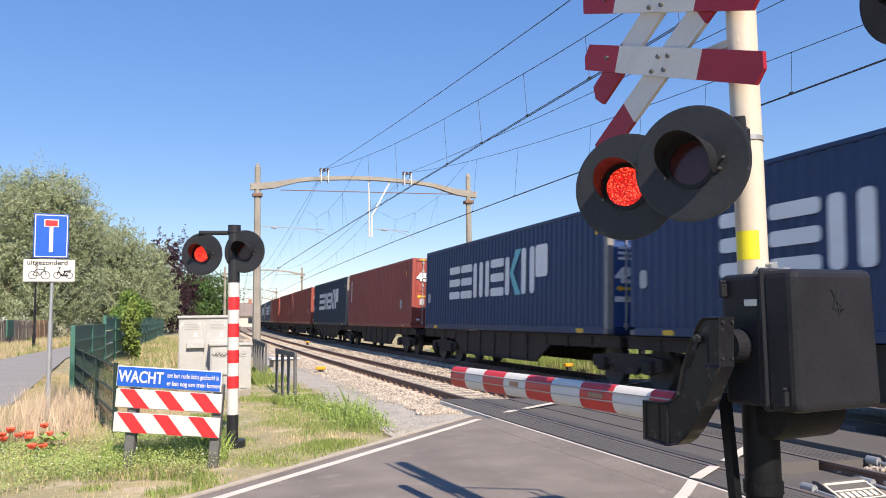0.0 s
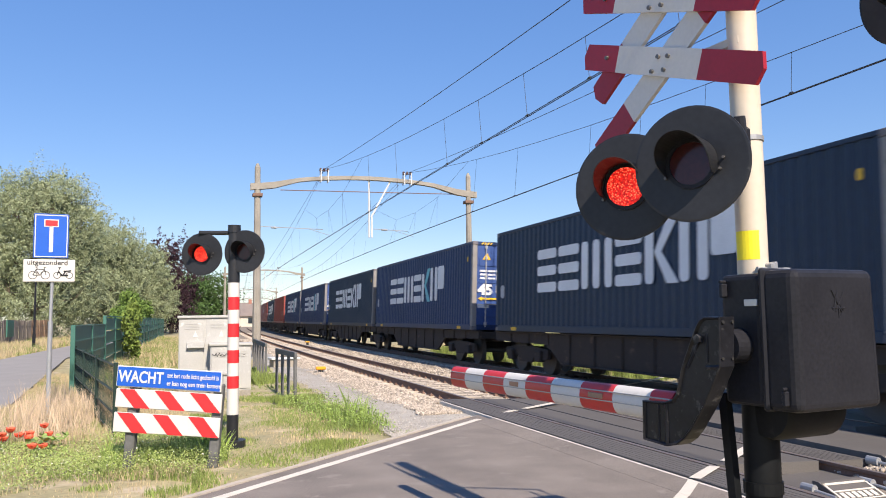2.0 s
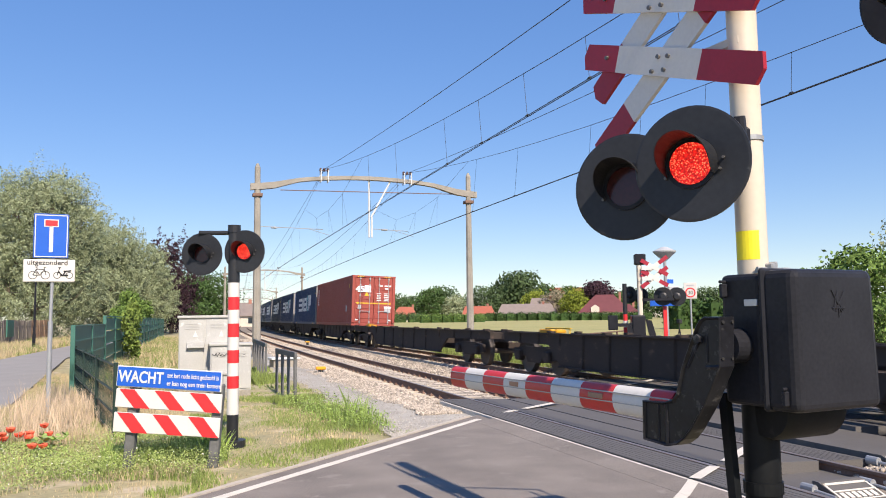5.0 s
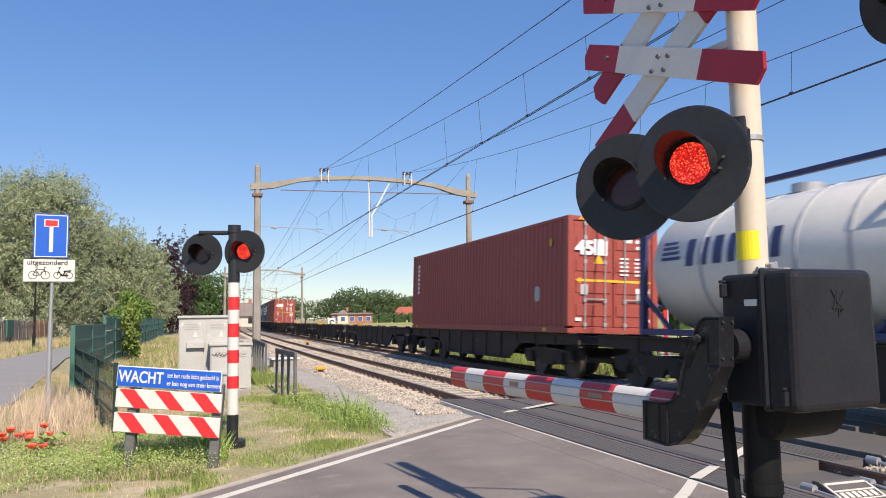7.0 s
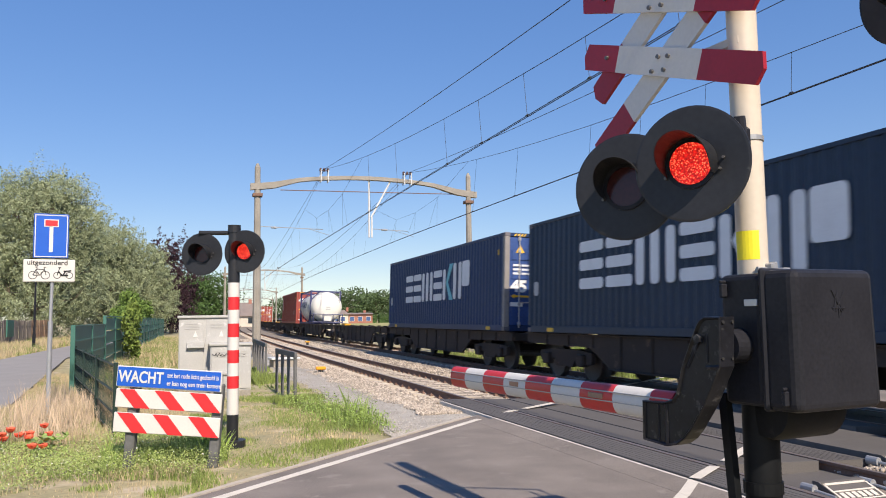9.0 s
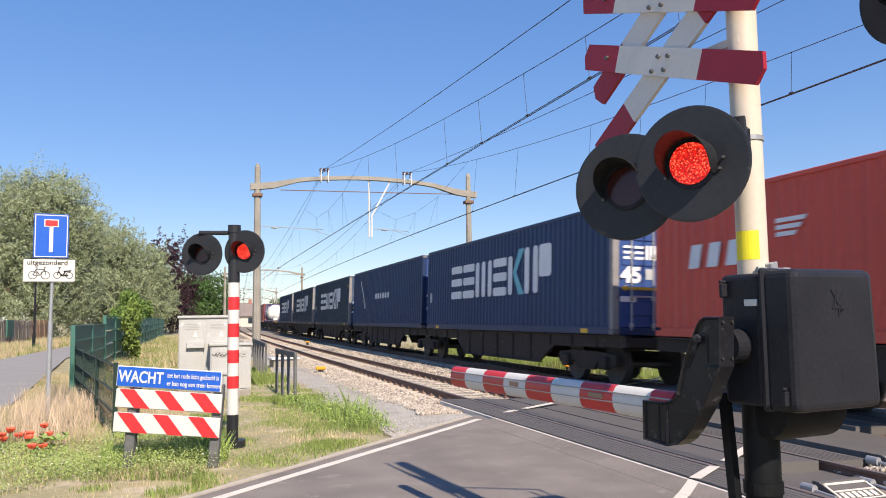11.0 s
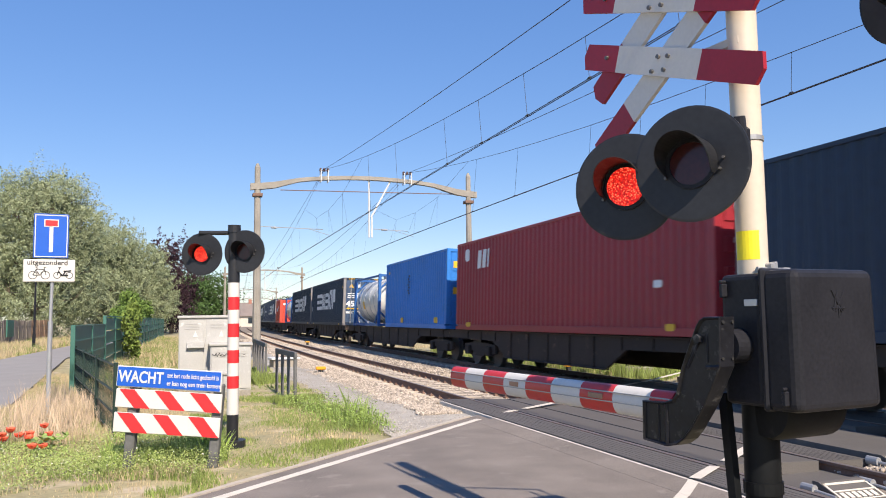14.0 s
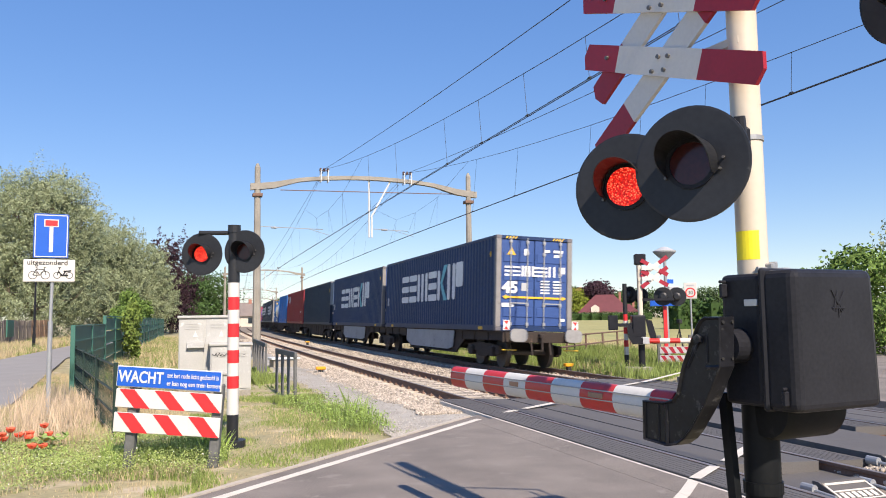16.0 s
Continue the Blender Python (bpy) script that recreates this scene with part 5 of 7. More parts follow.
# bevelled end wedges with white lettering bars
for (x, y), s in (((-4.04, -6.42), 1.0), ((-2.35, -5.58), 1.0), ((0.0, -4.16), 1.0)):
    d = tagged(part("deflector", one(prism, [(-0.42, -0.15), (0.02, -0.15), (0.02, 0.0), (-0.05, 0.0)], 0, -0.34, 0.34), M_PANEL, at=pose(x, y, 0) @ Matrix.Diagonal((0.78, 1, 1, 1))), "sloping rubber end wedge with a white framed panel", "deflector")
    ang = math.atan2(0.15, 0.37)
    bm = bmesh.new()
    for a in ((-0.33, 0.0, 0.33, 0.03), (-0.33, 0.33, 0.33, 0.36), (-0.33, 0.0, -0.3, 0.36), (0.3, 0.0, 0.33, 0.36), (-0.3, 0.22, 0.3, 0.24), (-0.3, 0.09, 0.3, 0.105)):
        box(bm, (a[0], a[1], 0.002), (a[2], a[3], 0.006))
    for i in range(6):
        box(bm, (-0.26 + i * 0.09, 0.12, 0.002), (-0.2 + i * 0.09, 0.205, 0.006))
    part("white_frame", bm, M_WHITE, d, "white frame and bars", at=pose(0, -0.42, -0.15, math.degrees(ang), 0, 0))
    for x2 in (-0.45, 0.45):
        bm = bmesh.new()
        tube(bm, (x2, -0.1, -0.06), (x2, 0.05, -0.06), 0.05, n=12)
        tube(bm, (x2, -0.35, -0.08), (x2, 0.0, -0.06), 0.02, n=8)
        part("tie_rod", bm, M_GALV, d)

# sleepers with rail clips
bm = bmesh.new()
prism(bm, [(-1.28, -0.34), (1.28, -0.34), (1.28, -0.172), (1.2, -0.147), (0.5, -0.147), (0.35, -0.167), (-0.35, -0.167), (-0.5, -0.147), (-1.2, -0.147), (-1.28, -0.172)], 1, -0.13, 0.13)
SLEEP = mesh_of(bm, M_SLEEPER, "sleeper")
bm = bmesh.new()
for g in (-1, 1):
    for o in (-0.1, 0.1):
        box(bm, (g * GAUGE / 2 + o - 0.035, -0.07, -0.15), (g * GAUGE / 2 + o + 0.035, 0.07, -0.115), 0.006)
        tube(bm, (g * GAUGE / 2 + o, 0, -0.12), (g * GAUGE / 2 + o, 0, -0.08), 0.016, n=6)
CLIPS = mesh_of(bm, M_RUST, "rail_clips")
for pz, s0, s1, nm in ((near_pose, 1.45, 90, "near"), (track_pose, 5.3, 40, "far")):
    bed = bpy.data.objects["ballast_bed"]
    s = s0
    while s < s1:
        sl = part("sleeper", SLEEP, None, bed, at=pz(s))
        part("rail_clips", CLIPS, None, sl)
        s += 0.6

# ---- overhead line ----
M_WIRE = mat("wire_bronze", (0.05, 0.05, 0.055), 0.6, 0.3, vary=0.1)
M_INSUL = mat("insulator", (0.10, 0.06, 0.05), 0.4, vary=0.2)
M_PAINTEDSTEEL = mat("white_steel_strut", (0.62, 0.63, 0.62), 0.5, vary=0.1, scale=4)
M_CABINET = mat("cabinet_grey", (0.43, 0.425, 0.40), 0.6, vary=0.1, scale=2.5, grain=30, spots=(0.58, 0.575, 0.55), spot_at=0.58)
M_GREEN = mat("fence_green", (0.045, 0.145, 0.11), 0.5, vary=0.14, scale=3, objvary=0.06)
M_MESH = mat("dark_green_wire", (0.01, 0.03, 0.022), 0.5, vary=0.15)
M_BOARD = mat("weathered_board", (0.22, 0.18, 0.15), 0.85, vary=0.25, scale=2, grain=18, objvary=0.22, stretch=(6, 6, 0.6))
M_BOARDTAN = mat("tan_board", (0.36, 0.22, 0.14), 0.8, vary=0.2, scale=2, grain=18, objvary=0.15)
M_RUSTRAIL = mat("rusty_railing", (0.16, 0.10, 0.075), 0.85, vary=0.25, scale=5)


def portal(s):
    """A concrete portal over both tracks: two tapered masts, an arched beam, insulators and registration arms."""
    th = s / RADIUS
    m = Matrix.Translation((RADIUS - RADIUS * math.cos(th), RADIUS * math.sin(th), 0)) @ Matrix.Rotation(-th, 4, "Z")
    p = thing("catenary_portal", "weathered concrete portal with arched beam carrying overhead wires", "catenary portal", m, "portals along the line")
    for x in (-7.1, 3.0):
        bm = bmesh.new()
        tube(bm, (x, 0, -0.6), (x, 0, 8.45), 0.2, 0.125, n=8)
        tube(bm, (x, 0, 8.45), (x, 0, 8.62), 0.125, 0.05, n=8)
        part("mast", bm, M_CONCRETE, p, "tapered concrete mast")
        part("clamp", one(box, (x - 0.22, -0.2, 7.1), (x + 0.22, 0.2, 7.25), 0.02), M_RUST, p)
    bm = bmesh.new()
    up, dn = [], []
    n = 20
    for i in range(n + 1):
        f = i / n
        x = -7.42 + 10.82 * f
        flat = min(1.0, max(0.0, (min(f, 1 - f) - 0.09) / 0.12))
        z = 7.42 + flat * 0.12 + 0.42 * math.sin(math.pi * f) ** 1.2
        up.append((x, z + 0.27))
        dn.append((x, z - 0.02 + 0.12 * flat))
    prism(bm, dn + up[::-1], 1, -0.13, 0.13)
    part("beam", bm, M_CONCRETE, p, "arched concrete beam")
    part("tie_rod", one(tube, (-6.1, 0, 7.45), (2.3, 0, 7.55), 0.02, n=6), M_RUST, p)
    for x in (-4.08, -0.1):
        f = (x + 7.55) / 11.1
        z = 7.84 + 0.42 * math.sin(math.pi * f) ** 1.2
        bm = bmesh.new()
        for d in (-0.17, 0.17):
            tube(bm, (x + d, -0.16, z - 0.3), (x + d, -0.16, z + 0.27), 0.025, n=6)
            tube(bm, (x + d, 0.16, z - 0.3), (x + d, 0.16, z + 0.27), 0.025, n=6)
        part("hanger", bm, M_PAINTEDSTEEL, p, "white steel hangers clamped on the beam")
        bm = bmesh.new()
        tube(bm, (x - 0.24, 0, z + 0.25), (x + 0.24, 0, z + 0.25), 0.022, n=6)
        for d in (-0.17, 0.0, 0.17):
            turned(bm, [(0.03, 0.0), (0.075, 0.03), (0.045, 0.07), (0.07, 0.1), (0.03, 0.16)], 10, m=Matrix.Translation((x + d, 0, z + 0.21)))
        part("insulators", bm, M_INSUL, p, "dark brown insulators on a cross bar")
    bm = bmesh.new()
    tube(bm, (-1.97, 0, 8.2), (-1.97, 0, 5.35), 0.045, n=8)
    tube(bm, (-1.84, 0, 6.3), (-1.84, 0, 5.35), 0.04, n=8)
    tube(bm, (-0.93, 0, 8.05), (-1.87, 0, 6.3), 0.045, n=8)
    part("drop_post", bm, M_PAINTEDSTEEL, p, "white steel drop post with strut")
    for x0, x1 in ((-6.95, -3.85), (-1.84, 0.2)):
        bm = bmesh.new()
        tube(bm, (x0, 0, 5.76), (x1 - 0.3, 0, 5.68), 0.017, n=6)
        tube(bm, (x1 - 0.9, 0, 5.68), (x1, 0, 5.42), 0.011, n=6)
        turned(bm, [(0.02, 0), (0.06, 0.05), (0.035, 0.1), (0.06, 0.15), (0.03, 0.3)], 8, m=Matrix.Translation((x0 + 0.45, 0, 5.72)) @ Matrix.Rotation(radians(90), 4, "Y"))
        part("registration_arm", bm, M_GALV, p)
    return p


PORTALS = (-48.0, 23.0, 94.0, 165.0, 236.0)
for s in PORTALS:
    portal(s)


def wires():
    """Catenary, paired contact and feeder wires with droppers and stitch wires, span by span."""
    def run(bm, pts, r):
        for p, q in zip(pts, pts[1:]):
            tube(bm, p, q, r, n=5, caps=False)
    for x0, low, cz, zig in ((-4.08, 5.72, 5.29, 0.08), (-0.04, 5.87, 5.36, -0.3)):
        bm = bmesh.new()

        def carrier(s):
            k = (s + 48.0) / 71.0 % 1.0
            return track_base(s) @ Vector((x0, 0, low + (8.5 - low) * (2 * k - 1) ** 2))

        def contact(s, d=0.0):
            k = (s + 48.0) / 71.0
            return track_base(s) @ Vector((x0 + 0.03 + d + zig * (1 - 2 * abs((k % 2) - 1)), 0, cz))
        for a, b in zip(PORTALS, PORTALS[1:]):
            thick = 0.004 * (a > 90)
            run(bm, [carrier(a + 0.001 + (b - a - 0.002) * i / 24) for i in range(25)], 0.0075 + thick)
            mid, offs = (a + b) / 2, [1.2 + 2.35 * i for i in range(8)] + [22.35, 26.1]
            for o in offs:
                for sg in (-1, 1):
                    p, q = carrier(mid + sg * o), contact(mid + sg * o)
                    run(bm, [p, q], 0.0045 if a < 0 else 0.003)
                    tube(bm, q + Vector((0, -0.04, 0.02)), q + Vector((0, 0.04, 0.02)), 0.02, n=5)
        for a in PORTALS[1:]:
            line_ = [carrier(a - 8.5)] + [track_base(a + o) @ Vector((x0, 0, z)) for o, z in ((-4.6, 6.62), (-1.2, 6.42), (2.4, 6.52))] + [carrier(a + 6.8)]
            run(bm, line_, 0.005)
            for o, z in ((-4.6, 6.62), (-1.2, 6.42), (2.4, 6.52)):
                for d in (-0.035, 0.035):
                    run(bm, [track_base(a + o) @ Vector((x0, 0, z)), contact(a + o + d * 20, d)], 0.0035)
        for d in (-0.022, 0.022):
            run(bm, [contact(s, d) for s in range(-48, 237, 4)], 0.0085)
        tagged(part("overhead_wire", bm, M_WIRE), "dark overhead wires with thin droppers", "wire", kind="structure")
    for x0, low, pw in ((-4.08, 6.38, 1.5), (-0.06, 6.9, 1.8)):
        bm = bmesh.new()
        for a, b in zip(PORTALS, PORTALS[1:]):
            run(bm, [track_base(a + (b - a) * i / 24) @ Vector((x0, 0, low + (8.5 - low) * abs(2 * i / 24 - 1) ** pw)) for i in range(25)], 0.009 + 0.004 * (a > 90))
        tagged(part("feeder_wire", bm, M_WIRE), "dark feeder wire above the track", "wire", kind="structure")


def track_base(s):
    th = s / RADIUS
    return Matrix.Translation((RADIUS - RADIUS * math.cos(th), RADIUS * math.sin(th), 0)) @ Matrix.Rotation(-th, 4, "Z")


wires()


# ---- cabinets and fences ----
def cabinet(x0, x1, y0, y1, h, label, doors):
    t = thing("equipment_cabinet", label, "cabinet", pose(x0, y0, 0), "trackside cabinets")
    w, d = x1 - x0, y1 - y0
    part("plinth", one(box, (0.01, 0.02, -0.25), (w - 0.01, d - 0.02, 0.06), 0.01), M_CONCRETE, t)
    part("body", one(box, (0, 0.02, 0.05), (w, d, h - 0.05), 0.012), M_CABINET, t)
    part("roof", one(box, (-0.03, -0.03, h - 0.06), (w + 0.03, d + 0.03, h), 0.012), M_CABINET, t)
    for i in range(doors):
        a, b = w * i / doors + 0.025, w * (i + 1) / doors - 0.025
        dr = part("door", one(box, (a, 0.0, 0.1), (b, 0.025, h - 0.09), 0.006), M_CABINET, t)
        bm = bmesh.new()
        for k in range(4):
            box(bm, (a + (b - a) * 0.2, -0.008, h - 0.3 + k * 0.035), (b - (b - a) * 0.2, 0.002, h - 0.285 + k * 0.035))
        part("louvres", bm, M_CABINET, dr)
        bm = bmesh.new()
        prism(bm, [(a + (b - a) * 0.55, h * 0.72), (a + (b - a) * 0.75, h * 0.72), (a + (b - a) * 0.65, h * 0.8)], 1, -0.008, 0.002)
        part("warning_sticker", bm, M_SIGNWHITE, dr, "pale triangular sticker")
    return t


big = cabinet(-10.13, -9.02, 5.75, 6.3, 1.70, "large grey metal cabinet with two doors and stickers", 2)
part("handle_box", one(box, (0.17, -0.1, 0.98), (0.55, 0.0, 1.12), 0.01), M_CABINET, big)
mid = cabinet(-9.47, -8.60, 5.25, 5.72, 1.09, "lower grey metal cabinet with a black painted scrawl", 2)
bm = bmesh.new()
rnd = random.Random(9)
p = Vector((0.05, 0.86))
for i in range(16):
    q = Vector((0.05 + i * 0.024, 0.80 + 0.09 * rnd.random()))
    tube(bm, (p.x, -0.006, p.y), (q.x, -0.006, q.y), 0.007, n=5)
    p = q
part("scrawl", bm, M_BLACK, mid, "black painted scrawl")
cabinet(-9.23, -8.98, 4.95, 5.2, 0.48, "small low grey metal box", 1)


def guard_rail(a, b, h, n, label):
    a, b = Vector((*a, 0)), Vector((*b, 0))
    d = (b - a).normalized()
    m = Matrix.Translation(a) @ Matrix((Vector((d.y, -d.x, 0)), d, Vector((0, 0, 1)))).transposed().to_4x4()
    t = thing("guard_rail", label, "railing", m, "grey railings beside the gravel path")
    ln = (b - a).length
    part("top_rail", one(box, (-0.03, -0.08, h - 0.12), (0.03, ln + 0.08, h), 0.01), M_GREYPOST, t)
    for i in range(n):
        y = ln * i / (n - 1)
        part("post", one(box, (-0.03, y - 0.045, -0.3), (0.03, y + 0.045, h - 0.06), 0.01), M_GREYPOST, t)
    return t


guard_rail((-7.84, 3.75), (-7.95, 6.1), 0.92, 4, "low grey recycled-plastic railing by the path")
guard_rail((-7.9, 9.2), (-7.78, 14.6), 0.95, 6, "longer grey recycled-plastic railing by the path")


def marker(x, y, z):
    t = thing("cable_marker", "small orange-capped marker post in the ballast", "marker", pose(x, y, z), "orange marker posts")
    part("stub", one(box, (-0.07, -0.07, -0.25), (0.07, 0.07, 0.14), 0.01), M_BLACK, t)
    part("cap", one(box, (-0.15, -0.1, 0.12), (0.15, 0.1, 0.22), 0.02), M_ORANGE, t)


pit = thing("cable_pit", "low grey cable pit with a pale metal lid", "cable pit", pose(-6.72, 15.2, 0, 0, 0, 8))
part("base", one(box, (-0.42, -0.3, -0.3), (0.42, 0.3, 0.2), 0.015), M_CONCRETE, pit)
part("lid", one(box, (-0.5, -0.36, 0.2), (0.5, 0.36, 0.27), 0.012), M_PAINTEDSTEEL, pit, "pale metal lid")
part("lid_handle", one(box, (-0.12, -0.05, 0.27), (0.12, 0.05, 0.3), 0.008), M_GREYPOST, pit)
marker(-5.95, 12.0, -0.12)
marker(1.95, 10.6, -0.2)
marker(-2.2, 40.0, -0.12)


def green_fence():
    t = thing("garden_fence", "tall dark green steel slat fence", "fence")
    y, i = 7.6, 0
    post = mesh_of(one(box, (-0.05, -0.05, -0.3), (0.05, 0.05, 1.0), 0.008), M_GREEN, "post")
    slat = mesh_of(one(box, (-0.012, 0.05, 0.015), (0.028, 3.55, 0.37), 0.012), M_GREEN, "slat")
    rim = mesh_of(one(box, (0.0, 0.05, -0.02), (0.055, 3.55, 0.02), 0.006), M_GREEN, "rail")
    while y < 78:
        h = 1.52 if i < 2 else 1.78
        x = -12.48 + 0.004 * (y - 7.9)
        part("post", post, None, t, at=Matrix.Translation((x, y, h - 1.0)) )
        part("post_foot", one(box, (-0.05, -0.05, -0.3), (0.05, 0.05, h - 0.9)), M_GREEN, t, at=Matrix.Translation((x, y, 0)))
        n = 4
        for k in range(n):
            part("slat", slat, None, t, at=pose(x, y, 0.03 + k * (h - 0.05) / n))
            part("rail", rim, None, t, at=pose(x, y, 0.03 + (k + 1) * (h - 0.05) / n))
        y += 3.6
        i += 1


green_fence()


def mesh_fence(a, b, h):
    a, b = Vector((*a, 0)), Vector((*b, 0))
    d = (b - a).normalized()
    m = Matrix.Translation(a) @ Matrix((d, Vector((-d.y, d.x, 0)), Vector((0, 0, 1)))).transposed().to_4x4()
    t = thing("mesh_fence", "low dark green wire mesh fence with steel posts", "fence", m)
    ln = (b - a).length
    for i in range(4):
        x = ln * i / 3
        part("post", one(box, (x - 0.03, -0.03, -0.3), (x + 0.03, 0.03, h + 0.03), 0.006), M_MESH, t)
    bm = bmesh.new()
    x = 0.0
    while x < ln:
        box(bm, (x - 0.0025, -0.0025, 0.02), (x + 0.0025, 0.0025, h))
        x += 0.085
    tagged(part("upright_wire", bm, M_MESH, t), kind="stuff")
    for z in (0.03, 0.32, 0.62, h - 0.02):
        part("flat_wire", one(box, (0, -0.012, z - 0.012), (ln, 0.012, z + 0.012)), M_MESH, t)


mesh_fence((-12.45, 7.85), (-10.9, -0.75), 1.0)


def board_fence():
    t = thing("board_fence", "weathered upright board fence with a tan gate", "fence")
    bd = mesh_of(one(box, (-0.012, 0, -0.2), (0.012, 0.17, 1.75), 0.004), M_BOARD, "board")
    bt = mesh_of(one(box, (-0.012, 0, -0.2), (0.012, 0.17, 1.75), 0.004), M_BOARDTAN, "board")
    rnd = random.Random(3)
    y = 30.0
    while y < 62:
        x = -22.6 + 0.055 * (y - 30)
        part("board", bt if y > 54.5 else bd, None, t, at=pose(x + rnd.uniform(-0.02, 0.02), y, rnd.uniform(-0.06, 0.06), rnd.uniform(-2, 2), 0, -3))
        y += 0.2
    for z in (0.4, 1.3):
        part("rail", one(tube, (-22.65, 30, z), (-20.85, 62, z), 0.04, n=4), M_BOARD, t)
    part("green_sheet", one(box, (-21.6, 47.5, 0.6), (-21.5, 49.6, 1.75), 0.01), M_GREEN, t)


board_fence()
lp = thing("lamp_post", "dark slim steel lamp post by the path", "lamp post", pose(-18.25, 37.7, 0))
part("shaft", one(tube, (0, 0, -0.4), (0, 0, 5.2), 0.07, 0.05, n=10), M_MACHINE, lp)
part("foot", one(tube, (0, 0, -0.4), (0, 0, 0.9), 0.09, n=10), M_MACHINE, lp)

# ---- the far side of the crossing ----
FAR = pose(3.16, 8.15, -0.05, 0, 0, -25)
fs = thing("crossing_signal", "cream signal pole with crosses seen beyond the line", "signal", FAR)
part("pole", one(tube, (0, 0, -0.3), (0, 0, 3.15), 0.078, n=20), M_CREAM, fs, smooth=True)
part("bell", one(box, (-0.14, -0.12, 3.15), (0.2, 0.12, 3.48), 0.03), M_MACHINE, fs, "black bell housing")
for k in (0.0, -0.32):
    h = part("cross_holder", one(box, (-0.05, -0.09, 2.96 + k), (0.06, 0.0, 3.1 + k), 0.01), M_CREAM, fs)
    for (x0, z0), (x1, z1) in (((0.05, 2.78), (0.83, 3.38)), ((0.05, 3.28), (0.83, 2.82))):
        a, b = Vector((x0, z0 + k)), Vector((x1, z1 + k))
        d = b - a
        v = Vector((-d.y, d.x)).normalized() * 0.06
        back = 0.025 * (z0 > 3)
        for i, (s, e) in enumerate(((0, 0.27), (0.27, 0.68), (0.68, 1))):
            o = [a + d * s - v, a + d * e - v, a + d * e + v, a + d * s + v]
            part("plank", one(prism, [(w.x, w.y) for w in o], 1, -0.12 - back, -0.1 - back), M_SIGNRED if i != 1 else M_SIGNWHITE, h)
    part("plate", one(box, (0.06, -0.172, 2.98 + k), (0.36, -0.155, 3.10 + k), 0.004), M_SIGNWHITE, h, "white plate")
fi = FAR.inverted()
for p in ((3.85, 7.95, 2.13), (4.3, 7.9, 2.12)):
    signal_head(fs, fi @ facing(p, (30, 45, 0), 0), None)
bm = bmesh.new()
box(bm, (0.0, -0.05, 2.05), (1.0, 0.05, 2.12))
part("lamp_bracket", bm, M_MACHINE, fs)
fb = thing("barrier_machine", "black barrier machine beyond the line with striped boom", "barrier", FAR)
part("post", one(tube, (0, 0, -0.3), (0, 0, 1.2), 0.1, n=20), M_MACHINE, fb)
part("foot", one(box, (-0.55, -0.3, -0.25), (0.3, 0.3, 0.06), 0.03), M_CONCRETE, fb)
part("housing", one(box, (-0.28, -0.2, 0.95), (0.12, 0.3, 1.62), 0.04, seg=2), M_MACHINE, fb)
part("collar", one(tube, (0, 0, 1.1), (0, 0, 1.5), 0.13, n=16), M_MACHINE, fb)
part("side_arm", one(prism, [(0.12, 1.5), (0.3, 1.45), (0.42, 1.0), (0.42, 0.75), (0.3, 0.75), (0.2, 1.1)], 1, -0.2, -0.1), M_MACHINE, fb)
part("counter_arm", one(prism, [(-0.45, 1.3), (-0.32, 1.3), (-0.25, 1.0), (0.0, 0.95), (0.0, 0.75), (-0.3, 0.75), (-0.42, 0.95)], 1, -0.36, -0.26), M_MACHINE, fb)
part("weight", one(box, (-1.0, -0.4, 1.18), (-0.72, -0.2, 1.62), 0.02), M_MACHINE, fb)
part("weight_bar", one(box, (-0.75, -0.33, 1.28), (-0.3, -0.27, 1.38), 0.01), M_MACHINE, fb)
part("holder", one(box, (-0.15, -0.3, 0.74), (0.2, -0.12, 0.96), 0.02), M_GREYMARK, fb)
for i in range(8):
    part("boom_section", one(tube, (0.2 + i * 0.3, -0.22, 0.84), (0.5 + i * 0.3, -0.22, 0.84), 0.08, n=12), M_BOOMRED if i % 2 == 0 else M_SIGNWHITE, fb)
sp = thing("striped_post", "red and white striped post with black head", "signal", pose(3.0, 8.75, 0))
for i, (a, b) in enumerate(zip((-0.3, 0.35, 0.6, 0.8, 1.0, 1.2, 1.4, 1.6, 2.55), (0.35, 0.6, 0.8, 1.0, 1.2, 1.4, 1.6, 2.55))):
    part("post_section", one(tube, (0, 0, a), (0, 0, b), 0.07, n=16), M_SHIELD if i in (0, 7) else (M_SIGNWHITE if i % 2 else M_BRIGHTRED), sp)
si = sp.matrix_basis.inverted()
for p in ((3.18, 8.75, 2.2), (3.5, 8.6, 2.15)):
    signal_head(sp, si @ facing(p, (40, 20, 0), 0), None, 0.27)
part("base_plate", one(box, (-0.3, -0.3, -0.3), (0.3, 0.3, -0.12), 0.02), M_CONCRETE, sp)
wb = thing("warning_board", "back of a warning board with red frame beyond the line", "sign", pose(5.15, 9.3, -0.25, 0, 0, -25))
for x in (-0.5, 0.5):
    part("post", one(box, (x - 0.06, 0, -0.2), (x + 0.06, 0.12, 1.15), 0.01), M_GREYPOST, wb)
# grey for white and darker red: the boards' shade is put into their colours
for z in (0.28, 0.56):
    b = part("striped_board", one(box, (-0.5, -0.03, z), (0.5, 0.0, z + 0.22), 0.006), M_GREYMARK, wb)
    for i in range(4):
        x = -0.48 + i * 0.25
        part("red_stripe", one(prism, [(x + 0.14, z + 0.01), (x + 0.25, z + 0.01), (x + 0.14, z + 0.21), (x, z + 0.21)], 1, -0.034, -0.03), M_SIGNRED, b)
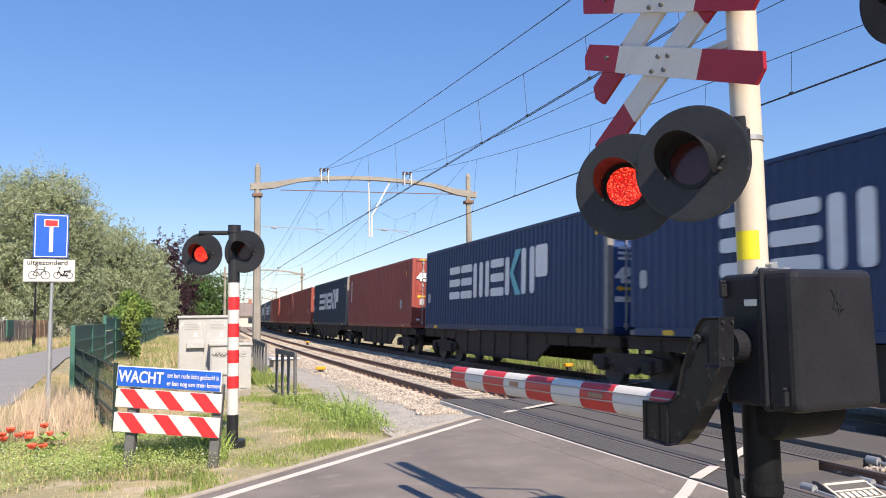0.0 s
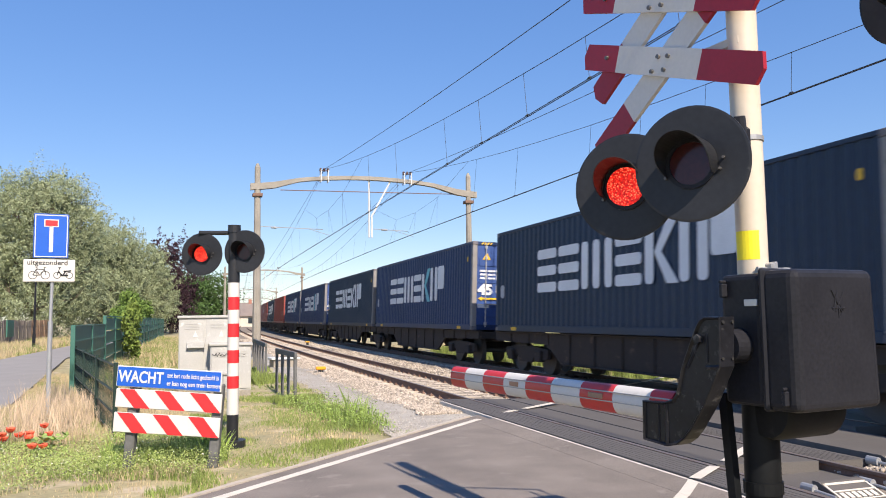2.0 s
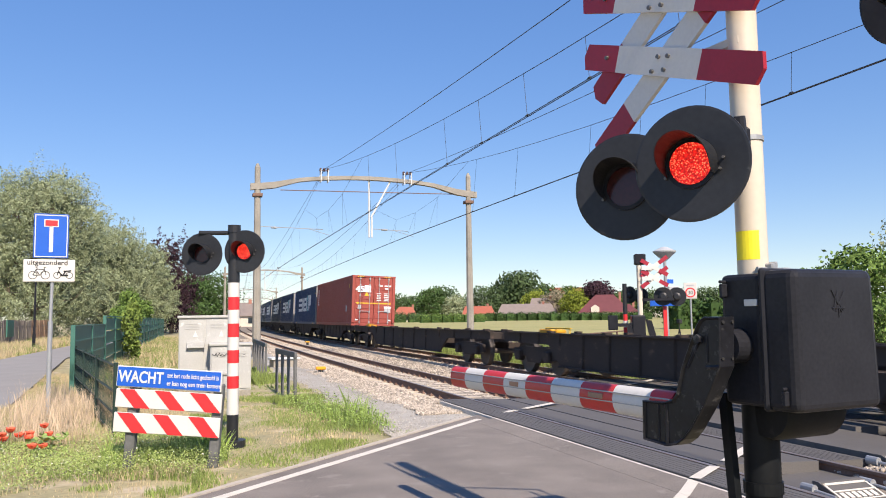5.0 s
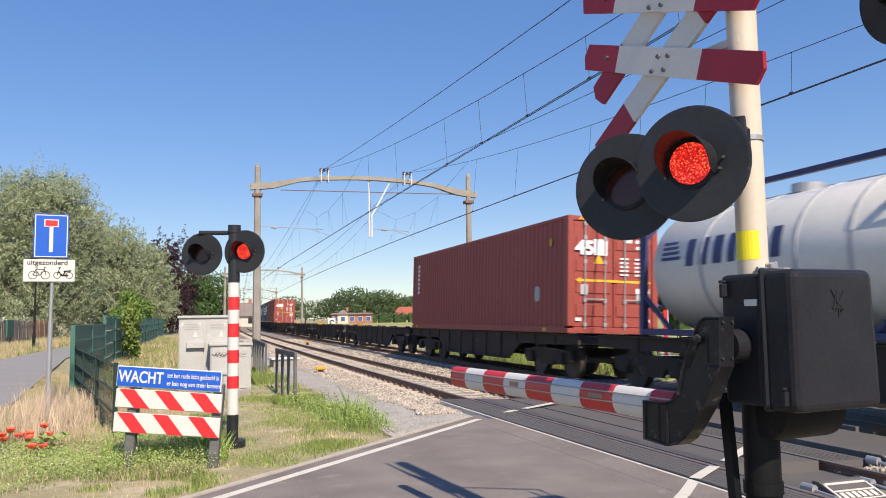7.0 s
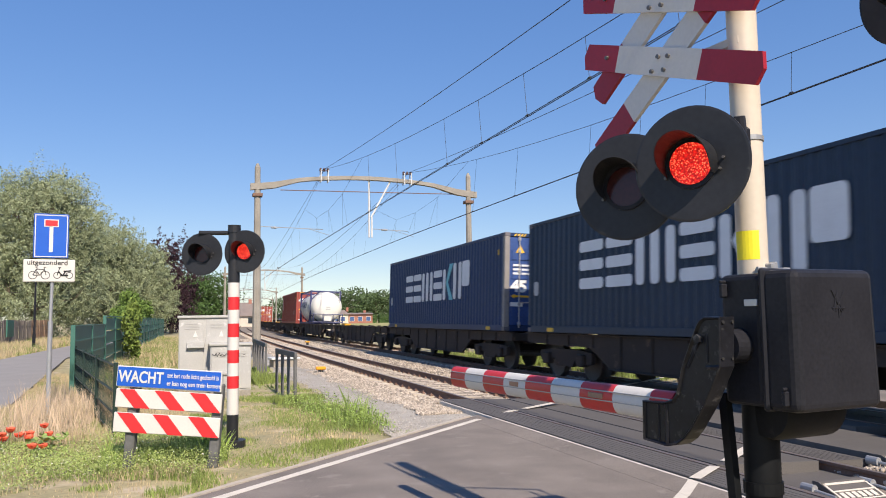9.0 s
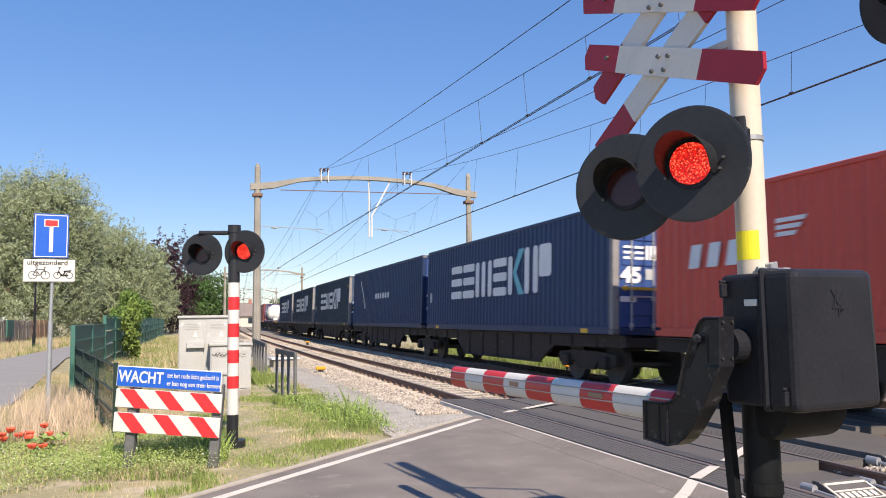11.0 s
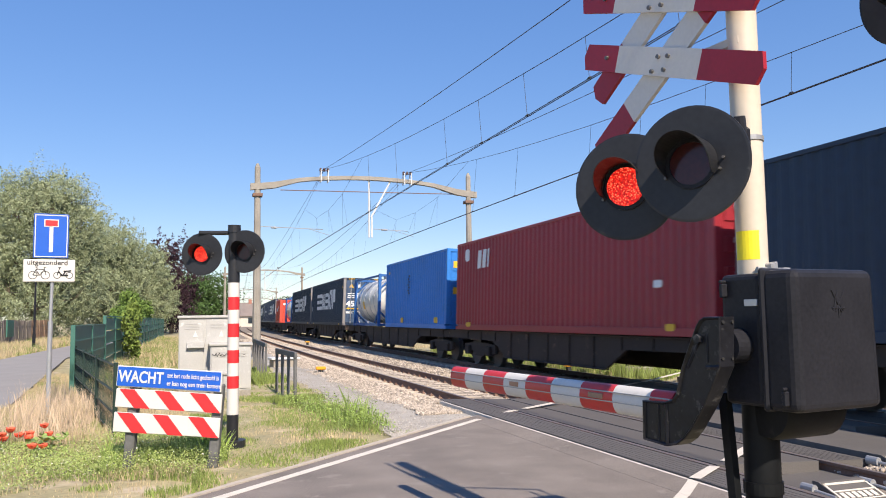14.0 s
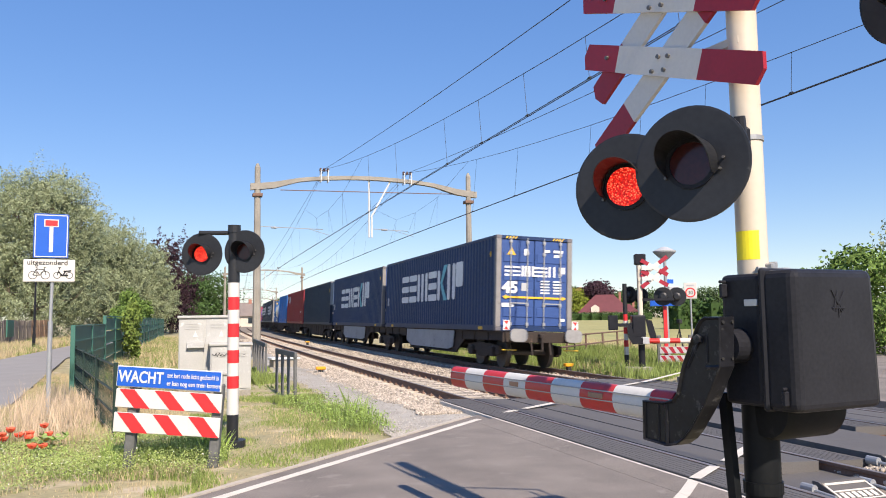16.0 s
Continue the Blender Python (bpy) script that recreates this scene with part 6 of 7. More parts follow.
part("blue_panel", one(box, (-0.75, -0.03, 2.1), (0.2, 0.0, 2.28), 0.006), M_SIGNBLUE, wb)
bm = bmesh.new()
box(bm, (-0.32, 0.1, 0.0), (-0.2, 0.2, 2.35), 0.01)
box(bm, (-0.9, 0.1, 0.95), (-0.3, 0.18, 1.05), 0.01)
part("red_frame", bm, M_BRIGHTRED, wb, "red painted steel frame")
sl = thing("street_lamp", "grey street lamp with a conical lantern", "street lamp", pose(5.45, 10.14, -0.1))
part("shaft", one(tube, (0, 0, -0.3), (0, 0, 3.55), 0.075, 0.05, n=12), M_GALV, sl)
bm = bmesh.new()
turned(bm, [(0.08, 3.5), (0.38, 3.78), (0.39, 3.82), (0.12, 3.95), (0.03, 3.97)], 20)
part("lantern", bm, M_GREYMARK, sl, "pale conical lantern")
part("name_plate", one(box, (0.04, -0.02, 2.72), (0.3, 0.0, 2.86), 0.004), M_SIGNBLUE, sl, "small blue street plate")
part("box", one(box, (0.06, -0.1, 2.3), (0.45, 0.05, 2.62), 0.02), M_GREYMARK, sl)
sl2 = copy_thing(sl, pose(15.2, 17.0, -0.2))
zs = thing("speed_sign", "white zone sign with red ring and thirty", "sign", Matrix.Translation((8.5, 13.0, -0.2)) @ Matrix.Rotation(math.atan2(EYE.y - 13, EYE.x - 8.5) + radians(90), 4, "Z"))
part("post", one(tube, (0, 0, -0.3), (0, 0, 2.95), 0.035, n=10), M_GALV, zs)
pl = part("plate", one(box, (-0.24, -0.05, 2.36), (0.24, -0.03, 2.98), 0.01), M_SIGNWHITE, zs)
bm = bmesh.new()
turned(bm, [(0.145, -0.003), (0.19, -0.003), (0.19, 0.003), (0.145, 0.003)], 28, loop=True, m=Matrix.Translation((0, -0.052, 2.6)) @ Matrix.Rotation(radians(90), 4, "X"))
part("red_ring", bm, M_BRIGHTRED, pl)
text_mesh("30", 0.2, M_BLACK, pl, Matrix.Translation((0, -0.052, 2.53)) @ Matrix.Rotation(radians(90), 4, "X"), align="CENTER")
part("zone_bar", one(box, (-0.14, -0.053, 2.85), (0.14, -0.049, 2.9)), M_GREYMARK, pl)
ts = thing("traffic_sign", "back of a grey triangular road sign", "sign", pose(12.6, 15.0, -0.2, 0, 0, -30))
part("post", one(tube, (0, 0, -0.3), (0, 0, 2.9), 0.035, n=10), M_GALV, ts)
part("plate", one(prism, [(-0.42, 2.2), (0.42, 2.2), (0, 2.95)], 1, -0.05, -0.03), M_GREYMARK, ts)
tp = thing("tripod", "black camera tripod standing beside the far road", "tripod", pose(9.5, 15.2, -0.2))
for a in (20, 140, 260):
    part("leg", one(tube, (0.32 * math.cos(radians(a)), 0.32 * math.sin(radians(a)), 0.0), (0, 0, 1.2), 0.018, n=6), M_BLACK, tp)
part("column", one(tube, (0, 0, 0.7), (0, 0, 1.4), 0.022, n=8), M_BLACK, tp)
part("camera_body", one(box, (-0.08, -0.1, 1.38), (0.08, 0.1, 1.56), 0.02), M_BLACK, tp)
rr = thing("field_railing", "rusty tubular railing at the edge of the field", "railing")
for i in range(5):
    x, y = 5.0 + i * 1.9, 16.6 + i * 1.85
    part("post", one(tube, (x, y, -0.5), (x, y, 0.78), 0.05, n=8), M_RUSTRAIL, rr)
for z in (0.3, 0.74):
    part("rail", one(tube, (4.4, 16.0, z), (13.0, 24.4, z), 0.035, n=8), M_RUSTRAIL, rr)
ss = thing("line_sign", "white board with a black S beside the line", "sign", pose(4.1, 66.0, -0.2, 0, 0, 12))
part("post", one(tube, (0, 0, -0.2), (0, 0, 0.6), 0.05, n=8), M_GALV, ss)
b = part("board", one(box, (-0.4, -0.04, 0.5), (0.4, 0.0, 1.8), 0.01), M_SIGNWHITE, ss)
text_mesh("S", 1.35, M_BLACK, b, Matrix.Translation((0, -0.045, 0.68)) @ Matrix.Rotation(radians(90), 4, "X"), align="CENTER")

# ---- trees, hedges, houses ----
def leaf_mat(name, rgb, vary=0.35, spec=0.3):
    return mat(name, rgb, 0.75, vary=0.2, scale=0.6, grain=3, objvary=vary, spec=0.15)


M_BARK = mat("bark", (0.13, 0.10, 0.075), 0.9, vary=0.3, scale=4, grain=20, bump=0.02)
M_WILLOW = leaf_mat("willow_leaf", (0.285, 0.325, 0.19), 0.3)
M_LEAF = leaf_mat("green_leaf", (0.12, 0.19, 0.045), 0.4)
M_DARKLEAF = leaf_mat("dark_leaf", (0.065, 0.115, 0.035), 0.4)
M_PURPLE = leaf_mat("copper_leaf", (0.055, 0.03, 0.04), 0.4)
M_LIGHTLEAF = leaf_mat("yellow_green_leaf", (0.20, 0.24, 0.035), 0.35)
M_VINE = leaf_mat("vine_leaf", (0.16, 0.22, 0.05), 0.4)
M_PALELEAF = leaf_mat("pale_leaf", (0.24, 0.21, 0.14), 0.4)
M_FARLEAF = leaf_mat("field_leaf", (0.075, 0.115, 0.05), 0.35)
M_HEDGE = leaf_mat("hedge_leaf", (0.045, 0.085, 0.025), 0.4)


def leaves_mesh(blobs, count, size, material, seed, long=1.8, shell=0.55, spray=0):
    """Small leaves in and over a set of ellipsoids (centre, radii); noise opens gaps and ragged edges."""
    rs = np.random.RandomState(seed)
    total = count
    count = count // spray if spray else count
    vol = np.array([b[1][0] * b[1][1] * b[1][2] for b in blobs]) ** 0.75
    pick = rs.choice(len(blobs), count, p=vol / vol.sum())
    c = np.array([b[0] for b in blobs])[pick]
    r = np.array([b[1] for b in blobs])[pick]
    d = rs.normal(size=(count, 3))
    d /= np.linalg.norm(d, axis=1)[:, None]
    rad = 1 - (1 - shell) * rs.rand(count) ** 1.6 + 0.12 * rs.normal(size=count)
    # lumps on the crown
    ph = rs.rand(3, 3) * 6
    lump = sum(np.sin(d @ (np.array([3.1, 4.3, 5.2]) * (k + 1) * np.roll(np.array([1, 0.7, 1.2]), k)) + ph[k, 0]) for k in range(3)) / 3
    rad *= 1 + 0.16 * lump
    p = c + d * r * rad[:, None]
    if spray:                                            # leaves gather along rising twigs
        twig = d * 0.55 + 0.45 * rs.normal(size=(count, 3)) + np.array([0, 0, 0.55])
        twig *= rs.uniform(0.4, 1.6, (count, 1)) * 0.85
        p, d, twig = (np.repeat(q, spray, 0) for q in (p, d, twig))
        count = len(p)
        f = rs.rand(count, 1)
        p = p + twig * f - np.array([0, 0, 0.15]) * f * f + rs.normal(size=(count, 3)) * (0.2 - 0.13 * f)
    nrm = d + 0.9 * rs.normal(size=(count, 3))
    nrm /= np.linalg.norm(nrm, axis=1)[:, None]
    t = np.cross(nrm, rs.normal(size=(count, 3)))
    t /= np.linalg.norm(t, axis=1)[:, None]
    b = np.cross(nrm, t)
    s = size * rs.uniform(0.6, 1.3, (count, 1))
    v = np.stack([p - t * s * long / 2, p + b * s * 0.5, p + t * s * long / 2 + nrm * s * 0.2, p - b * s * 0.5], 1).reshape(-1, 3)
    f = np.arange(count * 4).reshape(-1, 4)
    me = bpy.data.meshes.new("leaves")
    me.from_pydata(v.tolist(), [], f.tolist())
    me.materials.append(material)
    return me


def tree(name, at, height, blobs, count, size, material, seed, label, trunk=0.3, long=1.8, shell=0.55, spray=0):
    """A tapered trunk with limbs into every lobe of the crown, and the crown's leaves."""
    t = thing(name, label, "tree", pose(*at))
    bm = bmesh.new()
    top = Vector((0, 0, height * 0.55))
    tube(bm, (0, 0, -0.5), tuple(top * 0.6), trunk, trunk * 0.7, n=10)
    tube(bm, tuple(top * 0.6), tuple(top), trunk * 0.7, trunk * 0.4, n=8)
    part("trunk", bm, M_BARK, t)
    bm = bmesh.new()
    rnd = random.Random(seed)
    for c, r in blobs:
        a = Vector((0, 0, min(top.z, max(height * 0.18, c[2] * 0.55))))
        b = Vector(c)
        m = (a + b) / 2 + Vector((rnd.uniform(-0.3, 0.3), rnd.uniform(-0.3, 0.3), 0.3))
        tube(bm, a, m, trunk * 0.35, trunk * 0.22, n=6)
        tube(bm, m, b, trunk * 0.22, trunk * 0.08, n=6)
        for k in range(4):
            e = b + Vector((rnd.uniform(-1, 1) * r[0], rnd.uniform(-1, 1) * r[1], rnd.uniform(-0.3, 1) * r[2])) * 0.75
            tube(bm, b, e, trunk * 0.08, trunk * 0.03, n=5)
    part("branching", bm, M_BARK, t)
    part("crown", leaves_mesh(blobs, count, size, material, seed, long, shell, spray), None, t)
    return t


def lobes(w, d, h, base, n, seed):
    """Lobes that fill a crown of that width, depth and height over a clear stem."""
    rnd = random.Random(seed)
    out = []
    q = 0.30 if n < 12 else 0.185
    for i in range(n):
        f = (i + 0.5) / n
        z = base + (h - base) * (0.12 + 0.74 * f)
        k = math.sin(math.pi * (0.2 + 0.68 * f)) ** 0.7
        a = i * 2.4
        out.append(((math.cos(a) * w * 0.37 * k * (0.7 + 0.3 * (i % 3) / 2), math.sin(a) * d * 0.37 * k * (0.7 + 0.3 * (i % 3) / 2), z), (w * q * rnd.uniform(0.8, 1.15), d * q * rnd.uniform(0.8, 1.15), (h - base) * q * 0.62 * rnd.uniform(0.85, 1.2))))
    return out


tree("willow_tree", (-22.5, 64.0, 0), 15, lobes(12.2, 11, 15.5, 0.0, 38, 1), 170000, 0.075, M_WILLOW, 11, "broad silvery green willow tree with dense crown", 0.45, 2.6, 0.5, 26)
tree("willow_tree", (-31, 67.0, 0), 14.0, lobes(13, 12, 14, 0.0, 30, 2), 90000, 0.09, M_WILLOW, 12, "silvery green willow tree behind the board fence", 0.45, 2.6, 0.6, 36)
tree("willow_tree", (-18.6, 78.0, 0), 11.5, lobes(9.5, 9, 12.2, 0.0, 28, 3), 90000, 0.085, M_WILLOW, 13, "smaller silvery green willow tree by the path", 0.35, 2.6, 0.6, 36)
tree("willow_tree", (-15.4, 84.0, 0), 9.5, lobes(8.6, 8.6, 10.8, 0.0, 24, 4), 70000, 0.09, M_WILLOW, 14, "rounded light green willow tree", 0.3, 2.4, 0.6, 36)
tree("copper_beech", (-11.6, 93.0, 0), 11.6, lobes(6.4, 6, 12.4, 0.6, 10, 5), 16000, 0.17, M_PURPLE, 15, "dark purple-leaved copper beech", 0.3, 1.5, 0.55, 20)
tree("lime_tree", (-7.9, 112.0, 0), 8, lobes(9.5, 9, 9.2, 0.3, 10, 6), 12000, 0.24, M_DARKLEAF, 16, "dark green rounded lime tree", 0.3, 1.5)
tree("lime_tree", (-16.0, 118.0, 0), 9, lobes(10, 9, 9.5, 0.3, 9, 7), 9000, 0.26, M_LEAF, 17, "mid green lime tree behind the others", 0.3, 1.5)
tree("shrub", (-14.4, 62.0, 0), 3, lobes(3.2, 5, 4.2, 0.0, 8, 8), 6000, 0.16, M_LEAF, 18, "fresh green overgrown shrub behind the fence", 0.12, 1.6)
tree("vine_shrub", (-12.0, 21.0, 0), 2.4, lobes(0.7, 1.5, 2.5, 0.0, 7, 9), 1900, 0.09, M_VINE, 19, "yellow-green climbing shrub on the green fence", 0.05, 1.3)
tree("shrub", (-14.2, 46.0, 0), 2, lobes(1.3, 6, 2.6, 0.0, 7, 10), 3000, 0.15, M_LEAF, 20, "green shrub growing over the fence", 0.08, 1.6)

# the field beyond, its hedges, houses and trees
tagged(part("field", one(prism, [(9, 20), (16, 330), (330, 330), (330, 60), (40, 32)], 2, -0.3, -0.18), M_FIELD), "wide mown yellow-green field", "field", kind="structure")


def view_spot(px, far):
    """A place on the ground at some distance along a bearing (degrees right of the line of sight)."""
    a = math.atan2(3.1415, 9.4541) + radians(px)
    return (EYE.x + far * math.sin(a), EYE.y + far * math.cos(a), -0.2)


def bearing(u):
    return math.degrees(math.atan((u - 784) / 1374.3))


def hedge(u0, u1, far, h, seed, material=None, label="clipped dark green hedge at the field's edge"):
    a, b = Vector(view_spot(bearing(u0), far)), Vector(view_spot(bearing(u1), far))
    n = max(2, int((b - a).length / (h * 1.2)))
    blobs = []
    for i in range(n):
        p = a.lerp(b, (i + 0.5) / n)
        blobs.append(((p.x - a.x, p.y - a.y, h * 0.5), (h * 0.85, h * 0.6, h * 0.52)))
    t = thing("hedge", label, "hedge", pose(a.x, a.y, a.z))
    part("foliage", leaves_mesh(blobs, min(16000, n * 500), h * 0.11, material or M_HEDGE, seed, 1.3, 0.7), None, t)
    bm = bmesh.new()
    for c, r in blobs:
        box(bm, (c[0] - r[0] * 0.7, c[1] - r[1] * 0.6, 0), (c[0] + r[0] * 0.7, c[1] + r[1] * 0.6, c[2] * 1.6))
    part("branching", bm, M_HEDGE, t)


hedge(742, 856, 235, 2.6, 31, M_LEAF, "light green clipped hedge along the field")
hedge(640, 745, 262, 3.4, 33, M_FARLEAF, "tall green hedge row by the farm")
hedge(856, 985, 280, 3.0, 32)
hedge(970, 1150, 255, 2.6, 34)
hedge(1185, 1300, 95, 3.6, 35, M_HEDGE, "tall dark green hedge beside the far road")
hedge(1300, 1480, 90, 3.4, 36, M_HEDGE, "tall dark green hedge beside the far road")


def far_tree(u, far, w, h, material, seed, label, base=0.1):
    x, y, z = view_spot(bearing(u), far)
    return tree("field_tree", (x, y, z), h, lobes(w, w, h, h * base, 9, seed), 2600, max(0.3, h * 0.045), material, seed, label, 0.35, 1.4)


for i, (u, far, w, h, m) in enumerate(((500, 330, 16, 11, 0), (540, 320, 16, 9, 0), (585, 300, 13, 10, 0), (615, 300, 17, 13.5, 0), (645, 320, 14, 11, 1), (665, 310, 14, 13, 0), (690, 330, 14, 12, 0),
                                   (715, 330, 16, 10.5, 1), (735, 320, 16, 11, 0), (757, 300, 13, 13, 1), (775, 310, 15, 14, 0), (800, 300, 9, 10, 2), (812, 330, 12, 10, 1),
                                   (850, 320, 15, 14.5, 0), (885, 330, 14, 16, 0), (905, 330, 18, 21, 0), (925, 335, 16, 21, 0), (942, 310, 10, 12, 3), (960, 340, 12, 15, 1), (975, 300, 11, 11, 4),
                                   (1000, 340, 14, 15, 1), (1012, 290, 9.5, 11.5, 5), (1045, 300, 11, 15, 6), (1060, 310, 12, 15, 6), (1080, 320, 14, 11, 0), (1095, 300, 12, 10.5, 1), (1110, 330, 18, 12, 0), (1140, 330, 18, 12, 0),
                                   (1170, 330, 18, 12.5, 0), (1200, 320, 18, 12, 1), (1235, 320, 18, 12, 0), (1265, 320, 18, 12, 0), (1300, 310, 18, 12, 0), (1340, 310, 20, 12, 1), (1400, 300, 22, 12, 0), (1460, 300, 22, 12, 0))):
    kinds = ((M_FARLEAF, "mid green field tree"), (M_DARKLEAF, "dark green field tree"), (M_WILLOW, "grey-green willow tree"), (M_LIGHTLEAF, "bright yellow-green tree"), (M_PALELEAF, "brownish pale flowering tree"), (M_LIGHTLEAF, "yellow-green bushy tree"), (M_PURPLE, "dark purple-leaved tree"))
    far_tree(u, far, w, h, kinds[m][0], 40 + i, kinds[m][1] + " at the field's far edge")
tree("birch_tree", (17.5, 14.0, -0.2), 5.5, lobes(4.4, 4.4, 4.6, 0.2, 9, 71), 9000, 0.13, M_LEAF, 90, "dense green bush beside the far road", 0.12, 1.5)
tree("birch_tree", (21.8, 14.3, -0.2), 7.2, lobes(3.6, 4, 7.4, 0.6, 9, 72), 3800, 0.12, M_WILLOW, 91, "slender grey-green birch beside the far road", 0.12, 1.6, 0.35)
tree("shrub", (14.2, 10.2, -0.2), 2, lobes(3.4, 3.4, 2.6, 0.0, 7, 73), 5000, 0.1, M_LEAF, 92, "low green shrub beside the far road", 0.06, 1.5)

M_ROOFWINE = mat("wine_roof", (0.13, 0.035, 0.04), 0.7, vary=0.15, scale=0.8, grain=9)
M_ROOFORANGE = mat("orange_roof", (0.34, 0.10, 0.06), 0.7, vary=0.15, scale=0.8, grain=9)
M_ROOFGREY = mat("grey_brown_roof", (0.22, 0.18, 0.16), 0.8, vary=0.15, scale=0.8, grain=9)
M_PLASTER = mat("cream_plaster", (0.60, 0.54, 0.46), 0.8, vary=0.08, scale=1)
M_BRICK = mat("red_brick", (0.34, 0.15, 0.11), 0.85, vary=0.15, scale=2, grain=14)
M_PANE = mat("window_pane", (0.03, 0.04, 0.05), 0.1, vary=0.1)
M_BLUEDOOR = mat("blue_door", (0.05, 0.10, 0.24), 0.5, vary=0.1)
M_TOWER = mat("blue_glass_front", (0.10, 0.22, 0.30), 0.3, vary=0.2, scale=0.3)


def house(u, far, w, d, wall_h, roof_h, wall, roof, label, hip=0.3, windows=4, turn=0.0, door=None):
    x, y, z = view_spot(bearing(u), far)
    m = Matrix.Translation((x, y, z)) @ Matrix.Rotation(math.atan2(EYE.y - y, EYE.x - x) + radians(90 + turn), 4, "Z")
    t = thing("house", label, "house", m)
    part("wall", one(box, (-w / 2, 0, -0.2), (w / 2, d, wall_h), 0.02), wall, t)
    bm = bmesh.new()
    e, hx = 0.5, w * hip
    v = [bm.verts.new(p) for p in ((-w / 2 - e, -e, wall_h - 0.1), (w / 2 + e, -e, wall_h - 0.1), (w / 2 + e, d + e, wall_h - 0.1), (-w / 2 - e, d + e, wall_h - 0.1), (-w / 2 + hx, d / 2, wall_h + roof_h), (w / 2 - hx, d / 2, wall_h + roof_h))]
    for q in ((0, 1, 5, 4), (2, 3, 4, 5), (1, 2, 5), (3, 0, 4), (3, 2, 1, 0)):
        bm.faces.new([v[i] for i in q])
    rf = part("roof", bm, roof, t)
    part("chimney", one(box, (w * 0.28, d / 2 - 0.4, wall_h + roof_h * 0.6), (w * 0.28 + 0.8, d / 2 + 0.4, wall_h + roof_h + 0.8), 0.03), M_BRICK, rf)
    for i in range(windows):
        cx = -w / 2 + w * (i + 0.5) / windows
        wn_ = part("window", one(box, (cx - 0.75, -0.05, 0.7), (cx + 0.75, 0.03, min(2.2, wall_h - 0.3)), 0.02), M_SIGNWHITE, t)
        part("pane", one(box, (cx - 0.65, -0.07, 0.8), (cx + 0.65, -0.04, min(2.1, wall_h - 0.4))), door or M_PANE, wn_)
    return t


h1 = house(1068, 268, 17, 11, 2.6, 6.0, M_PLASTER, M_ROOFWINE, "cream house with a steep wine-red hipped roof", 0.32, 4)
part("dormer", one(prism, [(-4.6, 2.6), (-1.8, 2.6), (-1.8, 4.2), (-3.2, 5.2), (-4.6, 4.2)], 1, -0.4, 3.0), M_PLASTER, h1, "cream dormer gable")
house(1103, 270, 9, 9, 2.3, 3.0, M_PLASTER, M_ROOFWINE, "low cream annexe with a wine-red roof", 0.3, 2)
house(845, 285, 11, 8, 2.6, 2.9, M_PLASTER, M_ROOFORANGE, "small house with an orange tiled roof", 0.05, 3)
house(930, 290, 21, 9, 2.6, 3.6, M_BRICK, M_ROOFGREY, "long low house with a grey-brown roof", 0.06, 5)
house(958, 295, 10, 9, 3.2, 5.2, M_BRICK, M_ROOFGREY, "brick house with a grey-brown gable roof", 0.1, 3)
house(716, 285, 8.5, 7, 2.4, 3.2, M_PLASTER, M_ROOFORANGE, "farmhouse with a red tiled hipped roof", 0.22, 3)
house(622, 250, 13, 6, 3.0, 0.4, M_BRICK, M_ROOFGREY, "low brick building with blue doors", 0.02, 5, 0, M_BLUEDOOR)
house(606, 249.5, 3.4, 5, 3.0, 1.4, M_PLASTER, M_ROOFGREY, "small white gabled porch building", 0.45, 1, 0, M_BLUEDOOR)
house(418, 190, 10, 8, 2.6, 3.2, M_PLASTER, M_ROOFGREY, "pale house with a grey roof down the line", 0.06, 3)
x, y, z = view_spot(bearing(906), 700)
tw = thing("tower_block", "distant blue glass tower block", "building", pose(x, y, z))
part("wall", one(box, (-6.5, -5, 0), (6.5, 5, 36), 0.05), M_TOWER, tw)
for i in range(5):
    part("window_band", one(box, (-6.3, -5.1, 8 + i * 5.5), (6.3, -4.95, 10.5 + i * 5.5)), M_PANE, tw)
x, y, z = view_spot(bearing(1020), 520)
lr = thing("long_building", "distant long building with orange-red roof", "building", pose(x, y, z, 0, 0, -10))
part("wall", one(box, (-17, 0, 0), (17, 12, 15), 0.05), M_PLASTER, lr)
part("roof", one(prism, [(-1, 15), (13, 15), (6, 20)], 0, -18, 18), M_ROOFORANGE, lr)


# ---- grass and weeds ----
M_BLADE = mat("green_grass_blade", (0.20, 0.26, 0.065), 0.6, vary=0.2, scale=1, objvary=0.4)
M_WEED = mat("bright_weed_leaf", (0.25, 0.35, 0.085), 0.55, vary=0.2, scale=1, objvary=0.35)
M_DRY = mat("dry_grass_blade", (0.47, 0.385, 0.235), 0.7, vary=0.2, scale=1, objvary=0.3)
M_CLOVER = mat("clover_leaf", (0.34, 0.42, 0.12), 0.6, vary=0.2, scale=1, objvary=0.4)
M_FLOWER = mat("white_flower", (0.75, 0.74, 0.66), 0.7, vary=0.1)
M_POPPY = mat("poppy_petal", (0.80, 0.12, 0.06), 0.6, vary=0.15, objvary=0.2)


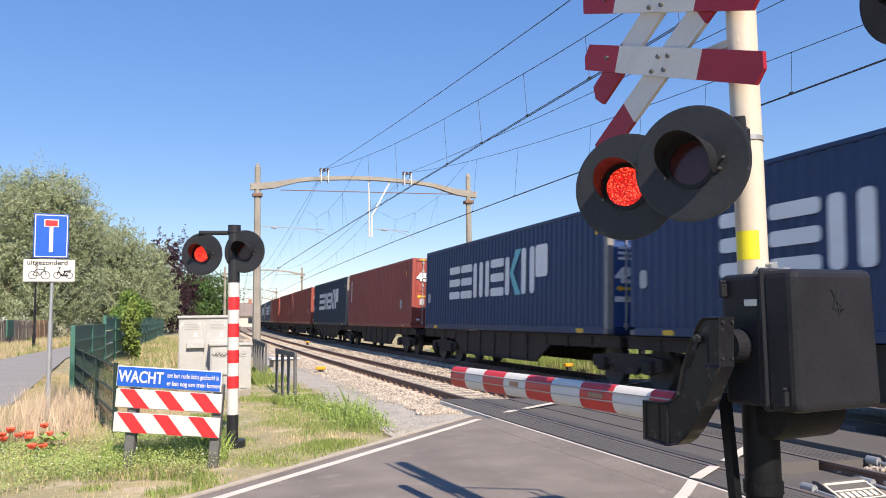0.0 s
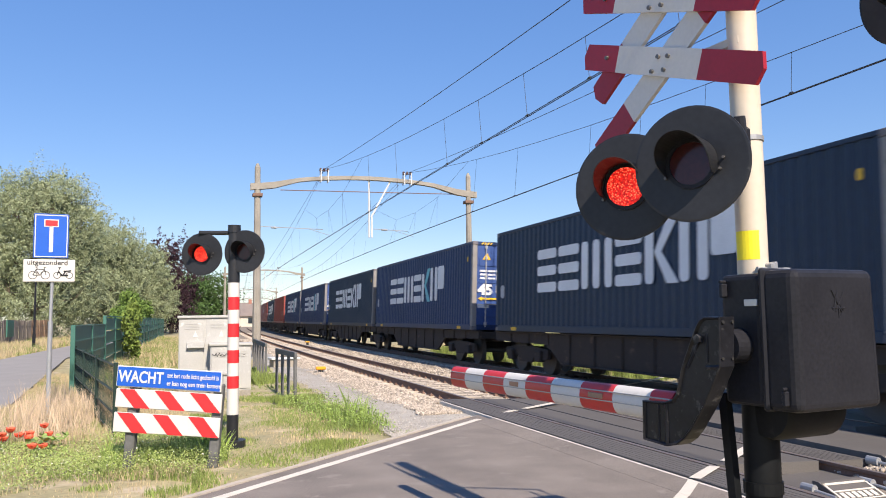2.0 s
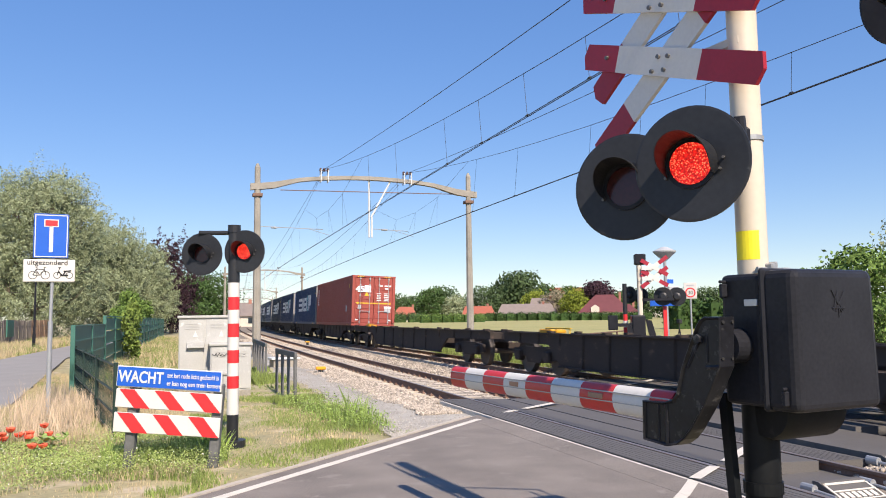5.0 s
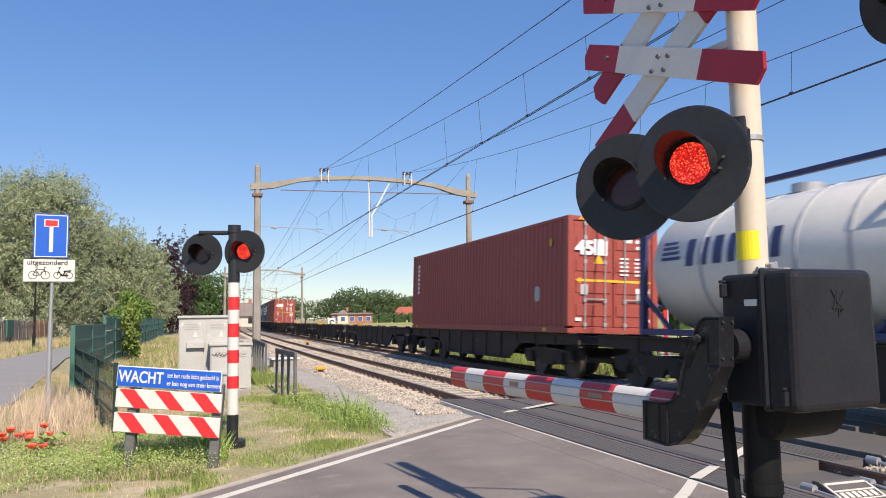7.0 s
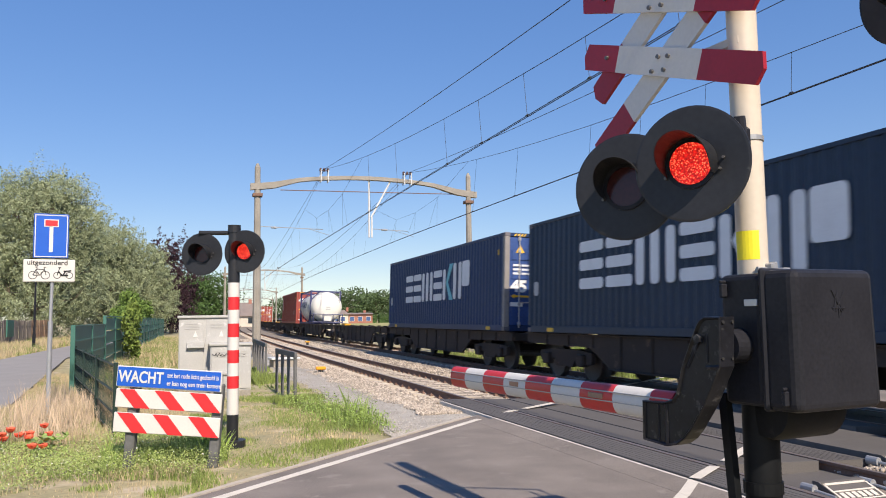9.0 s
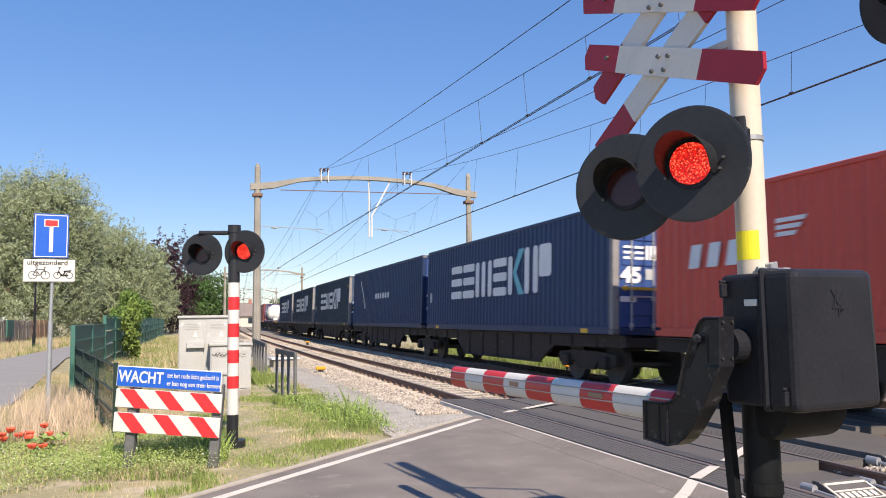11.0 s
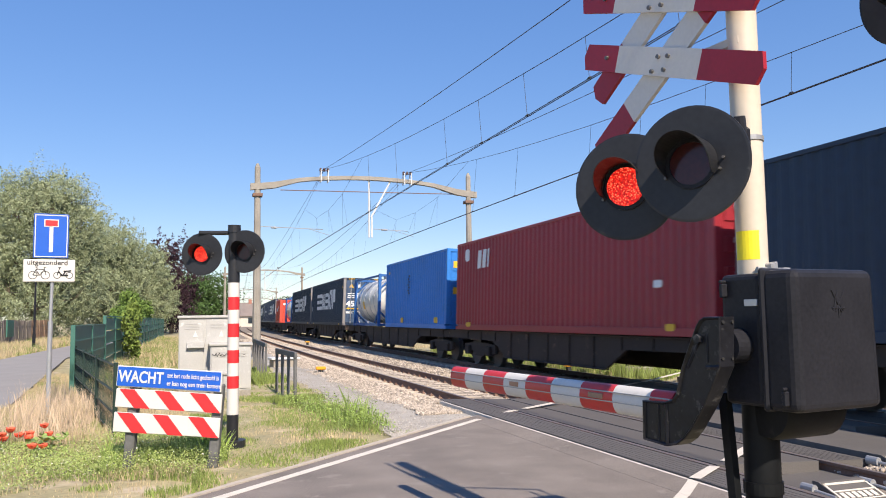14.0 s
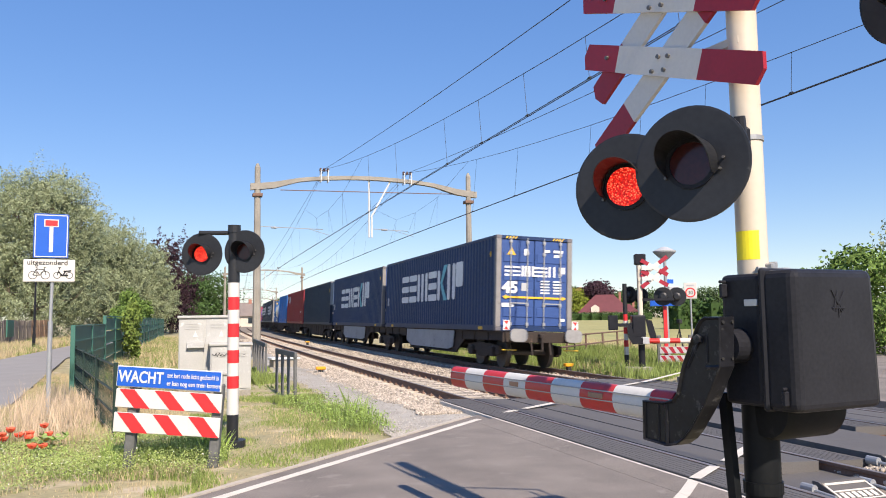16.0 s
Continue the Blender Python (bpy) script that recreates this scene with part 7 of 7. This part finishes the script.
def blades(spots, height, width, material, seed, lean=0.35):
    """Grass blades at the given places; height may vary from spot to spot."""
    rs = np.random.RandomState(seed)
    p = np.array(spots, float)
    n = len(p)
    h = p[:, 3:4] * height * rs.uniform(0.55, 1.25, (n, 1))
    a = rs.uniform(0, 2 * np.pi, n)
    side = np.stack([np.cos(a), np.sin(a), np.zeros(n)], 1) * width * rs.uniform(0.6, 1.4, (n, 1))
    a2 = rs.uniform(0, 2 * np.pi, n)
    bend = np.stack([np.cos(a2), np.sin(a2), np.zeros(n)], 1) * h * lean * rs.uniform(0.2, 1.3, (n, 1))
    up = np.array([0, 0, 1.0])
    b = p[:, :3]
    v = np.stack([b - side / 2, b + side / 2, b + side * 0.35 + bend * 0.45 + up * h * 0.6, b + bend + up * h, b - side * 0.35 + bend * 0.45 + up * h * 0.6], 1).reshape(-1, 3)
    f = np.arange(n * 5).reshape(-1, 5)
    me = bpy.data.meshes.new("blades")
    me.from_pydata(v.tolist(), [], f.tolist())
    me.materials.append(material)
    return me


def spread(x0, x1, y0, y1, n, keep, seed, z=-0.08):
    """Places in a field where keep(x, y) gives a height above zero."""
    rnd = random.Random(seed)
    out = []
    while len(out) < n:
        x, y = rnd.uniform(x0, x1), rnd.uniform(y0, y1)
        k = keep(x, y)
        if k > 0.02 and rnd.random() < min(1, k * 1.5):
            out.append((x, y, z, k))
    return out


def off_road(x, y):
    return y - x > 5.12 and x < -6.5 and not (x > -7.18 + 0.1 * noise.noise(Vector((0, y * 2, 3))) and y > -1.3) and not (-8.3 < x and y > 6) and not (x < -12.95 - 0.08 * (y - 1) and y > -6 and x > -17.2)


def patch(x, y, k, lo=0.0):
    return max(0.0, noise.noise(Vector((x * 0.55, y * 0.55, k))) + 0.45 - lo)


def bare(x, y):
    return y - x < 5.6 + 0.55 * noise.noise(Vector((x * 1.4, y * 1.4, 9))) or noise.noise(Vector((x * 1.6, y * 1.6, 31))) > 0.34 or (y + 4.3) ** 2 * 1.2 + (x + 10.8) ** 2 * 0.9 < 0.9


def green(x, y):
    if not off_road(x, y) or (bare(x, y) and noise.noise(Vector((x * 2, y * 2, 1))) < 0.2):
        return 0
    return patch(x * (1.9 if x > -9.9 else 1), y * (1.9 if x > -9.9 else 1), 2.0, 0.03 if x > -9.9 else 0.0) * (0.75 + 0.35 * noise.noise(Vector((x * 1.3, y * 1.3, 12))))


def dry(x, y):
    if not off_road(x, y):
        return 0
    tall = 1.5 if x < -10.9 and y > -0.6 else (0.42 if x > -9.9 else (0.95 if y - x > 6.4 else 0.6))
    return patch(x, y, 7.0, -0.15) * tall * (0.35 if bare(x, y) else 1.0)


def clover(x, y):
    return patch(x, y, 4.0, -0.3) if off_road(x, y) and y < 0.6 - 0.35 * (x + 12) and x < -9.9 + 0.35 * (y + 4) * (y < -2.5) and not bare(x, y) else 0


stuff = lambda name, me, label: tagged(part(name, me, None), label, "grass", kind="stuff")
stuff("grass_blades", blades(spread(-14.5, -6.6, -7, 14, 92000, green, 1), 0.13, 0.010, M_BLADE, 1), "fresh green grass blades in the verge")
stuff("dry_grass", blades(spread(-14.5, -6.6, -7, 14, 42000, dry, 2), 0.16, 0.009, M_DRY, 2), "dry straw-coloured grass in the verge")
stuff("path_grass", blades(spread(-21.5, -17.0, 4, 62, 26000, lambda x, y: 0.4 + patch(x, y, 5.0) if x < -17.7 else 0, 3), 0.42, 0.022, M_DRY, 3), "tall dry grass along the board fence")
stuff("path_weeds", blades(spread(-21.5, -17.0, 4, 62, 12000, lambda x, y: patch(x, y, 6.0) if x < -17.7 else 0, 4), 0.5, 0.024, M_BLADE, 4), "green weeds along the board fence")
stuff("fence_grass", blades(spread(-12.4, -8.3, 7, 60, 26000, lambda x, y: 0.3 + patch(x, y, 8.0) if x < -8.2 else 0, 5), 0.32, 0.016, M_BLADE, 5), "green grass beside the green fence")
stuff("fence_dry_grass", blades(spread(-12.4, -8.3, 9, 60, 16000, lambda x, y: 0.3 + patch(x, y, 9.0), 6), 0.36, 0.014, M_DRY, 6), "tall dry grass beside the green fence")
stuff("far_verge", blades(spread(2.0, 9.5, 4.5, 26, 42000, lambda x, y: (0.5 + patch(x, y, 3.0)) if y > x * 0.93 + 3.6 else 0, 7, -0.23), 0.36, 0.016, M_BLADE, 7), "tall green grass beyond the tracks")
stuff("far_verge_dry", blades(spread(2.0, 16, 8, 34, 12000, lambda x, y: patch(x, y, 1.0) if y > x * 0.93 + 3.6 else 0, 8, -0.23), 0.4, 0.015, M_DRY, 8), "dry grass beyond the tracks")
stuff("line_weeds", blades(spread(-8.3, -7.4, 3.0, 14, 3000, lambda x, y: patch(x, y, 2.5, 0.2), 9, -0.05), 0.4, 0.016, M_BLADE, 9), "weeds along the grey railings")
stuff("road_weeds", blades([(x, y, z, k) for x, y, z, k in spread(-8.3, -7.0, -1.2, 2.6, 800, lambda x, y: max(0, 1.25 - 1.5 * abs(x + 7.28 + 0.2 * y) - 0.3 * abs(y - 0.2)) * (0.5 + 1.1 * patch(x * 3, y * 3, 6.0)) if y - x > 5.6 else 0, 10)], 0.25, 0.014, M_WEED, 10, 0.4), "tall green weeds at the gravel path's end")


def low_leaves(spots, size, material, seed, lift):
    rs = np.random.RandomState(seed)
    p = np.array(spots, float)
    n = len(p)
    c = p[:, :3] + np.array([0, 0, 1]) * (lift * rs.uniform(0.2, 1.0, (n, 1)) * p[:, 3:4])
    nrm = np.stack([rs.normal(0, 0.5, n), rs.normal(0, 0.5, n), np.ones(n)], 1)
    nrm /= np.linalg.norm(nrm, axis=1)[:, None]
    t = np.cross(nrm, rs.normal(size=(n, 3)))
    t /= np.linalg.norm(t, axis=1)[:, None]
    b = np.cross(nrm, t)
    s = size * rs.uniform(0.5, 1.3, (n, 1))
    v = np.stack([c - t * s, c + b * s * 0.7, c + t * s, c - b * s * 0.7], 1).reshape(-1, 3)
    me = bpy.data.meshes.new("leaves")
    me.from_pydata(v.tolist(), [], np.arange(n * 4).reshape(-1, 4).tolist())
    me.materials.append(material)
    return me


stuff("clover", low_leaves(spread(-14, -9, -6, 3, 62000, clover, 21), 0.0095, M_CLOVER, 21, 0.2), "dense green clover in the verge")
stuff("clover_flowers", low_leaves(spread(-14, -9, -6, 3, 2000, clover, 22), 0.009, M_FLOWER, 22, 0.2), "small white flowers in the clover")


M_STRAW = mat("pinkish_straw", (0.58, 0.45, 0.32), 0.75, vary=0.2, scale=1, objvary=0.3)
stuff("tall_straw", blades(spread(-12.7, -11.0, -0.9, 5.5, 2600, lambda x, y: max(0, 1.1 - 0.75 * abs(x + 11.85 + 0.12 * y)) * (0.55 + patch(x * 2, y * 2, 14.0)) if off_road(x, y) else 0, 31), 0.52, 0.0055, M_STRAW, 31, 0.3), "tall pinkish straw beside the mesh fence")
stuff("board_weeds", blades(spread(-10.9, -9.5, -2.7, -0.6, 2600, lambda x, y: 0.35 + 0.9 * patch(x * 2, y * 2, 15.0), 32), 0.26, 0.016, M_WEED, 32, 0.5), "green weeds behind the warning board")
stuff("weed_leaves", low_leaves(spread(-8.2, -6.95, -1.0, 2.8, 2800, lambda x, y: max(0, 1.2 - 1.6 * abs(x + 7.3 + 0.18 * y)) * (0.4 + 1.2 * patch(x * 3, y * 3, 6.0)) if y - x > 5.7 else 0, 33), 0.018, M_WEED, 33, 0.3), "leafy weeds at the gravel path's end")
stuff("broad_leaves", low_leaves(spread(-11.85, -11.4, -1.75, -1.2, 110, lambda x, y: 0.9, 34), 0.05, M_WEED, 34, 0.3), "broad green leaves beside the poppies")


def poppy(x, y, h, seed):
    rnd = random.Random(seed)
    t = thing("poppy", "red poppy flower on a thin green stem", "flower", pose(x, y, -0.08), "poppies in the verge")
    part("stem", one(tube, (0, 0, 0), (0.02, 0, h), 0.005, n=5), M_BLADE, t)
    for k in range(4):
        a = k * 90 + rnd.uniform(-15, 15)
        bm = bmesh.new()
        turned(bm, [(0.0, 0.0), (0.042, 0.004), (0.05, 0.016), (0.0, 0.01)], 8)
        part("petal", bm, M_POPPY, t, at=Matrix.Translation((0.02, 0, h)) @ Matrix.Rotation(radians(a), 4, "Z") @ Matrix.Translation((0.03, 0, 0)) @ Matrix.Rotation(radians(-40), 4, "Y"))


rnd = random.Random(77)
for i in range(17):
    x, y = ((-12.13, -0.55), (-11.97, -0.72), (-12.25, -1.0))[i % 3] if i < 15 else (-11.82, -1.9)
    poppy(x + rnd.gauss(0, 0.09), y + rnd.gauss(0, 0.16), 0.22 + rnd.uniform(-0.08, 0.05), i)


# ---- what moves ----
def motions():
    for ob, w, z in movers:
        walk(ob, [(i * 0.5, track_pose(w + train_at(i * 0.5), 0.0, z)) for i in range(33)])
    for ob, side in blinkers:
        rows, t = [(0.0, side == "left")], 0.0
        for on, off in FLASHES:
            for when, lit in ((on, side == "right"), (off, side == "left")):
                rows.append((when - 0.034, rows[-1][1]))
                rows.append((when, lit))
        rows.append((16.0, rows[-1][1]))
        walk(ob, [(t, pose(0, 0, 0.012 if lit else -0.02)) for t, lit in rows])


motions()
